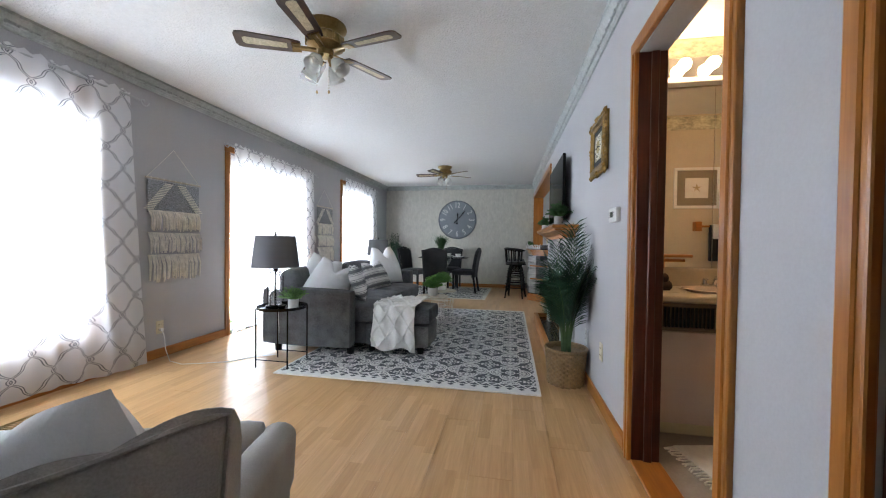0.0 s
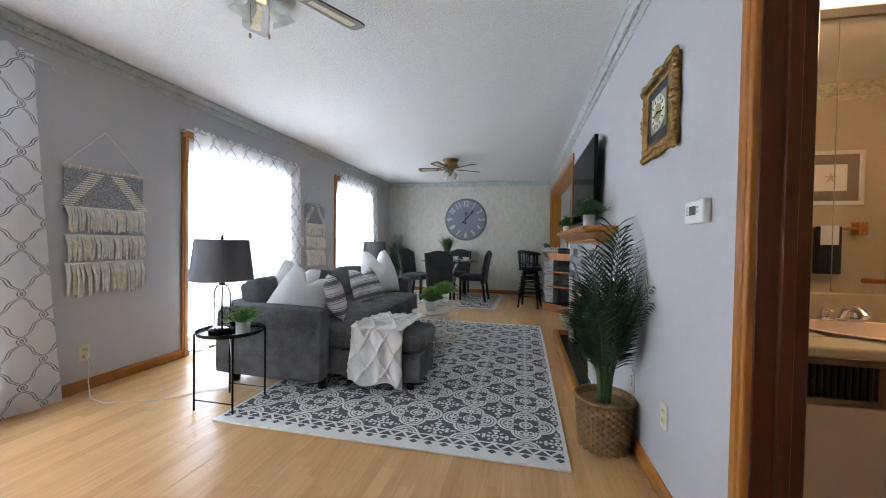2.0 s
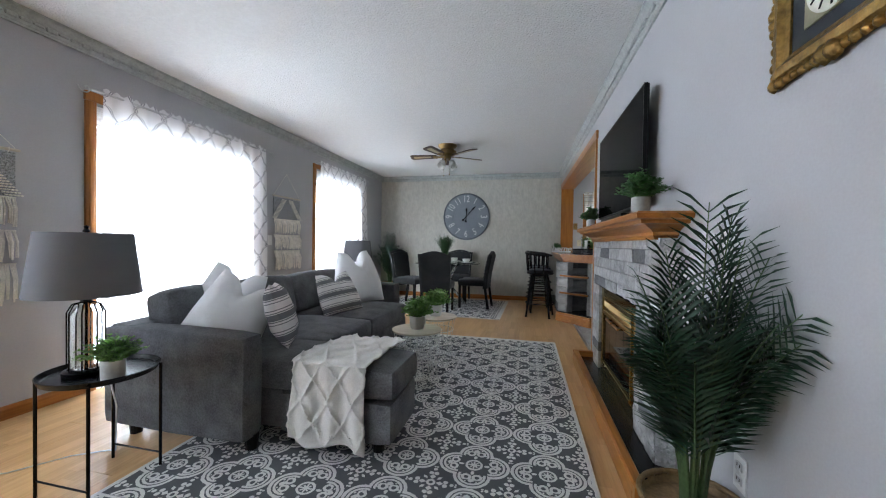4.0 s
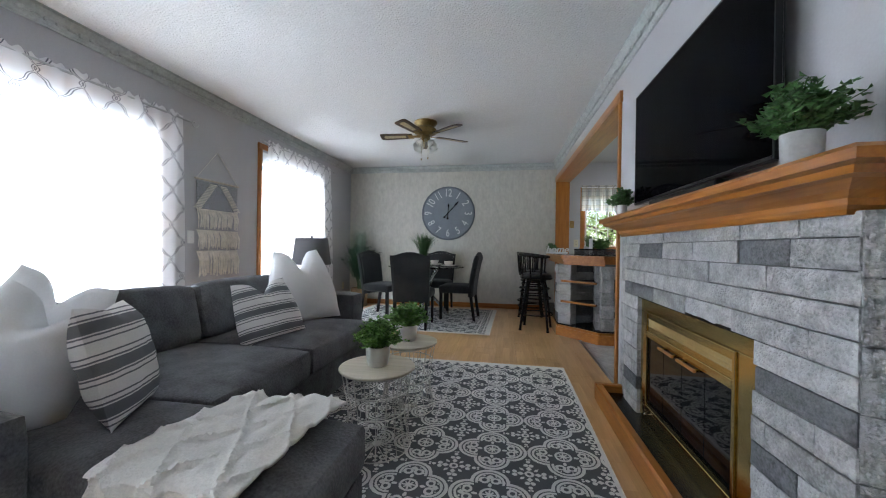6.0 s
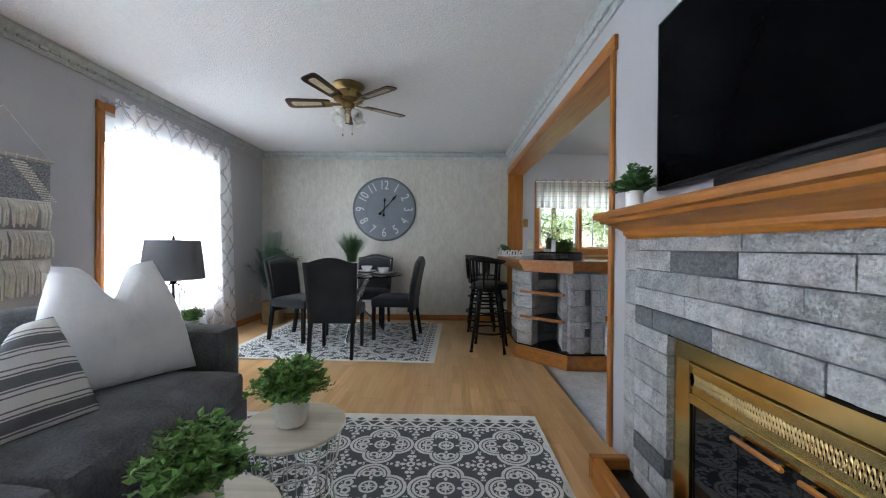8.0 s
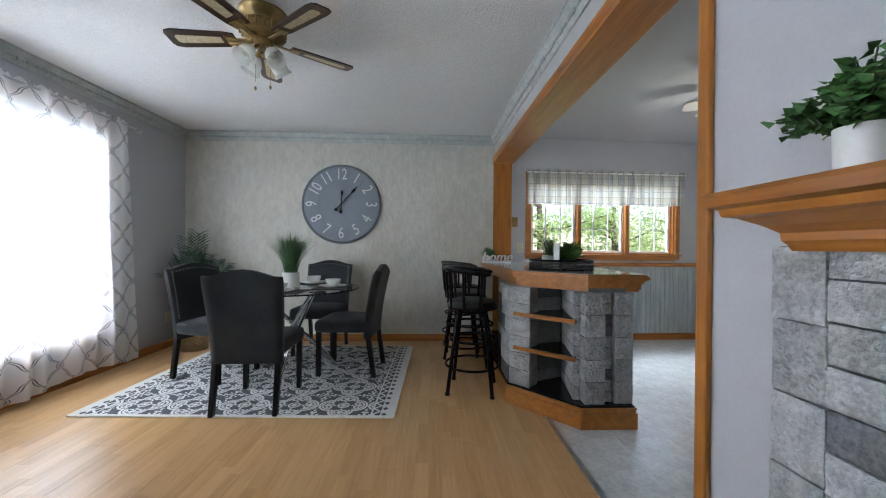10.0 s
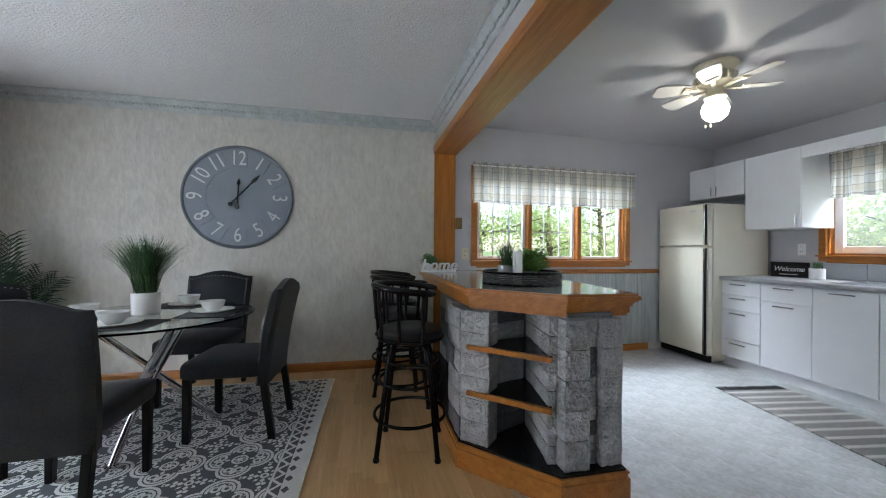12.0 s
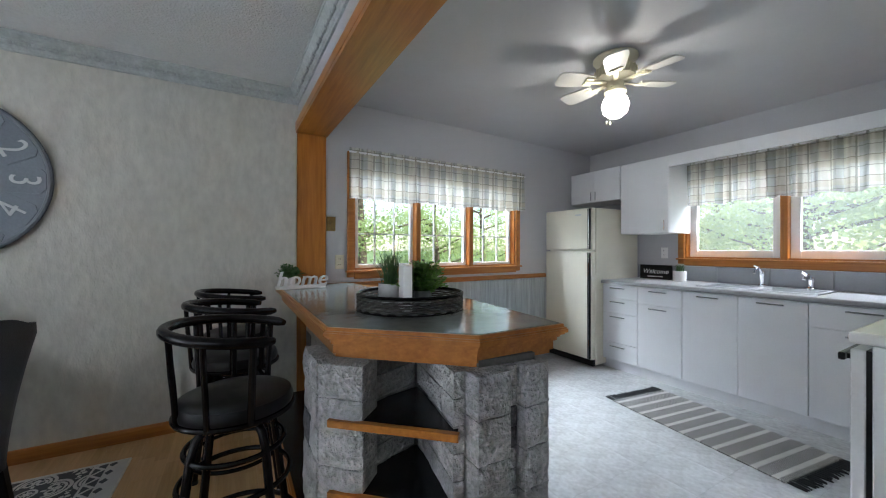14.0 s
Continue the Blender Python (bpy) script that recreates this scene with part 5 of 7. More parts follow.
# ---- plants ----
def leafy(name, c, r, height, n, seed, material, potprof, potmat, label, size=0.016, group="", flat=0.75):
    """A small bushy plant: stems with many small leaves."""
    rnd = random.Random(seed)
    p = thing(name, pose(*c), label, "plant", group)
    bm = B()
    lathe(bm, potprof, 28)
    part("pot", bm, potmat, p, smooth=True)
    ztop = max(z for q, z in potprof)
    bm = B()
    st = B()
    rim = max(q for q, z in potprof) * 0.75
    for k in range(n):
        a = rnd.uniform(0, 6.283)
        e = rnd.uniform(0.05, 1.35)
        d = Vector((math.cos(a) * math.cos(e), math.sin(a) * math.cos(e), math.sin(e) * flat + 0.25))
        L = r * rnd.uniform(0.6, 1.12)
        base = Vector((rnd.uniform(-rim, rim) * 0.6, rnd.uniform(-rim, rim) * 0.6, ztop - 0.015))
        tip = base + Vector((d.x * L, d.y * L, d.z * height * rnd.uniform(0.7, 1.1)))
        mid = (base + tip) / 2 + Vector((0, 0, 0.2 * L))
        tube(st, [base, mid, tip], 0.0012, 4)
        for q in range(7):
            t = 0.3 + 0.7 * q / 6
            pos = base * (1 - t) ** 2 + mid * 2 * t * (1 - t) + tip * t * t
            for w in range(2):
                la = rnd.uniform(0, 6.283)
                ld = Vector((math.cos(la), math.sin(la), rnd.uniform(-0.2, 0.7))).normalized()
                sd = ld.cross(Vector((rnd.uniform(-1, 1), rnd.uniform(-1, 1), 1))).normalized()
                sz = size * rnd.uniform(0.7, 1.3)
                up = ld.cross(sd) * sz * 0.2
                v = [bm.verts.new(pos + x) for x in (Vector((0, 0, 0)), ld * sz * 0.5 + sd * sz * 0.42 + up, ld * sz * 1.15, ld * sz * 0.5 - sd * sz * 0.42 + up)]
                bm.faces.new(v[:3])
                bm.faces.new((v[0], v[2], v[3]))
    part("leaves", bm, material, p)["kind"] = "stuff"
    part("stems", st, M["stem"], p)["kind"] = "stuff"
    bm = B()
    lathe(bm, [(rim * 1.2, ztop - 0.02), (0.0, ztop - 0.012)], 16)
    part("soil", bm, M["soil"], p)
    return p


ROUND = [(0.044, 0.0), (0.05, 0.006), (0.06, 0.05), (0.062, 0.098), (0.058, 0.1), (0.055, 0.09)]
CYL = [(0.036, 0.0), (0.04, 0.004), (0.042, 0.085), (0.039, 0.086), (0.037, 0.075)]


def grassy(c, r, height, n, seed, label, potmat):
    rnd = random.Random(seed)
    p = thing("potted_grass", pose(*c), label, "plant")
    bm = B()
    lathe(bm, [(0.05, 0), (0.055, 0.004), (0.057, 0.1), (0.053, 0.101), (0.051, 0.09), (0.0, 0.088)], 28)
    part("pot", bm, potmat, p, smooth=True)
    bm = B()
    for k in range(n):
        a, lean = rnd.uniform(0, 6.283), rnd.uniform(0.0, 1.0) ** 0.7
        b = Vector((rnd.uniform(-0.03, 0.03), rnd.uniform(-0.03, 0.03), 0.085))
        d = Vector((math.cos(a), math.sin(a), 0))
        h = height * rnd.uniform(0.7, 1.05)
        side = Vector((-d.y, d.x, 0)) * 0.0022
        pts = [b + d * r * lean * t ** 1.8 + Vector((0, 0, h * t * (1 - 0.12 * lean * t))) for t in (0, 0.4, 0.75, 1.0)]
        ring = [(bm.verts.new(q - side * (1 - i * 0.25)), bm.verts.new(q + side * (1 - i * 0.25))) for i, q in enumerate(pts[:-1])]
        for (q0, q1), (q2, q3) in zip(ring, ring[1:]):
            bm.faces.new((q0, q1, q3, q2))
        bm.faces.new((*ring[-1], bm.verts.new(pts[-1])))
    part("blades", bm, M["grass"], p)["kind"] = "stuff"
    return p


def palm(c, height, spread, fronds, seed, basket_r, basket_h, label, x_limit):
    rnd = random.Random(seed)
    p = thing("potted_palm", pose(*c), label, "plant")
    # woven basket: stakes with bands passing in and out
    bm = B()
    n, rows = 36, 15
    for j in range(rows):
        z0 = j * basket_h / rows
        rr = basket_r * (0.86 + 0.14 * z0 / basket_h)
        pts = []
        for k in range(n * 2 + 1):
            a = 6.283 * k / (n * 2)
            q = rr + 0.005 * (1 if (k // 2 + j) % 2 else -1)
            pts.append((q * math.cos(a), q * math.sin(a)))
        hh = basket_h / rows * 0.97
        lo = [bm.verts.new((*q, z0)) for q in pts[:-1]]
        hi = [bm.verts.new((q[0] * 1.008, q[1] * 1.008, z0 + hh)) for q in pts[:-1]]
        for k in range(len(lo)):
            bm.faces.new((lo[k], lo[(k + 1) % len(lo)], hi[(k + 1) % len(lo)], hi[k]))
    bk = part("basket", bm, M["wicker"], p, "woven brown basket")
    bm = B()
    tube(bm, ring_pts((0, 0, basket_h), basket_r * 1.01, 32), 0.009, 8)
    part("rim", bm, M["wicker"], bk, smooth=True)
    bm = B()
    lathe(bm, [(basket_r * 0.84, 0.002), (basket_r * 0.95, basket_h - 0.01), (basket_r * 0.9, basket_h - 0.03)], 24)
    part("liner", bm, M["wicker"], p)
    bm = B()
    lathe(bm, [(basket_r * 0.92, basket_h - 0.04), (0, basket_h - 0.03)], 24)
    part("soil", bm, M["soil"], p)
    bm = B()
    for f in range(fronds):
        st = B()
        a = 6.283 * f / fronds + rnd.uniform(-0.3, 0.3)
        lean = rnd.uniform(0.12, 1.0)
        h = height * rnd.uniform(0.7, 1.0) * (1 - 0.22 * lean)
        out = Vector((math.cos(a), math.sin(a), 0)) * spread * lean
        if c[0] + out.x > x_limit:
            out.x = x_limit - c[0]
        if x_limit < 1:
            out.x, out.y = max(out.x, -0.14), max(-0.17, min(0.02, out.y))
        base = Vector((0.03 * math.cos(a), 0.03 * math.sin(a), basket_h - 0.05))
        pts = [base + out * (t ** 2.0) + Vector((0, 0, (h - basket_h) * (t - 0.12 * lean * t ** 3))) for t in [k / 14 for k in range(15)]]
        tube(st, pts, [0.006 * (1 - 0.75 * k / 14) for k in range(15)], 5)
        part("stalk", st, M["stem"], p)
        for k in range(5 * 2, 15 * 2 - 1):
            t = k / 29
            i = min(13, int(t * 14))
            q = pts[i].lerp(pts[i + 1], t * 14 - i)
            d = (pts[i + 1] - pts[i]).normalized()
            for sgn in (-1, 1):
                side = d.cross(Vector((math.cos(a + 0.4), math.sin(a + 0.4), 0.3))).normalized() * sgn
                L = 0.22 * (1 - abs(t - 0.55) * 0.9) * rnd.uniform(0.8, 1.1)
                tip = q + (side * 0.75 + d * 0.7).normalized() * L
                if c[0] + tip.x > x_limit + 0.01:
                    tip.x = x_limit + 0.01 - c[0]
                if x_limit < 1:
                    tip.y = min(tip.y, 0.07)
                tip.z -= 0.02
                m = q.lerp(tip, 0.5) + Vector((0, 0, 0.012))
                wv = d.cross(side).normalized() * 0.0015 + d * 0.0055
                v = [bm.verts.new(x) for x in (q - wv * 0.4, m - wv, tip, m + wv, q + wv * 0.4)]
                bm.faces.new(v)
    part("fronds", bm, M["palm"], p)["kind"] = "stuff"
    return p


palm((0.59, 4.28, 0), 1.36, 0.32, 30, 3, 0.15, 0.27, "tall potted palm in a woven basket beside the hearth", 0.73)
palm((-2.58, 9.78, 0), 1.4, 0.27, 34, 8, 0.14, 0.3, "dark potted palm in a woven basket in the corner", 9)


# ---- side tables and lamps ----
def side_table(x, y, label, ztop=0.485, r=0.205):
    t = thing("side_table", pose(x, y, 0), label, "side table", "black tray side tables")
    bm = B()
    lathe(bm, [(0.0, ztop - 0.004), (r - 0.01, ztop - 0.004), (r, ztop + 0.02), (r - 0.004, ztop + 0.021), (r - 0.014, ztop + 0.002), (0.0, ztop + 0.002)], 40)
    part("tray_top", bm, M["black"], t, smooth=True)
    k = 0.145
    for sx, sy in ((-1, -1), (1, -1), (1, 1), (-1, 1)):
        bm = B()
        rod(bm, (sx * k, sy * k, 0), (sx * k, sy * k, ztop + 0.01), 0.0065, seg=8)
        part("leg", bm, M["black"], t)
    for a, b in (((-k, -k), (k, -k)), ((-k, k), (k, k))):
        bm = B()
        rod(bm, (*a, 0.07), (*b, 0.07), 0.004, seg=6)
        part("stretcher", bm, M["black"], t)
    return t


def table_lamp(x, y, z, label):
    l = thing("table_lamp", pose(x, y, z), label, "lamp", "grey table lamps")
    bm = B()
    lathe(bm, [(0.075, 0), (0.078, 0.004), (0.078, 0.02), (0.07, 0.026), (0.02, 0.03), (0.0, 0.03)], 32)
    part("base", bm, M["black"], l, smooth=True)
    bm = B()
    for k in range(8):
        a = 6.283 * k / 8
        c, s = math.cos(a), math.sin(a)
        tube(bm, [(0.062 * c, 0.062 * s, 0.028), (0.062 * c, 0.062 * s, 0.27), (0.045 * c, 0.045 * s, 0.305), (0.02 * c, 0.02 * s, 0.312)], 0.0028, 5)
    part("cage", bm, M["black"], l)
    bm = B()
    lathe(bm, [(0.05, 0.03), (0.052, 0.035), (0.052, 0.26), (0.03, 0.3), (0.028, 0.3), (0.05, 0.257), (0.05, 0.036)], 24)
    part("glass_cylinder", bm, M["clearglass"], l, smooth=True)
    bm = B()
    rod(bm, (0, 0, 0.03), (0, 0, 0.62), 0.005, seg=8)
    lathe(bm, [(0.02, 0.31), (0.02, 0.33), (0.008, 0.34)], 12)
    lathe(bm, [(0.012, 0.615), (0.012, 0.622), (0.006, 0.63), (0.009, 0.64), (0.0, 0.646)], 12)
    part("stem", bm, M["black"], l)
    bm = B()
    lathe(bm, [(0.19, 0.345), (0.158, 0.612), (0.155, 0.612), (0.187, 0.345)], 48)
    part("shade", bm, M["shade"], l, "grey linen drum shade", smooth=True)
    bm = B()
    for k in range(3):
        a = 6.283 * k / 3
        rod(bm, (0, 0, 0.6), (0.157 * math.cos(a), 0.157 * math.sin(a), 0.6), 0.002, seg=5)
    part("spider", bm, M["black"], l)
    return l


side_table(-1.755, 4.2, "black metal tray side table beside the sofa arm")
table_lamp(-1.8, 4.17, 0.487, "grey drum shade table lamp with a glass and wire base")
leafy("potted_plant", (-1.62, 4.15, 0.487), 0.11, 0.11, 90, 21, M["leaf"], CYL, M["potgrey"], "small green plant in a grey pot on the side table", 0.014)
side_table(-2.02, 7.22, "black metal tray side table behind the sofa")
table_lamp(-2.06, 7.3, 0.487, "grey drum shade table lamp beside the window")
leafy("potted_plant", (-1.86, 7.2, 0.487), 0.1, 0.1, 60, 22, M["leaf"], CYL, M["potgrey"], "small green plant in a grey pot by the lamp", 0.014)


# ---- wire coffee tables ----
def wire_table(x, y, h, r, label):
    t = thing("coffee_table", pose(x, y, 0.011), label, "coffee table", "nested wire coffee tables")
    bm = B()
    lathe(bm, [(0, h - 0.012), (r - 0.003, h - 0.012), (r, h - 0.009), (r, h - 0.003), (r - 0.003, h), (0, h)], 48)
    part("tabletop", bm, M["birch"], t, "pale ash veneer round top", smooth=True)
    for k in range(20):
        bm = B()
        a = 6.283 * k / 20
        c, s = math.cos(a), math.sin(a)
        tube(bm, [((r - 0.012) * c, (r - 0.012) * s, h - 0.012), (0.74 * r * c, 0.74 * r * s, h * 0.45), (0.9 * r * c, 0.9 * r * s, 0.004), (0.12 * r * c, 0.12 * r * s, 0.004)], 0.0019, 4)
        part("wire", bm, M["wire"], t)
    for zz, rr in ((h - 0.016, r - 0.012), (h * 0.72, r * 0.85), (h * 0.45, r * 0.75), (0.004, r * 0.9)):
        bm = B()
        tube(bm, ring_pts((0, 0, zz), rr, 40), 0.003, 6)
        part("hoop", bm, M["wire"], t, smooth=True)
    bm = B()
    lathe(bm, [(0.0, 0.003), (0.12 * r, 0.003), (0.12 * r, 0.007), (0, 0.007)], 16)
    part("foot_disc", bm, M["wire"], t)


wire_table(-0.752, 5.665, 0.404, 0.192, "round ash topped coffee table on a white wire basket")
wire_table(-0.715, 6.12, 0.42, 0.185, "round ash topped coffee table on a white wire basket")
leafy("potted_plant", (-0.752, 5.67, 0.415), 0.125, 0.14, 210, 31, M["leaf"], ROUND, M["pot"], "bushy green plant in a round white pot", 0.02, "plants on the coffee tables")
leafy("potted_plant", (-0.72, 6.12, 0.431), 0.125, 0.14, 210, 32, M["leaf"], ROUND, M["pot"], "bushy green plant in a round white pot", 0.02, "plants on the coffee tables")
leafy("potted_plant", (0.6, 4.93, 1.23), 0.105, 0.145, 110, 33, M["leaf2"], CYL, M["potgrey"], "green leafy plant in a pale pot on the mantel", 0.019)
leafy("potted_plant", (0.6, 6.34, 1.23), 0.085, 0.115, 80, 34, M["leaf2"], [(q * 0.8, z * 0.85) for q, z in CYL], M["pot"], "small fern in a white pot on the mantel", 0.02)

# ---- television ----
tv = thing("television", pose(0.655, 5.695, 1.295), "large black flat screen television above the mantel", "television")
bm = B()
box(bm, 0.004, 0.03, -0.58, 0.58, 0, 0.655, 0.004, 1)
box(bm, 0.03, xr(5.7) - 0.656, -0.25, 0.25, 0.15, 0.5, 0.006, 1)
part("body", bm, M["plastic"], tv)
bm = B()
for a in ((-0.585, -0.575, 0, 0.655), (0.575, 0.585, 0, 0.655), (-0.575, 0.575, 0, 0.014), (-0.575, 0.575, 0.645, 0.655)):
    box(bm, 0.0, 0.02, *a, 0.002)
part("bezel", bm, M["plastic"], tv)
bm = B()
box(bm, 0.002, 0.006, -0.575, 0.575, 0.014, 0.645)
part("screen", bm, M["screen"], tv, "glossy black screen")
sb = thing("soundbar", pose(0.6, 5.6, 1.23), "slim black sound bar with silver feet on the mantel", "soundbar")
bm = B()
box(bm, 0, 0.05, -0.3, 0.3, 0.01, 0.045, 0.008, 2)
part("body", bm, M["plastic"], sb)
for k in (-0.24, 0.24):
    bm = B()
    box(bm, 0.005, 0.045, k - 0.02, k + 0.02, 0, 0.012)
    part("foot", bm, M["steel"], sb)


# ---- ceiling fans ----
def ceiling_fan(x, y, r, turn, blades, metal, blade_mat, inlay, kind, label):
    f = thing("ceiling_fan", pose(x, y, ZC, 0, 0, turn), label, "ceiling fan", "ceiling fans")
    bm = B()
    lathe(bm, [(0.0, 0.0), (0.13, 0.0), (0.132, -0.012), (0.12, -0.03), (0.1, -0.045), (0.095, -0.06), (0.115, -0.075), (0.122, -0.1), (0.115, -0.13), (0.08, -0.15), (0.05, -0.155), (0.05, -0.19), (0.0, -0.195)], 32)
    hub = part("motor_housing", bm, metal, f, smooth=True)
    for k in range(18):
        bm = B()
        box(bm, 0.1, 0.124, -0.006, 0.006, -0.125, -0.08, 0.002, m=pose(0, 0, 0, 0, 0, 20 * k))
        part("vent_rib", bm, metal, hub)
    for k in range(blades):
        m = pose(0, 0, -0.15, 0, 0, 360 * k / blades) @ pose(0, 0, 0, 11, 0, 0)
        out = [(0.15, -0.045), (0.2, -0.055), (r - 0.05, -0.068), (r - 0.012, -0.06), (r, -0.04), (r, 0.04), (r - 0.012, 0.06), (r - 0.05, 0.068), (0.2, 0.055), (0.15, 0.045)]
        bm = B()
        prism(bm, out, -0.004, 0.004, m=m)
        b = part("blade", bm, blade_mat, f)
        if inlay:
            bm = B()
            prism(bm, [(0.23, -0.022), (r - 0.06, -0.03), (r - 0.045, -0.018), (r - 0.045, 0.018), (r - 0.06, 0.03), (0.23, 0.022)], -0.0055, 0.0055, m=m)
            part("cane_inlay", bm, M["cane"], b, "woven cane inlay")
        bm = B()
        box(bm, 0.06, 0.2, -0.014, 0.014, -0.012, -0.005, 0.003, m=m)
        box(bm, 0.15, 0.2, -0.036, 0.036, -0.01, -0.004, 0.003, m=m)
        part("blade_iron", bm, metal, f)
    if kind == "tulips":
        for k in range(4):
            m = pose(0, 0, -0.2, 0, 0, 90 * k + 20) @ pose(0.04, 0, 0, 0, 138, 0)
            bm = B()
            tube(bm, [(0, 0, -0.01), (0, 0, 0.04)], 0.011, 8)
            for v in bm.verts:
                v.co = m @ v.co
            arm = part("lamp_arm", bm, metal, f)
            bm = B()
            prof = [(0.022, 0.035), (0.03, 0.05), (0.044, 0.075), (0.046, 0.095), (0.042, 0.115), (0.055, 0.135), (0.053, 0.136), (0.04, 0.115), (0.043, 0.095), (0.041, 0.076), (0.027, 0.052), (0.02, 0.037)]
            lathe(bm, prof, 20, m=m)
            part("glass_shade", bm, M["frosted"], arm, "frosted tulip glass shade", smooth=True)
            bm = B()
            lathe(bm, [(0.012, 0.04), (0.024, 0.07), (0.024, 0.085), (0.014, 0.1), (0, 0.105)], 14, m=m)
            part("bulb", bm, M["pot"], arm, smooth=True)
    else:
        bm = B()
        lathe(bm, [(0.045, -0.19), (0.062, -0.2), (0.066, -0.22), (0.05, -0.235)], 24)
        part("fitter", bm, metal, f, smooth=True)
        bm = B()
        lathe(bm, [(0.05, -0.235), (0.07, -0.26), (0.082, -0.3), (0.07, -0.345), (0.04, -0.372), (0.0, -0.38)], 28)
        part("globe", bm, lit_glass("lit_globe"), f, "lit frosted glass globe", smooth=True)
        bulb = bpy.data.lights.new("globe_bulb", "POINT")
        bulb.energy, bulb.shadow_soft_size, bulb.color = 3.6, 0.028, (1.0, 0.96, 0.9)
        new("globe_bulb", bulb).matrix_world = pose(x, y, ZC - 0.31)
    for k, (cx, cy) in enumerate(((0.045, 0.03), (-0.03, 0.05))):
        bm = B()
        top = -0.2
        for q in range(10):
            rod(bm, (cx, cy, top - q * 0.018), (cx, cy, top - q * 0.018 - 0.014), 0.0018, seg=4)
        lathe(bm, [(0, 0.0), (0.006, -0.008), (0.007, -0.02), (0, -0.03)], 8, (cx, cy, top - 0.18 - 0.02 * k))
        part("pull_chain", bm, metal, f)
    return f


ceiling_fan(-1.03, 3.58, 0.53, 61, 5, M["oldbrass"], M["caneblade"], True, "tulips", "antique brass ceiling fan with dark cane inlaid blades")
ceiling_fan(-1.03, 7.92, 0.53, 36, 5, M["oldbrass"], M["caneblade"], True, "tulips", "antique brass ceiling fan with dark cane inlaid blades over the room")
ceiling_fan(2.36, 8.57, 0.38, 35, 6, M["beige"], M["whiteblade"], False, "globe", "white ceiling fan with a lit globe in the kitchen")


# ---- dining set ----
def dining_chair():
    c = thing("dining_chair", pose(0, 0, 0), "dark slate velvet dining chair with nailhead trim", "chair", "chairs round the dining table")
    V = M["velvet"]
    bm = B()
    cushion(bm, -0.235, 0.235, -0.22, 0.235, 0.37, 0.48, 0.035, 0.015)
    part("seat", bm, V, c, smooth=True)
    # back: a slab with a raised, curved top, raked backwards; the chair faces +y
    bm = B()
    nx, nz = 16, 14
    g = {}
    for s in (0, 1):
        for j in range(nz + 1):
            for i in range(nx + 1):
                u, v = i / nx * 2 - 1, j / nz
                top = 0.915 + 0.035 * math.cos(u * math.pi * 0.75) if abs(u) < 0.8 else 0.915 + 0.035 * math.cos(0.6 * math.pi) + 0.0
                z = 0.33 + (top - 0.33) * v
                w = 0.225 + 0.025 * v
                rim = 1 - 0.5 * max(0, (abs(u) - 0.85) / 0.15) ** 2 - 0.5 * max(0, (v - 0.92) / 0.08) ** 2
                y = -0.215 - 0.09 * v ** 1.6 + (0.035 if s else -0.035) * max(0.25, rim)
                g[s, j, i] = bm.verts.new((u * w, y, z))
    for s in (0, 1):
        for j in range(nz):
            for i in range(nx):
                q = [g[s, j, i], g[s, j, i + 1], g[s, j + 1, i + 1], g[s, j + 1, i]]
                bm.faces.new(q if s == 0 else q[::-1])
    for j in range(nz):
        for i in (0, nx):
            q = [g[0, j, i], g[0, j + 1, i], g[1, j + 1, i], g[1, j, i]]
            bm.faces.new(q)
    for i in range(nx):
        for j in (0, nz):
            bm.faces.new([g[0, j, i], g[1, j, i], g[1, j, i + 1], g[0, j, i + 1]])
    part("backrest", bm, V, c, smooth=True)
    bm = B()
    pts = []
    for k in range(19):
        v = 0.3 + 0.64 * k / 18
        for s in (-1, 1):
            pts.append((s * (0.225 + 0.025 * v) * 0.9, v))
    for x, v in pts:
        y = -0.215 - 0.09 * v ** 1.6 + 0.036
        lathe(bm, [(0.0055, 0), (0.004, 0.003), (0, 0.0042)], 6, m=pose(x, y, 0.33 + 0.59 * v, -90, 0, 0))
    for k in range(15):
        u = -0.84 + 1.68 * k / 14
        lathe(bm, [(0.0055, 0), (0.004, 0.003), (0, 0.0042)], 6, m=pose(u * 0.25, -0.266, 0.878 + 0.033 * math.cos(u * math.pi * 0.6), -90, 0, 0))
    part("nailheads", bm, M["chrome"], c)["kind"] = "stuff"
    for x, y, lean in ((-0.2, 0.2, 0.0), (0.2, 0.2, 0.0), (-0.2, -0.215, -0.06), (0.2, -0.215, -0.06)):
        bm = B()
        q = 0.02
        vs = box(bm, x - q, x + q, y - q, y + q, 0.0, 0.4, 0.004)
        for v in bm.verts:
            t = 1 - v.co.z / 0.4
            v.co.y += lean * t * t
            v.co.x = x + (v.co.x - x) * (1 - 0.25 * t)
        part("leg", bm, M["blackwood"], c)
    return c


ch = dining_chair()
ch.matrix_world = pose(-1.27, 8.46, 0.011, 0, 0, 2)
copy_thing(ch, pose(-0.79, 9.1, 0.011, 0, 0, 86))
copy_thing(ch, pose(-1.86, 8.98, 0.011, 0, 0, -108))
copy_thing(ch, pose(-1.22, 9.68, 0.011, 0, 0, 176))
dt = thing("dining_table", pose(-1.25, 9.05, 0.011), "round glass dining table on crossed chrome legs", "table")
bm = B()
lathe(bm, [(0, 0.727), (0.55, 0.727), (0.554, 0.731), (0.554, 0.735), (0.55, 0.739), (0, 0.739)], 64)
part("tabletop", bm, M["tableglass"], dt, "clear tempered glass top", smooth=True)
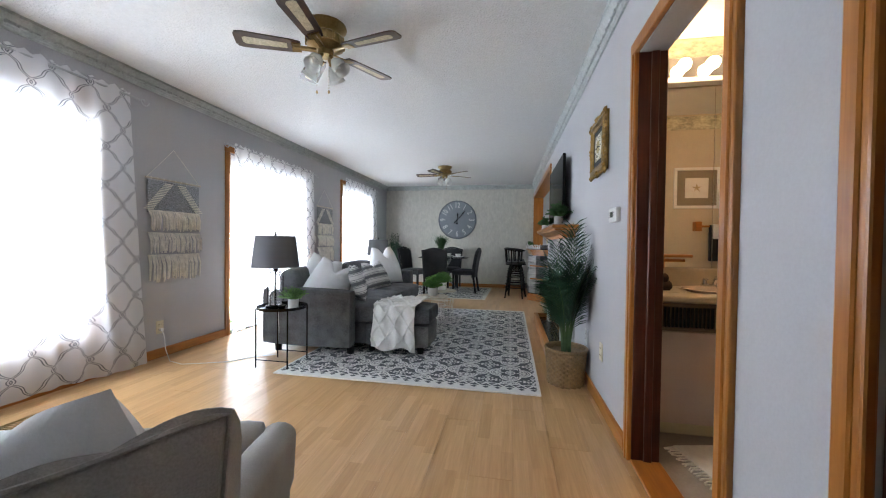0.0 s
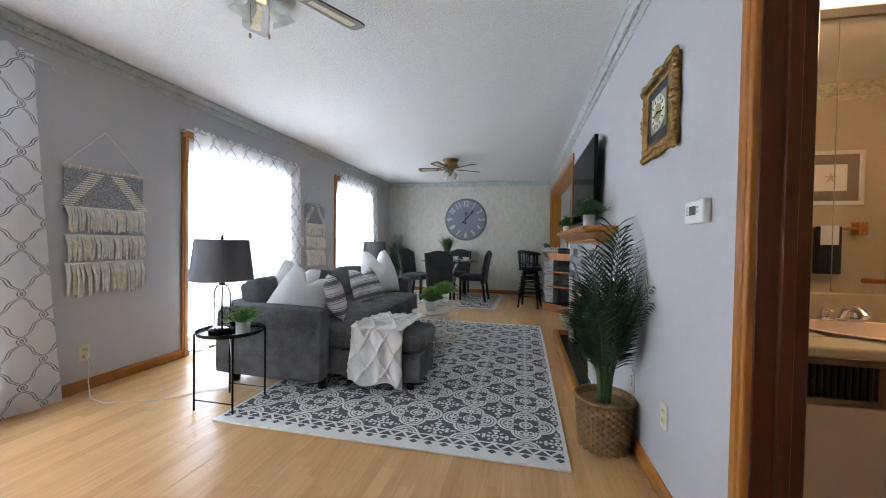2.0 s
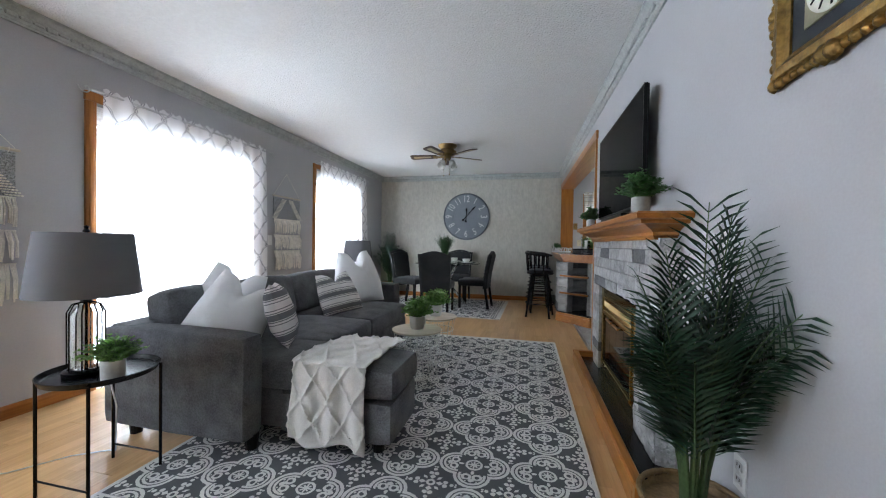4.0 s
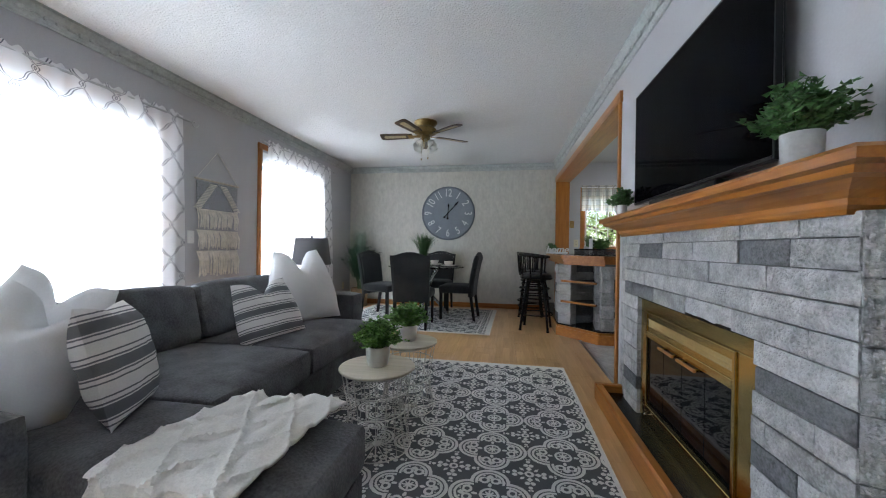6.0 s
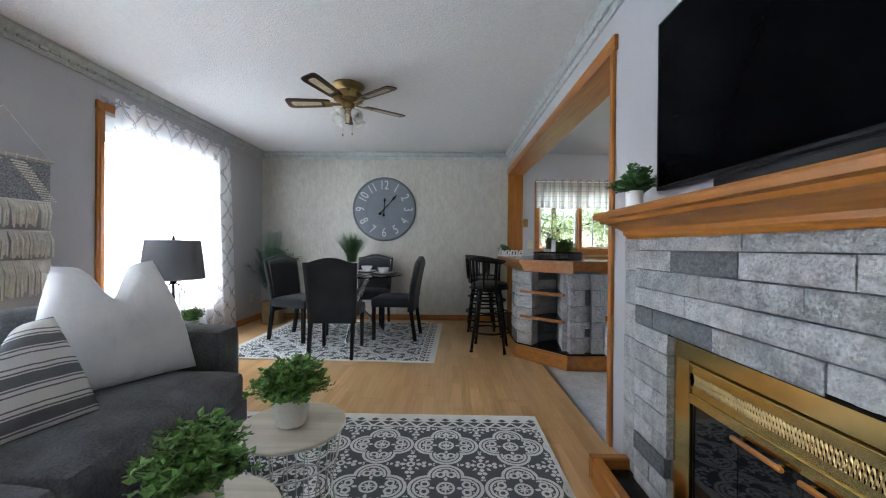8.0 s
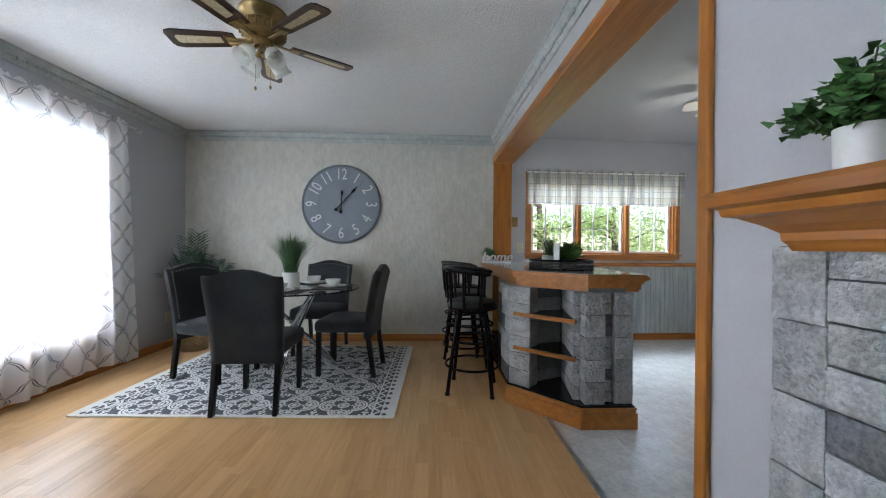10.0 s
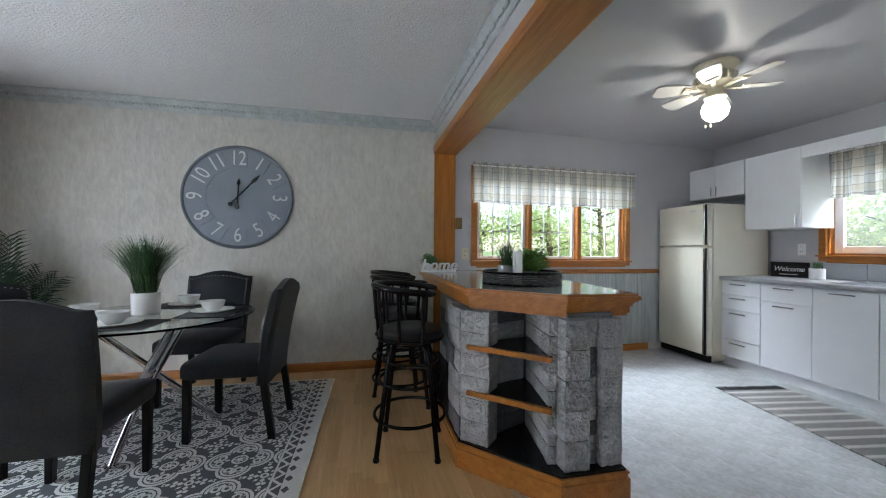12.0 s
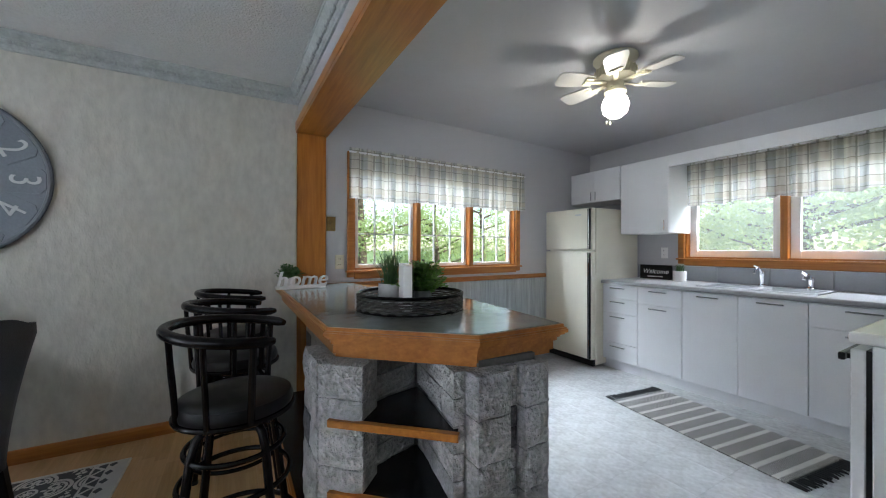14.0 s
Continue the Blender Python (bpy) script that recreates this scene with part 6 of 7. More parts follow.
for k in range(3):
    bm = B()
    a = 2.094 * k + 0.5
    d, s = Vector((math.cos(a), math.sin(a), 0)), Vector((-math.sin(a), math.cos(a), 0))
    lo, hi = d * 0.34, d * -0.3 + s * 0.08
    tube(bm, [Vector((lo.x, lo.y, 0.016)), lo * 0.5 + Vector((0, 0, 0.22)), Vector((s.x * 0.03, s.y * 0.03, 0.4)), hi + Vector((0, 0, 0.71))], 0.02, 12)
    lathe(bm, [(0.035, 0.715), (0.035, 0.727), (0, 0.727)], 16, (hi.x, hi.y, 0))
    lathe(bm, [(0.0, 0.0), (0.03, 0.0), (0.03, 0.02), (0.0, 0.03)], 16, (lo.x, lo.y, 0))
    part("leg", bm, M["chrome"], dt, "chrome tube leg", smooth=True)


def setting(x, y, turn):
    m = thing("placemat", pose(x, y, 0.751, 0, 0, turn), "dark grey placemat on the glass table", "placemat", "place settings")
    bm = B()
    box(bm, -0.2, 0.2, -0.14, 0.14, 0, 0.003, 0.001)
    part("mat", bm, M["velvet"], m)
    p = thing("plate", pose(x, y, 0.755), "white dinner plate on a placemat", "plate", "plates")
    bm = B()
    lathe(bm, [(0.0, 0.0), (0.07, 0.0), (0.12, 0.012), (0.122, 0.015), (0.07, 0.005), (0.0, 0.005)], 32)
    part("dish", bm, M["pot"], p, smooth=True)
    b = thing("bowl", pose(x, y, 0.761), "white bowl standing on a plate", "bowl", "bowls")
    bm = B()
    lathe(bm, [(0.03, 0.0), (0.035, 0.004), (0.06, 0.03), (0.068, 0.062), (0.065, 0.062), (0.056, 0.032), (0.03, 0.008), (0, 0.007)], 32)
    part("dish", bm, M["pot"], b, smooth=True)


for x, y, a in ((-1.26, 8.72, 0), (-0.93, 9.08, 90), (-1.58, 9.02, -90), (-1.2, 9.4, 180)):
    setting(x, y, a)
grassy((-1.3, 9.08, 0.751), 0.19, 0.3, 640, 41, "potted grass in a white pot on the dining table", M["pot"]).scale = (1.3, 1.3, 1.3)


# ---- bar stools ----
def bar_stool():
    s = thing("bar_stool", pose(0, 0, 0), "black metal swivel bar stool with a round padded seat", "stool", "stools at the bar")
    bm = B()
    lathe(bm, [(0.0, 0.645), (0.17, 0.645), (0.188, 0.655), (0.193, 0.675), (0.184, 0.698), (0.15, 0.71), (0.08, 0.714), (0.0, 0.712)], 40)
    part("seat", bm, M["plastic"], s, "black padded seat", smooth=True)
    bm = B()
    tube(bm, ring_pts((0, 0, 0.648), 0.19, 40), 0.0095, 8)
    part("seat_ring", bm, M["black"], s, smooth=True)
    bm = B()
    lathe(bm, [(0.11, 0.605), (0.125, 0.61), (0.125, 0.635), (0.1, 0.646)], 24)
    part("swivel_plate", bm, M["black"], s)
    for sx, sy in ((-1, -1), (1, -1), (1, 1), (-1, 1)):
        bm = B()
        tube(bm, [(sx * 0.075, sy * 0.075, 0.618), (sx * 0.1, sy * 0.1, 0.585), (sx * 0.112, sy * 0.112, 0.53), (sx * 0.168, sy * 0.168, 0.006)], 0.0145, 10)
        leg = part("leg", bm, M["black"], s, smooth=True)
        bm = B()
        lathe(bm, [(0.0, 0.0), (0.018, 0.0), (0.019, 0.012), (0.015, 0.02)], 12, (sx * 0.168, sy * 0.168, 0.0))
        part("rubber_foot", bm, M["plastic"], leg, smooth=True)
    for z, r in ((0.2, 0.207), (0.4, 0.18), (0.52, 0.16)):
        bm = B()
        tube(bm, ring_pts((0, 0, z), r, 36), 0.0095, 8)
        part("foot_ring", bm, M["black"], s, smooth=True)
    # the rail runs round the back and forward as arms; the stool faces +x
    bm = B()
    arc = [math.radians(48 + 264 * k / 30) for k in range(31)]
    tube(bm, [(0.215 * math.cos(a), 0.215 * math.sin(a), 0.93 - 0.022 * math.cos(a)) for a in arc], [0.012] + [0.0185] * 29 + [0.012], 12)
    part("back_rail", bm, M["black"], s, "thick rounded black back rail", smooth=True)
    for k in range(7):
        a = math.radians(66 + k * 38)
        c, d = math.cos(a), math.sin(a)
        bm = B()
        tube(bm, [(0.19 * c, 0.19 * d, 0.648), (0.197 * c, 0.197 * d, 0.74), (0.206 * c, 0.206 * d, 0.83), (0.214 * c, 0.214 * d, 0.925 - 0.022 * c)], 0.012 if k in (0, 6) else 0.0095, 8)
        part("spindle", bm, M["black"], s, smooth=True)
    return s


st = bar_stool()
st.matrix_world = pose(0.275, 8.66, 0, 0, 0, -12)
copy_thing(st, pose(0.28, 9.27, 0, 0, 0, 8))
copy_thing(st, pose(0.29, 9.82, 0, 0, 0, 0))

# ---- armchair near the start ----
ac = thing("armchair", pose(-0.8, 2.12, 0, 0, 0, 22), "pale grey linen armchair with a channelled curved back", "armchair")
P = M["pale"]
bm = B()
cushion(bm, -0.28, 0.28, -0.26, 0.36, 0.26, 0.44, 0.05, 0.02)
part("seat_cushion", bm, P, ac, smooth=True)
bm = B()
cushion(bm, -0.36, 0.36, -0.34, 0.34, 0.12, 0.27, 0.03, 0.0)
part("base", bm, P, ac, smooth=True)
bm = B()
n, nz = 40, 12
gg = {}
for s in (0, 1):
    for j in range(nz + 1):
        for i in range(n + 1):
            a = i / n * 2 - 1
            v = j / nz
            ch = 0.028 * abs(math.sin(i / n * math.pi * 5))
            top = 0.695 + 0.055 * abs(a) ** 1.6 - 0.02 * abs(a) ** 12 + (0.5 * ch if s else 0)
            rr = max(0.2, 1 - max(0, (v - 0.85) / 0.15) ** 2)
            y = -0.36 + 0.16 * a * a - 0.07 * v + (0.06 + ch if s else -0.06 - 0.3 * ch) * rr
            gg[s, j, i] = bm.verts.new((a * (0.335 + 0.03 * v), y, 0.2 + (top - 0.2) * v))
for s in (0, 1):
    for j in range(nz):
        for i in range(n):
            bm.faces.new((gg[s, j, i], gg[s, j, i + 1], gg[s, j + 1, i + 1], gg[s, j + 1, i]))
for j in range(nz):
    for i in (0, n):
        bm.faces.new((gg[0, j, i], gg[0, j + 1, i], gg[1, j + 1, i], gg[1, j, i]))
for i in range(n):
    for j in (0, nz):
        bm.faces.new((gg[0, j, i], gg[1, j, i], gg[1, j, i + 1], gg[0, j, i + 1]))
part("backrest", bm, P, ac, smooth=True)
bm = B()
edge = []
for i in range(n + 1):
    a = i / n * 2 - 1
    edge.append((a * 0.368, -0.43 + 0.16 * a * a - 0.016, 0.697 + 0.055 * abs(a) ** 1.6 - 0.02 * abs(a) ** 12))
edge = [(-0.342, -0.335, 0.22)] + edge + [(0.342, -0.335, 0.22)]
tube(bm, edge, 0.0055, 6)
part("piping", bm, P, ac, smooth=True)
for sx in (-1, 1):
    bm = B()
    nn = 14
    pr = []
    for k in range(nn + 1):
        t = k / nn
        y = -0.2 + 0.55 * t
        top = 0.41 + 0.1 * (1 - t) ** 2 + 0.03 * math.sin(t * 3.14)
        rr = 0.05
        ring = [bm.verts.new((sx * (0.31 + dx), y, z)) for dx, z in [(-rr, 0.2), (rr, 0.2)] + [(rr * 1.15 * math.cos(w), top - 0.05 + 0.05 * math.sin(w)) for w in [math.pi * i / 8 for i in range(9)]]]
        if pr:
            for q in range(11):
                bm.faces.new((pr[q], pr[(q + 1) % 11], ring[(q + 1) % 11], ring[q]))
        else:
            bm.faces.new(ring)
        pr = ring
    bm.faces.new(pr[::-1])
    part("arm", bm, P, ac, smooth=True)
for x, y in ((-0.3, -0.28), (0.3, -0.28), (-0.3, 0.28), (0.3, 0.28)):
    bm = B()
    rod(bm, (x * 1.05, y * 1.05, 0), (x, y, 0.13), 0.015, 0.024, seg=10)
    part("leg", bm, M["blackwood"], ac)
pw = new("throw_pillow", pillow_mesh("throw_pillow", M["cotton"], 0.5, 0.35, 0.17, 12, 0.03))
pw.matrix_world = pose(-0.69, 1.98, 0.405, -15, -14, 106)
tagged(pw, "white quilted pillow leaning in the armchair", "pillow")


# ---- wall clock, framed clock, hangings ----
def text(name, body, size, m, material, parent, depth=0.003, label="", shear=0.0):
    """Raised lettering, turned into a mesh, standing in local x (right) and y (up)."""
    cu = bpy.data.curves.new(name, "FONT")
    cu.body, cu.size, cu.extrude, cu.align_x, cu.align_y = body, size, depth, "CENTER", "CENTER"
    cu.shear, cu.bevel_depth = shear, 0.0
    tmp = bpy.data.objects.new(name, cu)
    me = bpy.data.meshes.new_from_object(tmp)
    bpy.data.objects.remove(tmp)
    me.transform(m)
    me.materials.clear()
    me.materials.append(material)
    ob = new(name, me)
    ob.parent = parent
    if label:
        ob["label"] = label
    return ob


wc = thing("wall_clock", pose(-1.11, YF, 1.615), "large round blue grey wall clock with raised pale numerals", "clock")
R = pose(0, 0, 0, 90, 0, 0)
bm = B()
lathe(bm, [(0.0, 0.0), (0.452, 0.0), (0.452, 0.022), (0.0, 0.022)], 72, m=R)
part("face", bm, M["clockface"], wc, smooth=True)
bm = B()
tube(bm, [R @ Vector(p) for p in ring_pts((0, 0, 0.02), 0.452, 72)], 0.014, 8)
part("rim", bm, M["clockrim"], wc, "dark grey rim", smooth=True)
for k in range(12):
    a = math.radians(90 - 30 * (k + 1))
    hour = k + 1
    turn = -30 * hour + (180 if hour in (4, 5, 6, 7, 8) else 0)
    c = R @ pose(0.345 * math.cos(a), 0.345 * math.sin(a), 0.0, 0, 0, 0)
    bm = B()
    w = 0.074
    prism(bm, [(-w, -0.085), (w, -0.085), (w, 0.065), (w * 0.6, 0.09), (-w * 0.6, 0.09), (-w, 0.065)], 0.02, 0.028, m=R @ pose(0.345 * math.cos(a), 0.345 * math.sin(a), 0, 0, 0, -30 * hour))
    pl = part("numeral_plate", bm, M["clockface"], wc)
    text("numeral", str(hour), 0.185, R @ pose(0.345 * math.cos(a), 0.345 * math.sin(a), 0.029, 0, 0, turn) @ Matrix.Diagonal((0.74, 1, 1, 1)), M["numeral"], pl)
for a, L, z in ((87, 0.17, 0.036), (48, 0.28, 0.042)):
    bm = B()
    prism(bm, [(-0.09, -0.006), (L * 0.6, -0.005), (L * 0.75, -0.016), (L, 0), (L * 0.75, 0.016), (L * 0.6, 0.005), (-0.09, 0.006)], z, z + 0.004, m=R @ pose(0, 0, 0, 0, 0, a))
    lathe(bm, [(0.018, z - 0.001), (0.018, z + 0.005), (0, z + 0.006)], 14, m=R @ pose(-0.09 * math.cos(math.radians(a)), -0.09 * math.sin(math.radians(a)), 0))
    part("hand", bm, M["black"], wc, "black clock hand")

# ornate framed clock on the right-hand wall
fx = xr(4.02)
fc = thing("framed_clock", pose(fx, 4.0, 1.53, 0, 0, -90), "clock in an ornate old gilt frame", "clock")
W2, H2 = 0.2, 0.37
bm = B()
FP = [(0, 0), (0.062, 0), (0.062, 0.012), (0.045, 0.03), (0.025, 0.034), (0.012, 0.022), (0, 0.018)]
for a, b in (((-W2, 0), (W2, 0)), ((W2, 0), (W2, H2)), ((W2, H2), (-W2, H2)), ((-W2, H2), (-W2, 0))):
    d = Vector((b[0] - a[0], 0, b[1] - a[1])).normalized()
    inn = Vector((-d.z, 0, d.x))
    ends = []
    for p, s in ((a, 1), (b, -1)):
        ends.append([bm.verts.new(Vector((p[0], -v, p[1])) + inn * (0.062 - u) + d * s * (0.062 - u)) for u, v in FP])
    for i in range(len(FP)):
        j = (i + 1) % len(FP)
        bm.faces.new((ends[0][i], ends[0][j], ends[1][j], ends[1][i]))
frm = part("gilt_frame", bm, M["gilt"], fc, "carved gilt frame")
rnd = random.Random(4)
bm = B()
for k in range(60):
    t = k / 60 * 4
    s, f = int(t), t - int(t)
    p = [(-W2 + 2 * W2 * f, 0), (W2, H2 * f), (W2 - 2 * W2 * f, H2), (-W2, H2 - H2 * f)][s]
    r = rnd.uniform(0.012, 0.02) * (1.5 if f < 0.08 or abs(f - 0.5) < 0.06 else 1)
    lathe(bm, [(0, 0.0), (r, 0.002), (r * 0.8, r * 0.6), (r * 0.3, r * 0.9), (0, r)], 7, m=pose(p[0] * 0.97, -0.014, H2 / 2 + (p[1] - H2 / 2) * 0.985, 90, 0, 0))
part("carving", bm, M["gilt"], frm, smooth=True)
bm = B()
box(bm, -W2 + 0.05, W2 - 0.05, -0.012, -0.006, 0.05, H2 - 0.05)
part("backing", bm, mat("navy_card", (0.02, 0.025, 0.035), 0.6), fc)
bm = B()
box(bm, -0.09, 0.09, -0.016, -0.012, 0.1, H2 - 0.1)
part("dial_plate", bm, mat("champagne_plate", (0.4, 0.36, 0.24), 0.35, 0.6), fc)
bm = B()
lathe(bm, [(0.0, 0.016), (0.082, 0.016), (0.082, 0.019), (0, 0.019)], 32, m=pose(0, 0, H2 / 2, 90, 0, 0))
dial = part("dial", bm, mat("ivory_dial", (0.66, 0.64, 0.55), 0.4), fc)
bm = B()
lathe(bm, [(0.0, 0.019), (0.042, 0.019), (0.042, 0.0205), (0, 0.0205)], 24, m=pose(0, 0, H2 / 2, 90, 0, 0))
part("centre_disc", bm, mat("gold_disc", (0.4, 0.33, 0.14), 0.4, 0.5), dial)
bm = B()
for k in range(12):
    a = 6.283 * k / 12
    box(bm, 0.055, 0.074, -0.0025, 0.0025, 0.019, 0.0205, m=pose(0, 0, H2 / 2, 90, 0, 0) @ pose(0, 0, 0, 0, 0, math.degrees(a)))
part("hour_marks", bm, M["black"], dial)
for a, L in ((-10, 0.062), (195, 0.045)):
    bm = B()
    box(bm, -0.01, L, -0.003, 0.003, 0.0215, 0.023, m=pose(0, 0, H2 / 2, 90, 0, 0) @ pose(0, 0, 0, 0, 0, a))
    part("hand", bm, M["black"], dial)

th_ = thing("thermostat", pose(xr(3.6), 3.6, 1.225, 0, 0, -90), "white wall thermostat with a small grey display", "thermostat")
bm = B()
box(bm, -0.07, 0.07, -0.03, 0, -0.042, 0.042, 0.008, 3)
part("body", bm, M["enamel"], th_)
bm = B()
box(bm, -0.028, 0.022, -0.0315, -0.029, -0.012, 0.02, 0.001)
part("display", bm, mat("lcd_green_grey", (0.1, 0.13, 0.11), 0.2), th_)
for x, z in ((-0.043, 0.016), (-0.043, 0.004), (-0.043, -0.008), (0.036, 0.014), (0.036, -0.002)):
    bm = B()
    box(bm, x - 0.006, x + 0.006, -0.033, -0.029, z - 0.004, z + 0.004, 0.0015)
    part("button", bm, M["potgrey"], th_)


def wall_plate(m, label, kind, material):
    o = thing("outlet" if kind != "switch" else "light_switch", m, label, "outlet" if kind != "switch" else "switch")
    bm = B()
    w = 0.06 if kind == "double" else 0.036
    box(bm, -w, w, -0.006, 0, -0.058, 0.058, 0.003, 1)
    part("plate", bm, material, o)
    if kind == "switch":
        bm = B()
        box(bm, -0.006, 0.006, -0.016, -0.005, -0.012, 0.012, 0.002)
        part("toggle", bm, material, o)
    else:
        for z in (-0.022, 0.022):
            bm = B()
            box(bm, -0.017, 0.017, -0.009, -0.005, z - 0.014, z + 0.014, 0.004)
            s = part("socket", bm, material, o)
            bm = B()
            for x in (-0.007, 0.007):
                box(bm, x - 0.0015, x + 0.0015, -0.0096, -0.0085, z - 0.002, z + 0.008)
            part("slots", bm, M["black"], s)


wall_plate(pose(xr(3.9), 3.88, 0.365, 0, 0, -90), "ivory wall outlet beside the doorway", "outlet", M["beige"])
wall_plate(pose(xr(4.3), 4.33, 0.35, 0, 0, -90), "white wall outlet behind the palm", "outlet", M["enamel"])
wall_plate(pose(XL, 4.12, 0.27, 0, 0, 90), "ivory wall outlet with a white cord plugged in", "outlet", M["beige"])
wall_plate(pose(XL, 9.85, 0.33, 0, 0, 90), "ivory wall outlet in the dining corner", "outlet", M["beige"])
wall_plate(pose(XL, 6.73, 1.085, 0, 0, 90), "white light switch beside the patio door", "switch", M["enamel"])
wall_plate(pose(0.95, yn(0.95), 1.43), "dark bronze light switch by the kitchen post", "switch", M["oldbrass"])
wall_plate(pose(1.02, yn(1.0), 1.12), "ivory wall outlet above the bar", "outlet", M["beige"])
wall_plate(pose(KE - 0.002, 9.3, 1.19, 0, 0, -90), "white wall outlet over the worktop", "outlet", M["enamel"])

cord = thing("power_cord", pose(0, 0, 0), "white power cord trailing from the outlet to the lamp", "cord")
bm = B()
tube(bm, [(XL + 0.02, 4.12, 0.25), (XL + 0.06, 4.11, 0.2), (XL + 0.13, 4.06, 0.1), (-2.68, 4.0, 0.02), (-2.55, 3.99, 0.006), (-2.4, 4.05, 0.006), (-2.22, 4.13, 0.006), (-2.1, 4.3, 0.006), (-1.98, 4.38, 0.006), (-1.92, 4.37, 0.02), (-1.9, 4.36, 0.25), (-1.85, 4.28, 0.49)], 0.0035, 6)
part("cable", bm, M["enamel"], cord, smooth=True)
bm = B()
box(bm, XL + 0.009, XL + 0.035, 4.105, 4.135, 0.235, 0.262, 0.005, 2)
part("plug", bm, M["enamel"], cord)
fv = thing("floor_vent", pose(-2.56, 3.05, 0.0, 0, 0, 0), "brown metal floor register by the window", "vent")
bm = B()
for x0, x1, y0, y1 in ((-0.06, 0.06, -0.15, -0.135), (-0.06, 0.06, 0.135, 0.15), (-0.06, -0.048, -0.135, 0.135), (0.048, 0.06, -0.135, 0.135)):
    box(bm, x0, x1, y0, y1, 0.0, 0.006, 0.001)
part("frame", bm, M["oldbrass"], fv)
for k in range(14):
    bm = B()
    y = -0.128 + k * 0.0195
    box(bm, -0.048, 0.048, y, y + 0.008, 0.0, 0.004)
    part("slat", bm, M["oldbrass"], fv)


def macrame(y0, y1, ztop, zbot, apex, seed, label):
    """A woven hanging on a dowel with three tiers of fringe; local x runs along +y of the wall."""
    rnd = random.Random(seed)
    w, H = (y1 - y0) / 2, ztop - zbot
    o = thing("wall_hanging", pose(XL, (y0 + y1) / 2, zbot, 0, 0, 90), label, "wall hanging", "woven wall hangings")
    bm = B()
    rod(bm, (-w - 0.02, -0.02, H - 0.01), (w + 0.02, -0.02, H - 0.01), 0.008)
    part("dowel", bm, M["birch"], o, smooth=True)
    bm = B()
    for s in (-1, 1):
        tube(bm, [(s * w, -0.02, H), (0, -0.006, apex - zbot)], 0.002, 5)
    part("string", bm, M["yarn"], o)
    zb = H * 0.68
    bm = B()
    box(bm, -w, w, -0.022, -0.012, zb - 0.02, H - 0.025)
    panel = part("woven_panel", bm, mat("grey_weave", (0.3, 0.31, 0.33), 0.95, var=0.7, scale=90, fine=160, bump=0.8), o, "grey woven panel")
    bm = B()
    for s in (-1, 1):
        for k in range(16):
            t = k / 15
            cx, cz = s * (0.12 * w + 0.72 * w * t), H - 0.045 - (H - 0.06 - zb) * t
            for q in range(5):
                box(bm, cx + s * q * 0.017 - 0.008, cx + s * q * 0.017 + 0.008, -0.03, -0.02, cz - 0.006, cz + 0.004, 0.003, m=None)
    for k in range(9):
        x = -w + 0.03 + k * (2 * w - 0.06) / 8
        tube(bm, [(x, -0.018, H - 0.03), (x, -0.03, H - 0.005), (x + 0.006, -0.018, H + 0.002)], 0.003, 5)
    part("braid", bm, M["yarn"], o, "cream braided chevron")["kind"] = "stuff"
    for zt, L in ((zb, H * 0.19), (H * 0.465, H * 0.19), (H * 0.25, H * 0.25)):
        bm = B()
        rod(bm, (-w, -0.024, zt), (w, -0.024, zt), 0.006, seg=6)
        n = int(2 * w / 0.0098)
        for k in range(n):
            x = -w + 0.004 + k * 2 * w / n
            l = L * rnd.uniform(0.86, 1.06)
            dx = rnd.uniform(-0.012, 0.012)
            yy = -0.03 - rnd.uniform(0, 0.03)
            tube(bm, [(x, -0.026, zt), (x + dx * 0.4, yy - 0.006, zt - l * 0.4), (x + dx, yy, zt - l)], [0.004, 0.006, 0.0045], 5)
        part("fringe", bm, M["yarn"], o, "cream yarn fringe")["kind"] = "stuff"


macrame(3.995, 4.515, 1.6, 0.69, 1.88, 1, "cream and grey woven wall hanging with long fringe")
macrame(6.77, 7.275, 1.635, 0.73, 1.92, 2, "cream and grey woven wall hanging between the windows")

# ---- things on the bar and worktop ----
tray = thing("wicker_tray", pose(0.985, 8.68, 0.951), "round dark wicker tray on the bar top", "tray")
TR = 0.24
dark_wicker = mat("dark_wicker", (0.06, 0.057, 0.055), 0.6, var=0.4, scale=40, bump=0.3)
for j in range(6):
    bm = B()
    z0 = 0.004 + j * 0.011
    pts = []
    for k in range(96):
        a = 6.283 * k / 96
        q = TR + 0.004 * (1 if (k // 2 + j) % 2 else -1)
        pts.append((q * math.cos(a), q * math.sin(a), z0 + 0.004))
    tube(bm, pts + pts[:1], 0.0048, 5)
    part("woven_band", bm, dark_wicker, tray)
for z in (0.003, 0.072):
    bm = B()
    tube(bm, ring_pts((0, 0, z), TR + 0.002, 48), 0.007, 8)
    part("rim", bm, M["black"], tray, smooth=True)
bm = B()
lathe(bm, [(0.0, 0.001), (TR, 0.001), (TR, 0.006), (0, 0.006)], 48)
part("base", bm, M["blackwood"], tray)
leafy("potted_plant", (1.06, 8.7, 0.958), 0.125, 0.15, 120, 51, M["leaf"], [(q, z * 0.8) for q, z in CYL], M["potgrey"], "green leafy plant in a grey pot on the tray", 0.024)
grassy((0.93, 8.8, 0.958), 0.14, 0.2, 180, 52, "spiky green plant in a pot on the tray", M["potgrey"])
sg = thing("box_sign", pose(0.93, 8.62, 0.958, 0, 0, 72), "black box sign with white sides on the tray", "sign")
bm = B()
box(bm, -0.1, 0.1, -0.02, 0.02, 0, 0.195, 0.001)
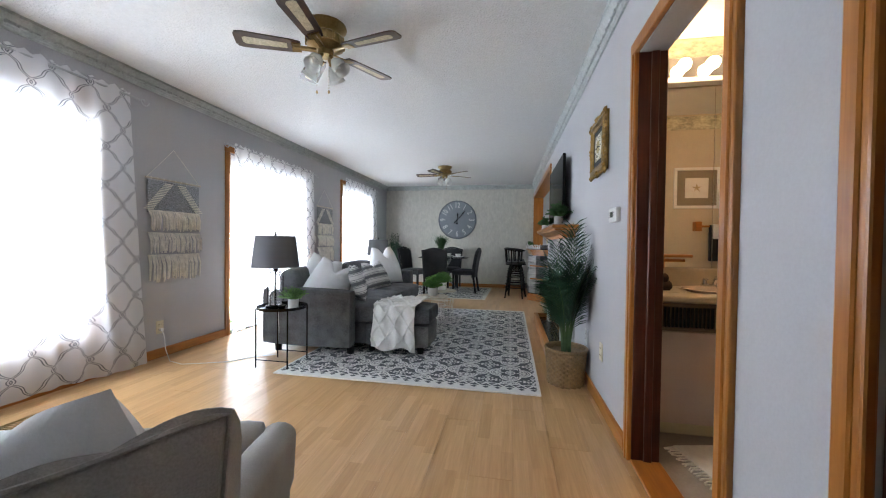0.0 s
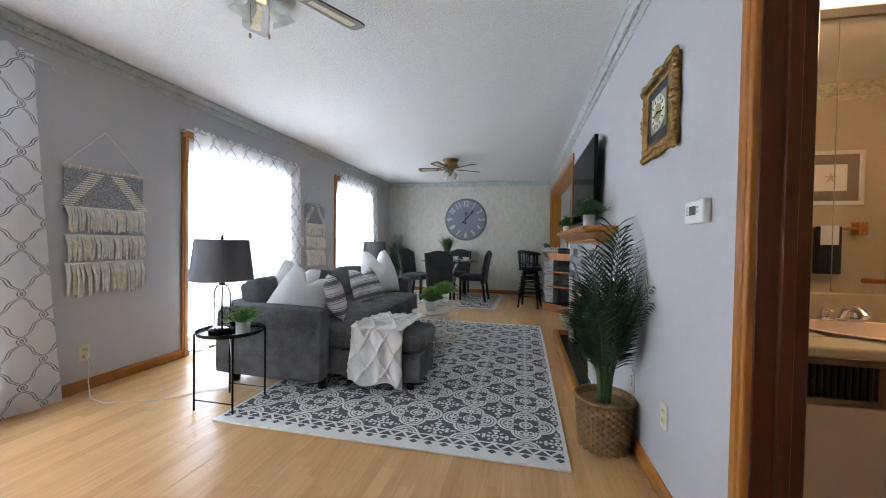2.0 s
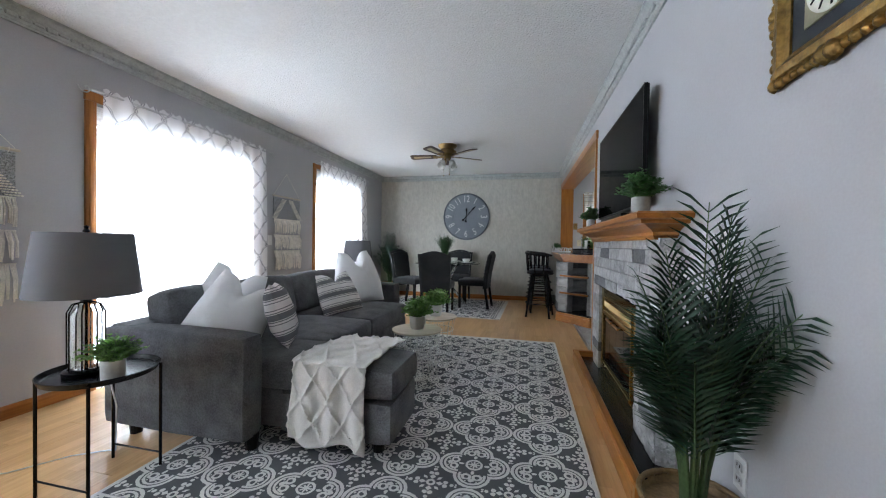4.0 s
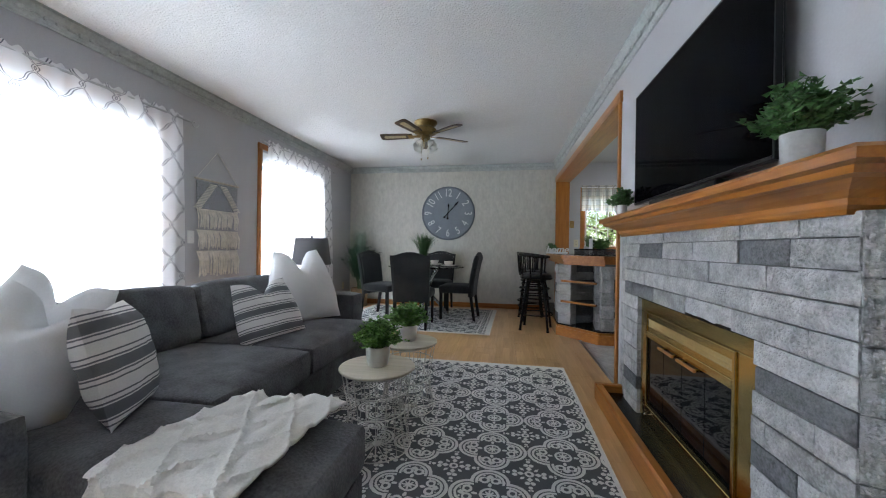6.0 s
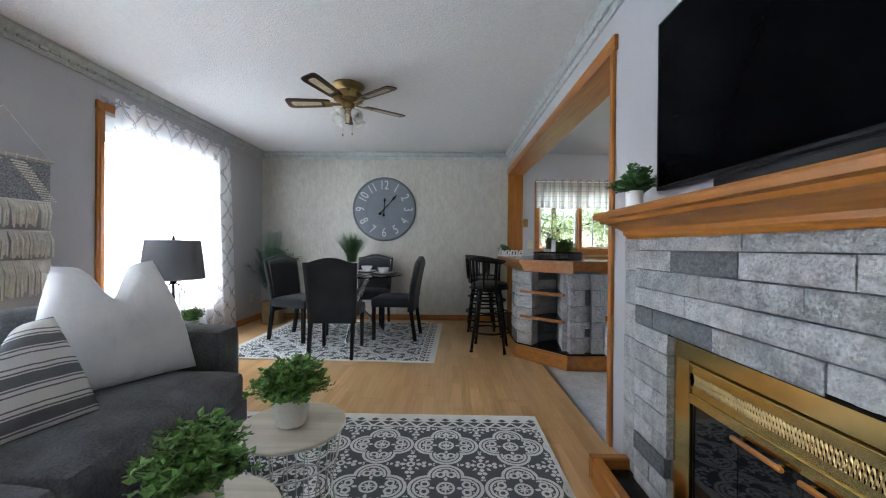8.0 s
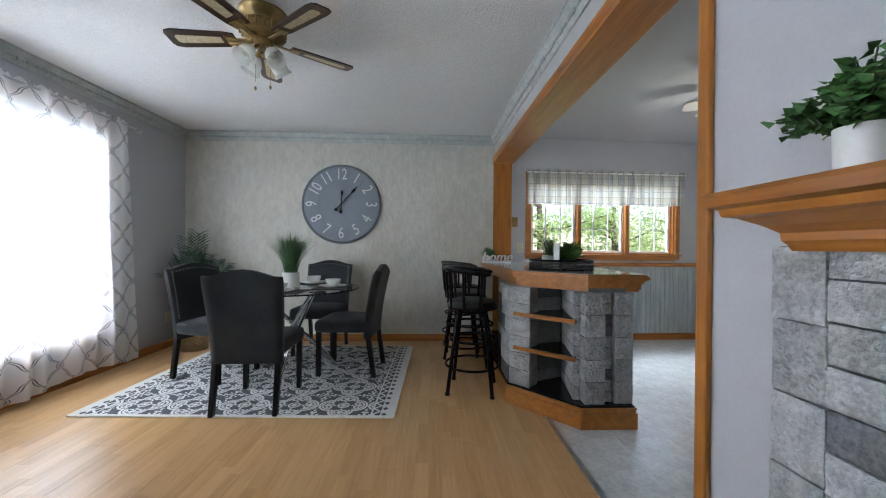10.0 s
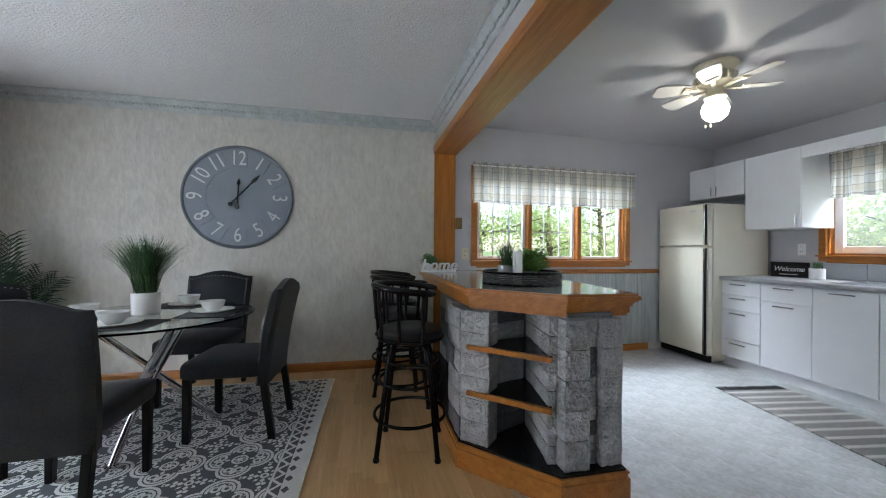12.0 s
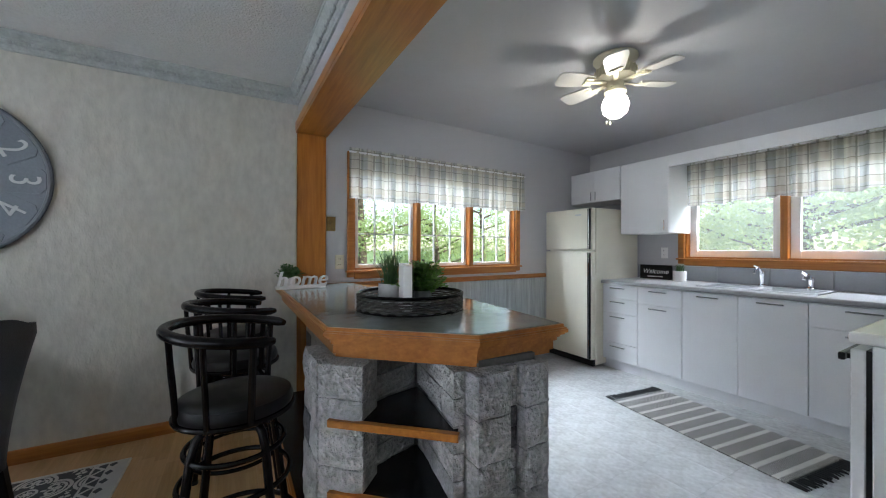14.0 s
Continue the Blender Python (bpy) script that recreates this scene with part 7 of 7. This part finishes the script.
part("box", bm, M["white"], sg)
bm = B()
box(bm, -0.094, 0.094, -0.0225, -0.02, 0.006, 0.189)
part("face", bm, M["black"], sg)
for k in range(3):
    bm = B()
    box(bm, -0.06 + 0.01 * k, 0.05, -0.0237, -0.0225, 0.055 + k * 0.04, 0.066 + k * 0.04)
    part("writing_bar", bm, M["white"], sg)
hs = thing("word_sign", pose(0.63, 9.8, 0.951, 0, 0, 6), "white cut out word sign reading home on the bar", "sign")
text("word", "home", 0.15, pose(0.05, 0, 0.062, 90, 0, 0), M["white"], hs, 0.016, shear=0.25)
bm = B()
box(bm, -0.12, 0.21, -0.018, 0.018, 0.0, 0.024, 0.003)
part("foot", bm, M["white"], hs)
leafy("potted_plant", (0.62, 9.98, 0.951), 0.09, 0.1, 60, 53, M["leaf2"], [(q * 0.9, z * 0.8) for q, z in CYL], M["pot"], "small fern in a white pot at the end of the bar", 0.02)
ws = thing("welcome_sign", pose(4.16, 9.33, 0.914, 0, 0, -90), "black board sign reading Welcome on the worktop", "sign")
bm = B()
box(bm, -0.165, 0.165, -0.012, 0.012, 0, 0.15, 0.002)
part("board", bm, M["black"], ws)
text("word", "Welcome", 0.068, pose(0, -0.013, 0.08, 90, 0, 0), M["white"], ws, 0.001, shear=0.3)
bm = B()
box(bm, -0.08, 0.08, -0.0135, -0.012, 0.025, 0.031)
part("writing_bar", bm, M["white"], ws)
grassy((4.06, 9.04, 0.914), 0.04, 0.09, 120, 54, "small potted grass on the worktop", M["pot"])

# kitchen runner with tassels
kr = thing("runner_rug", pose(3.13, 8.38, 0.0, 0, 0, -8), "black and cream striped woven runner with black tassels", "rug")
rm = mat("woven_stripe", (0.95, 0.95, 0.95), 0.95, var=0.12, scale=12, fine=200, bump=0.6, spec=0.1)
x, y, z = coords(rm, 0.006, 40)
a = y.cell(0.102)
weave = (x * 380.0 + y.cell(0.026).abs() * 14.0).op("SINE").op("GREATER_THAN", -0.3)
two_tone(rm, (a.abs() - 0.36).less(0.0) * weave, (0.66, 0.65, 0.62), (0.07, 0.07, 0.075))
bm = B()
box(bm, -0.29, 0.29, -0.56, 0.56, 0.001, 0.009, 0.002)
part("weave", bm, rm, kr)
for s in (-1, 1):
    for k in range(24):
        bm = B()
        xx = -0.28 + k * 0.0243
        tube(bm, [(xx, s * 0.555, 0.007), (xx + random.uniform(-0.006, 0.006), s * 0.6, 0.008), (xx + random.uniform(-0.012, 0.012), s * random.uniform(0.63, 0.65), 0.006)], [0.004, 0.007, 0.004], 5)
        part("tassel", bm, M["velvet"], kr)

# ---- bathroom ----
bx = xr(3) + 0.12
van = thing("vanity", pose(bx, 3.58, 0), "pink beige bathroom vanity with a heater grille under the top", "vanity")
vm = mat("pinkish_laminate", (0.55, 0.44, 0.4), 0.45, var=0.04)
bm = B()
box(bm, 0.0, 1.5, 0.02, 0.52, 0.08, 0.745)
part("body", bm, vm, van)
bm = B()
box(bm, 0.0, 1.5, 0.05, 0.07, 0.0, 0.08)
part("kickboard", bm, M["beige"], van)
for a in ((0.0, 0.6, 0.08, 0.585), (0.6, 1.2, 0.08, 0.585), (0.42, 1.2, 0.59, 0.74)):
    bm = B()
    box(bm, a[0] + 0.002, a[1] - 0.002, 0.0, 0.019, a[2], a[3], 0.003)
    part("panel", bm, vm, van)
bm = B()
for a in ((0.0, 0.41, 0.59, 0.61), (0.0, 0.41, 0.72, 0.742), (0.0, 0.02, 0.61, 0.72), (0.38, 0.41, 0.61, 0.72)):
    box(bm, a[0], a[1], -0.004, 0.015, a[2], a[3], 0.002)
box(bm, 0.02, 0.38, 0.012, 0.018, 0.61, 0.72)
gr = part("heater_grille", bm, mat("bronze_metal", (0.16, 0.12, 0.09), 0.4, 0.6), van, "bronze heater grille")
for k in range(18):
    bm = B()
    box(bm, 0.026 + k * 0.0195, 0.034 + k * 0.0195, 0.0, 0.011, 0.61, 0.72)
    part("slat", bm, M["plastic"], gr)
bm = B()
box(bm, 0.0, 1.52, -0.03, 0.14, 0.747, 0.785, 0.012, 3)
box(bm, 0.0, 0.34, 0.14, 0.4, 0.747, 0.785)
box(bm, 0.8, 1.52, 0.14, 0.4, 0.747, 0.785)
box(bm, 0.0, 1.52, 0.4, 0.52, 0.747, 0.785)
box(bm, 0.0, 1.52, 0.5, 0.519, 0.785, 0.905, 0.004)
part("counter", bm, mat("cream_counter", (0.6, 0.52, 0.4), 0.3, var=0.08, scale=20), van, "cream laminate counter")
bm = B()
prof = [(1.0, 0.012), (0.96, 0.016), (0.9, 0.004), (0.75, -0.07), (0.3, -0.11), (0.0, -0.112)]
lathe(bm, prof, 40, m=pose(0.57, 0.25, 0.785) @ Matrix.Diagonal((0.25, 0.19, 1, 1)))
part("basin", bm, mat("pink_porcelain", (0.68, 0.52, 0.44), 0.15, var=0.02, bump=0), van, "oval pinkish basin", smooth=True)
bf = thing("basin_faucet", pose(bx + 0.57, 4.0, 0.785), "brass toned basin tap with twin levers", "tap")
bm = B()
box(bm, -0.075, 0.075, -0.02, 0.02, 0, 0.03, 0.01, 2)
tube(bm, [(0, 0, 0.02), (0, -0.03, 0.07), (0, -0.09, 0.075), (0, -0.12, 0.05)], 0.013, 10)
part("body", bm, M["chrome"], bf, smooth=True)
for s in (-1, 1):
    bm = B()
    rod(bm, (s * 0.055, 0, 0.03), (s * 0.055, 0, 0.06), 0.016, 0.012)
    box(bm, s * 0.055 - 0.006, s * 0.055 + 0.006, -0.045, 0.01, 0.055, 0.066, 0.003)
    part("lever", bm, M["chrome"], bf)
for k, (z, x) in enumerate(((0.785, 0.12), (0.83, 0.1))):
    t = thing("rolled_towel", pose(bx + x, 3.8, z), "dark brown rolled towel on the vanity", "towel", "rolled towels")
    bm = B()
    tube(bm, [(-0.12, 0, 0.03), (-0.11, 0, 0.03), (0.11, 0, 0.03), (0.12, 0, 0.03)], [0.02, 0.03, 0.03, 0.02], 14)
    part("roll", bm, mat("brown_towel", (0.035, 0.022, 0.018), 0.95, var=0.3, fine=150, bump=0.6), t, smooth=True)
mir = thing("bathroom_mirror", pose(bx, 4.1, 0.91), "wide mirror over the vanity", "mirror")
for i in range(3):
    bm = B()
    box(bm, 0.0 + i * 0.6, 0.598 + i * 0.6, -0.008, -0.002, 0.0, 1.2, 0.001)
    part("mirror_glass", bm, M["mirror"], mir)
lb = thing("vanity_light", pose(bx, 4.1, 2.12), "mirrored vanity light bar with round bulbs over the mirror", "light")
bm = B()
box(bm, 0.1, 1.5, -0.06, 0, 0.035, 0.17, 0.003)
part("bar", bm, M["chrome"], lb)
bm = B()
box(bm, 0.0, 1.7, -0.075, -0.001, 0.0, 0.034, 0.003)
part("shelf_strip", bm, M["white"], lb)
bulb = glow("warm_bulb", (1.0, 0.66, 0.36), 14.0)
for k in range(8):
    bm = B()
    lathe(bm, [(0.014, 0), (0.02, 0.01), (0.038, 0.035), (0.04, 0.055), (0.03, 0.08), (0.0, 0.092)], 16, m=pose(0.2 + k * 0.165, -0.06, 0.1, 90, 0, 0))
    part("bulb", bm, bulb, lb, "lit round bulb", smooth=True)
BORD = mat("scroll_border", (0.5, 0.47, 0.36), 0.7, var=0.45, scale=14, fine=30, bump=0.2, stretch=(1, 1, 1.6))
bm = B()
box(bm, bx, 2.9, 4.094, 4.1, 2.31, 2.43)
box(bm, bx, 2.9, 2.53, 2.536, 2.28, 2.42)
structure("trim_border", bm, BORD, "leafy scroll wallpaper border")
for x0 in (1.86, 2.3):
    p = thing("framed_picture", pose(x0 + 0.22, 2.532, 1.45, 0, 0, 180), "white framed starfish picture on a grey mat", "picture", "framed starfish pictures")
    bm = B()
    for a in ((-0.22, 0.22, 0, 0.03), (-0.22, 0.22, 0.4, 0.43), (-0.22, -0.19, 0.03, 0.4), (0.19, 0.22, 0.03, 0.4)):
        box(bm, a[0], a[1], -0.02, 0, a[2], a[3], 0.002)
    part("frame", bm, M["white"], p)
    bm = B()
    box(bm, -0.19, 0.19, -0.008, -0.002, 0.03, 0.4)
    part("mat_board", bm, mat("taupe_mat", (0.26, 0.22, 0.17), 0.8), p)
    bm = B()
    box(bm, -0.11, 0.11, -0.011, -0.008, 0.11, 0.32)
    part("print", bm, M["cotton"], p)
    bm = B()
    prism(bm, [((0.05 if k % 2 == 0 else 0.014) * math.sin(k * math.pi / 5), (0.05 if k % 2 == 0 else 0.014) * math.cos(k * math.pi / 5)) for k in range(10)], 0.011, 0.014, m=pose(0, 0, 0.215, 90, 0, 0))
    part("starfish", bm, M["cane"], p)
tb = thing("towel_bar", pose(2.39, 2.532, 1.26, 0, 0, 180), "oak towel bar with dark towels", "towel bar")
bm = B()
rod(bm, (-0.34, -0.06, 0), (0.34, -0.06, 0), 0.011)
for s in (-1, 1):
    box(bm, s * 0.31 - 0.03, s * 0.31 + 0.03, -0.08, 0, -0.05, 0.05, 0.008, 2)
part("bar", bm, M["oakw"], tb)
for x in (-0.09, 0.12):
    t = thing("hand_towel", pose(2.39 - x, 2.532, 1.26, 0, 0, 180), "black hand towel with a checked cloth over it", "towel", "hand towels")
    bm = B()
    box(bm, -0.085, 0.085, -0.082, -0.038, -0.36, 0.016, 0.01, 2)
    part("towel", bm, M["velvet"], t)
    bm = B()
    box(bm, -0.06, 0.06, -0.088, -0.034, -0.13, 0.021, 0.006, 2)
    part("cloth", bm, M["cotton"], t)
wr = thing("wooden_rack", pose(1.24, 4.06, 0.95), "small orange wood rack before the mirror", "rack")
bm = B()
box(bm, -0.1, 0.09, -0.05, 0.03, 0.03, 0.05, 0.004)
box(bm, -0.1, 0.05, -0.04, 0.02, 0.0, 0.018, 0.004)
box(bm, -0.1, -0.07, -0.03, 0.01, -0.045, 0.05, 0.004)
part("rack", bm, M["oakw"], wr)
wr2 = thing("wooden_rack", pose(1.8, 4.06, 0.95), "small orange wood rack before the mirror", "rack")
bm = B()
box(bm, -0.04, 0.16, -0.06, 0.03, -0.045, 0.06, 0.006)
rod(bm, (-0.16, -0.03, 0.01), (-0.03, -0.03, 0.01), 0.012)
part("rack", bm, M["oakw"], wr2)
br = thing("bath_mat", pose(1.22, 3.3, 0.0, 0, 0, 12), "white tasselled bath mat with grey pattern", "rug")
bm = B()
box(bm, -0.16, 0.5, -0.22, 0.22, -0.003, 0.008, 0.003)
part("mat", bm, M["throw"], br)
for k in range(22):
    bm = B()
    yy = -0.21 + k * 0.02
    tube(bm, [(-0.155, yy, 0.005), (-0.2, yy + random.uniform(-0.01, 0.01), 0.006), (-0.22, yy + random.uniform(-0.015, 0.015), 0.003)], 0.004, 4)
    part("tassel", bm, M["yarn"], br)

# ---- outdoors ----
bm = B()
for a, b in (((-400, -400), (400, 400)),):
    vs = [bm.verts.new(p) for p in ((-400, -400, -0.6), (400, -400, -0.6), (400, 400, -0.6), (-400, 400, -0.6))]
    bm.faces.new(vs)
structure("ground", bm, mat("lawn", (0.07, 0.12, 0.035), 0.9, var=0.4, scale=0.8, fine=9, bump=0.3), "green lawn")
tleaf = mat("tree_leaf", (0.22, 0.31, 0.12), 0.6, var=0.4, scale=0.7, fine=3, bump=0.0)
_nt = tleaf.node_tree
_tr, _mx = _nt.nodes.new("ShaderNodeBsdfTranslucent"), _nt.nodes.new("ShaderNodeMixShader")
_tr.inputs[0].default_value, _mx.inputs[0].default_value = (0.42, 0.52, 0.22, 1), 0.5
_nt.links.new(_nt.nodes["Principled BSDF"].outputs[0], _mx.inputs[1])
_nt.links.new(_tr.outputs[0], _mx.inputs[2])
_nt.links.new(_mx.outputs[0], _nt.nodes["Material Output"].inputs[0])
bark = mat("bark", (0.09, 0.07, 0.05), 0.9, var=0.4, scale=6)


def tree(x, y, h, r, n, seed):
    rnd = random.Random(seed)
    t = thing("tree", pose(x, y, -0.6), "leafy green tree in the garden", "tree", "garden trees")
    bm = B()
    tube(bm, [(0, 0, 0), (0.05, 0.03, h * 0.3), (0.0, 0.1, h * 0.6), (0.05, 0.05, h * 0.9)], [0.16, 0.12, 0.07, 0.02], 8)
    tips = []
    for k in range(14):
        a, z = rnd.uniform(0, 6.283), h * rnd.uniform(0.15, 0.85)
        L = r * rnd.uniform(0.6, 1.0) * (1.15 - 0.7 * z / h)
        e = Vector((math.cos(a) * L, math.sin(a) * L, z + L * 0.3))
        tube(bm, [(0.03, 0.03, z), Vector((0, 0, z)).lerp(e, 0.5), e], [0.05, 0.03, 0.01], 5)
        tips += [Vector((0, 0, z)).lerp(e, f) for f in (0.45, 0.7, 1.0)]
    part("trunk", bm, bark, t)
    verts, faces = [], []
    for k in range(n):
        c = rnd.choice(tips) + Vector((rnd.gauss(0, 0.32), rnd.gauss(0, 0.32), rnd.gauss(0, 0.26)))
        d = Vector((rnd.uniform(-1, 1), rnd.uniform(-1, 1), rnd.uniform(-1, 0.6))).normalized()
        s = d.cross(Vector((rnd.uniform(-1, 1), rnd.uniform(-1, 1), rnd.uniform(-1, 1)))).normalized()
        L = rnd.uniform(0.05, 0.1)
        i = len(verts)
        verts += [c, c + d * L * 0.5 + s * L * 0.35, c + d * L, c + d * L * 0.5 - s * L * 0.35]
        faces.append((i, i + 1, i + 2, i + 3))
    me = bpy.data.meshes.new("crown")
    me.from_pydata([tuple(v) for v in verts], [], faces)
    me.materials.append(tleaf)
    cr = new("crown", me)
    cr.parent = t
    cr["kind"] = "stuff"


for k, (x, y, h, r) in enumerate(((0.8, 15.5, 5.0, 2.0), (3.2, 16.5, 5.5, 2.2), (6.0, 17.5, 4.6, 2.0), (-1.5, 18.0, 6.0, 2.4), (9.0, 19.0, 5.5, 2.3), (9.5, 13.5, 5.0, 2.1), (10.5, 10.5, 5.5, 2.3), (10.0, 7.5, 5.0, 2.1), (11.5, 16.0, 6.0, 2.5), (8.4, 9.2, 3.8, 2.0), (12.5, 8.8, 6.0, 2.6), (12.5, 12.2, 6.0, 2.6))):
    tree(x, y, h, r, 9000, 60 + k)

# ---- floor pieces ----
rnd = random.Random(77)
plank_meshes = {}


def plank(parent, x0, x1, y0, y1, material, z0=-0.012, bev=0.0012, name="plank"):
    key = (round(x1 - x0, 3), round(y1 - y0, 3), name)
    if key not in plank_meshes:
        bm = B()
        w, h = (x1 - x0) / 2, (y1 - y0) / 2
        lo = [bm.verts.new((sx * w, sy * h, z0)) for sx, sy in ((-1, -1), (1, -1), (1, 1), (-1, 1))]
        mi = [bm.verts.new((sx * w, sy * h, -bev)) for sx, sy in ((-1, -1), (1, -1), (1, 1), (-1, 1))]
        hi = [bm.verts.new((sx * (w - bev), sy * (h - bev), 0)) for sx, sy in ((-1, -1), (1, -1), (1, 1), (-1, 1))]
        for a, b in ((lo, mi), (mi, hi)):
            for i in range(4):
                bm.faces.new((a[i], a[(i + 1) % 4], b[(i + 1) % 4], b[i]))
        bm.faces.new(hi)
        plank_meshes[key] = mesh(name, bm, material)
    o = new(name, plank_meshes[key])
    o.location = ((x0 + x1) / 2, (y0 + y1) / 2, 0)
    o.parent = parent


PW, PLN = 0.194, 1.21
x, col = XL, 0
while x < 0.7:
    x1 = min(x + PW, 0.715)
    y = YN - [0.0, 0.5, 0.9, 0.25, 0.7][col % 5]
    while y < YF:
        a, b = max(y, YN), min(y + PLN, YF)
        if b - a > 0.01:
            plank(floor, x, x1, a, b, M["plank"])
        y += PLN
    x, col = x1, col + 1
T = 0.305
for i in range(12):
    for j in range(12):
        x0, y0 = 0.74 + i * T, 6.83 + j * T
        x1, y1 = min(x0 + T, 4.29), min(y0 + T, 10.35)
        if x1 - x0 > 0.02 and y1 - y0 > 0.02:
            plank(kitchen_floor, x0, x1, y0, y1, M["vinyl"], bev=0.0006, name="tile")
bm = B()
box(bm, 0.715, xr(3) - 0.01, YN, 6.82, -0.012, 0.0)
structure("floor_edge", bm, M["plank"], "laminate strip along the wall")
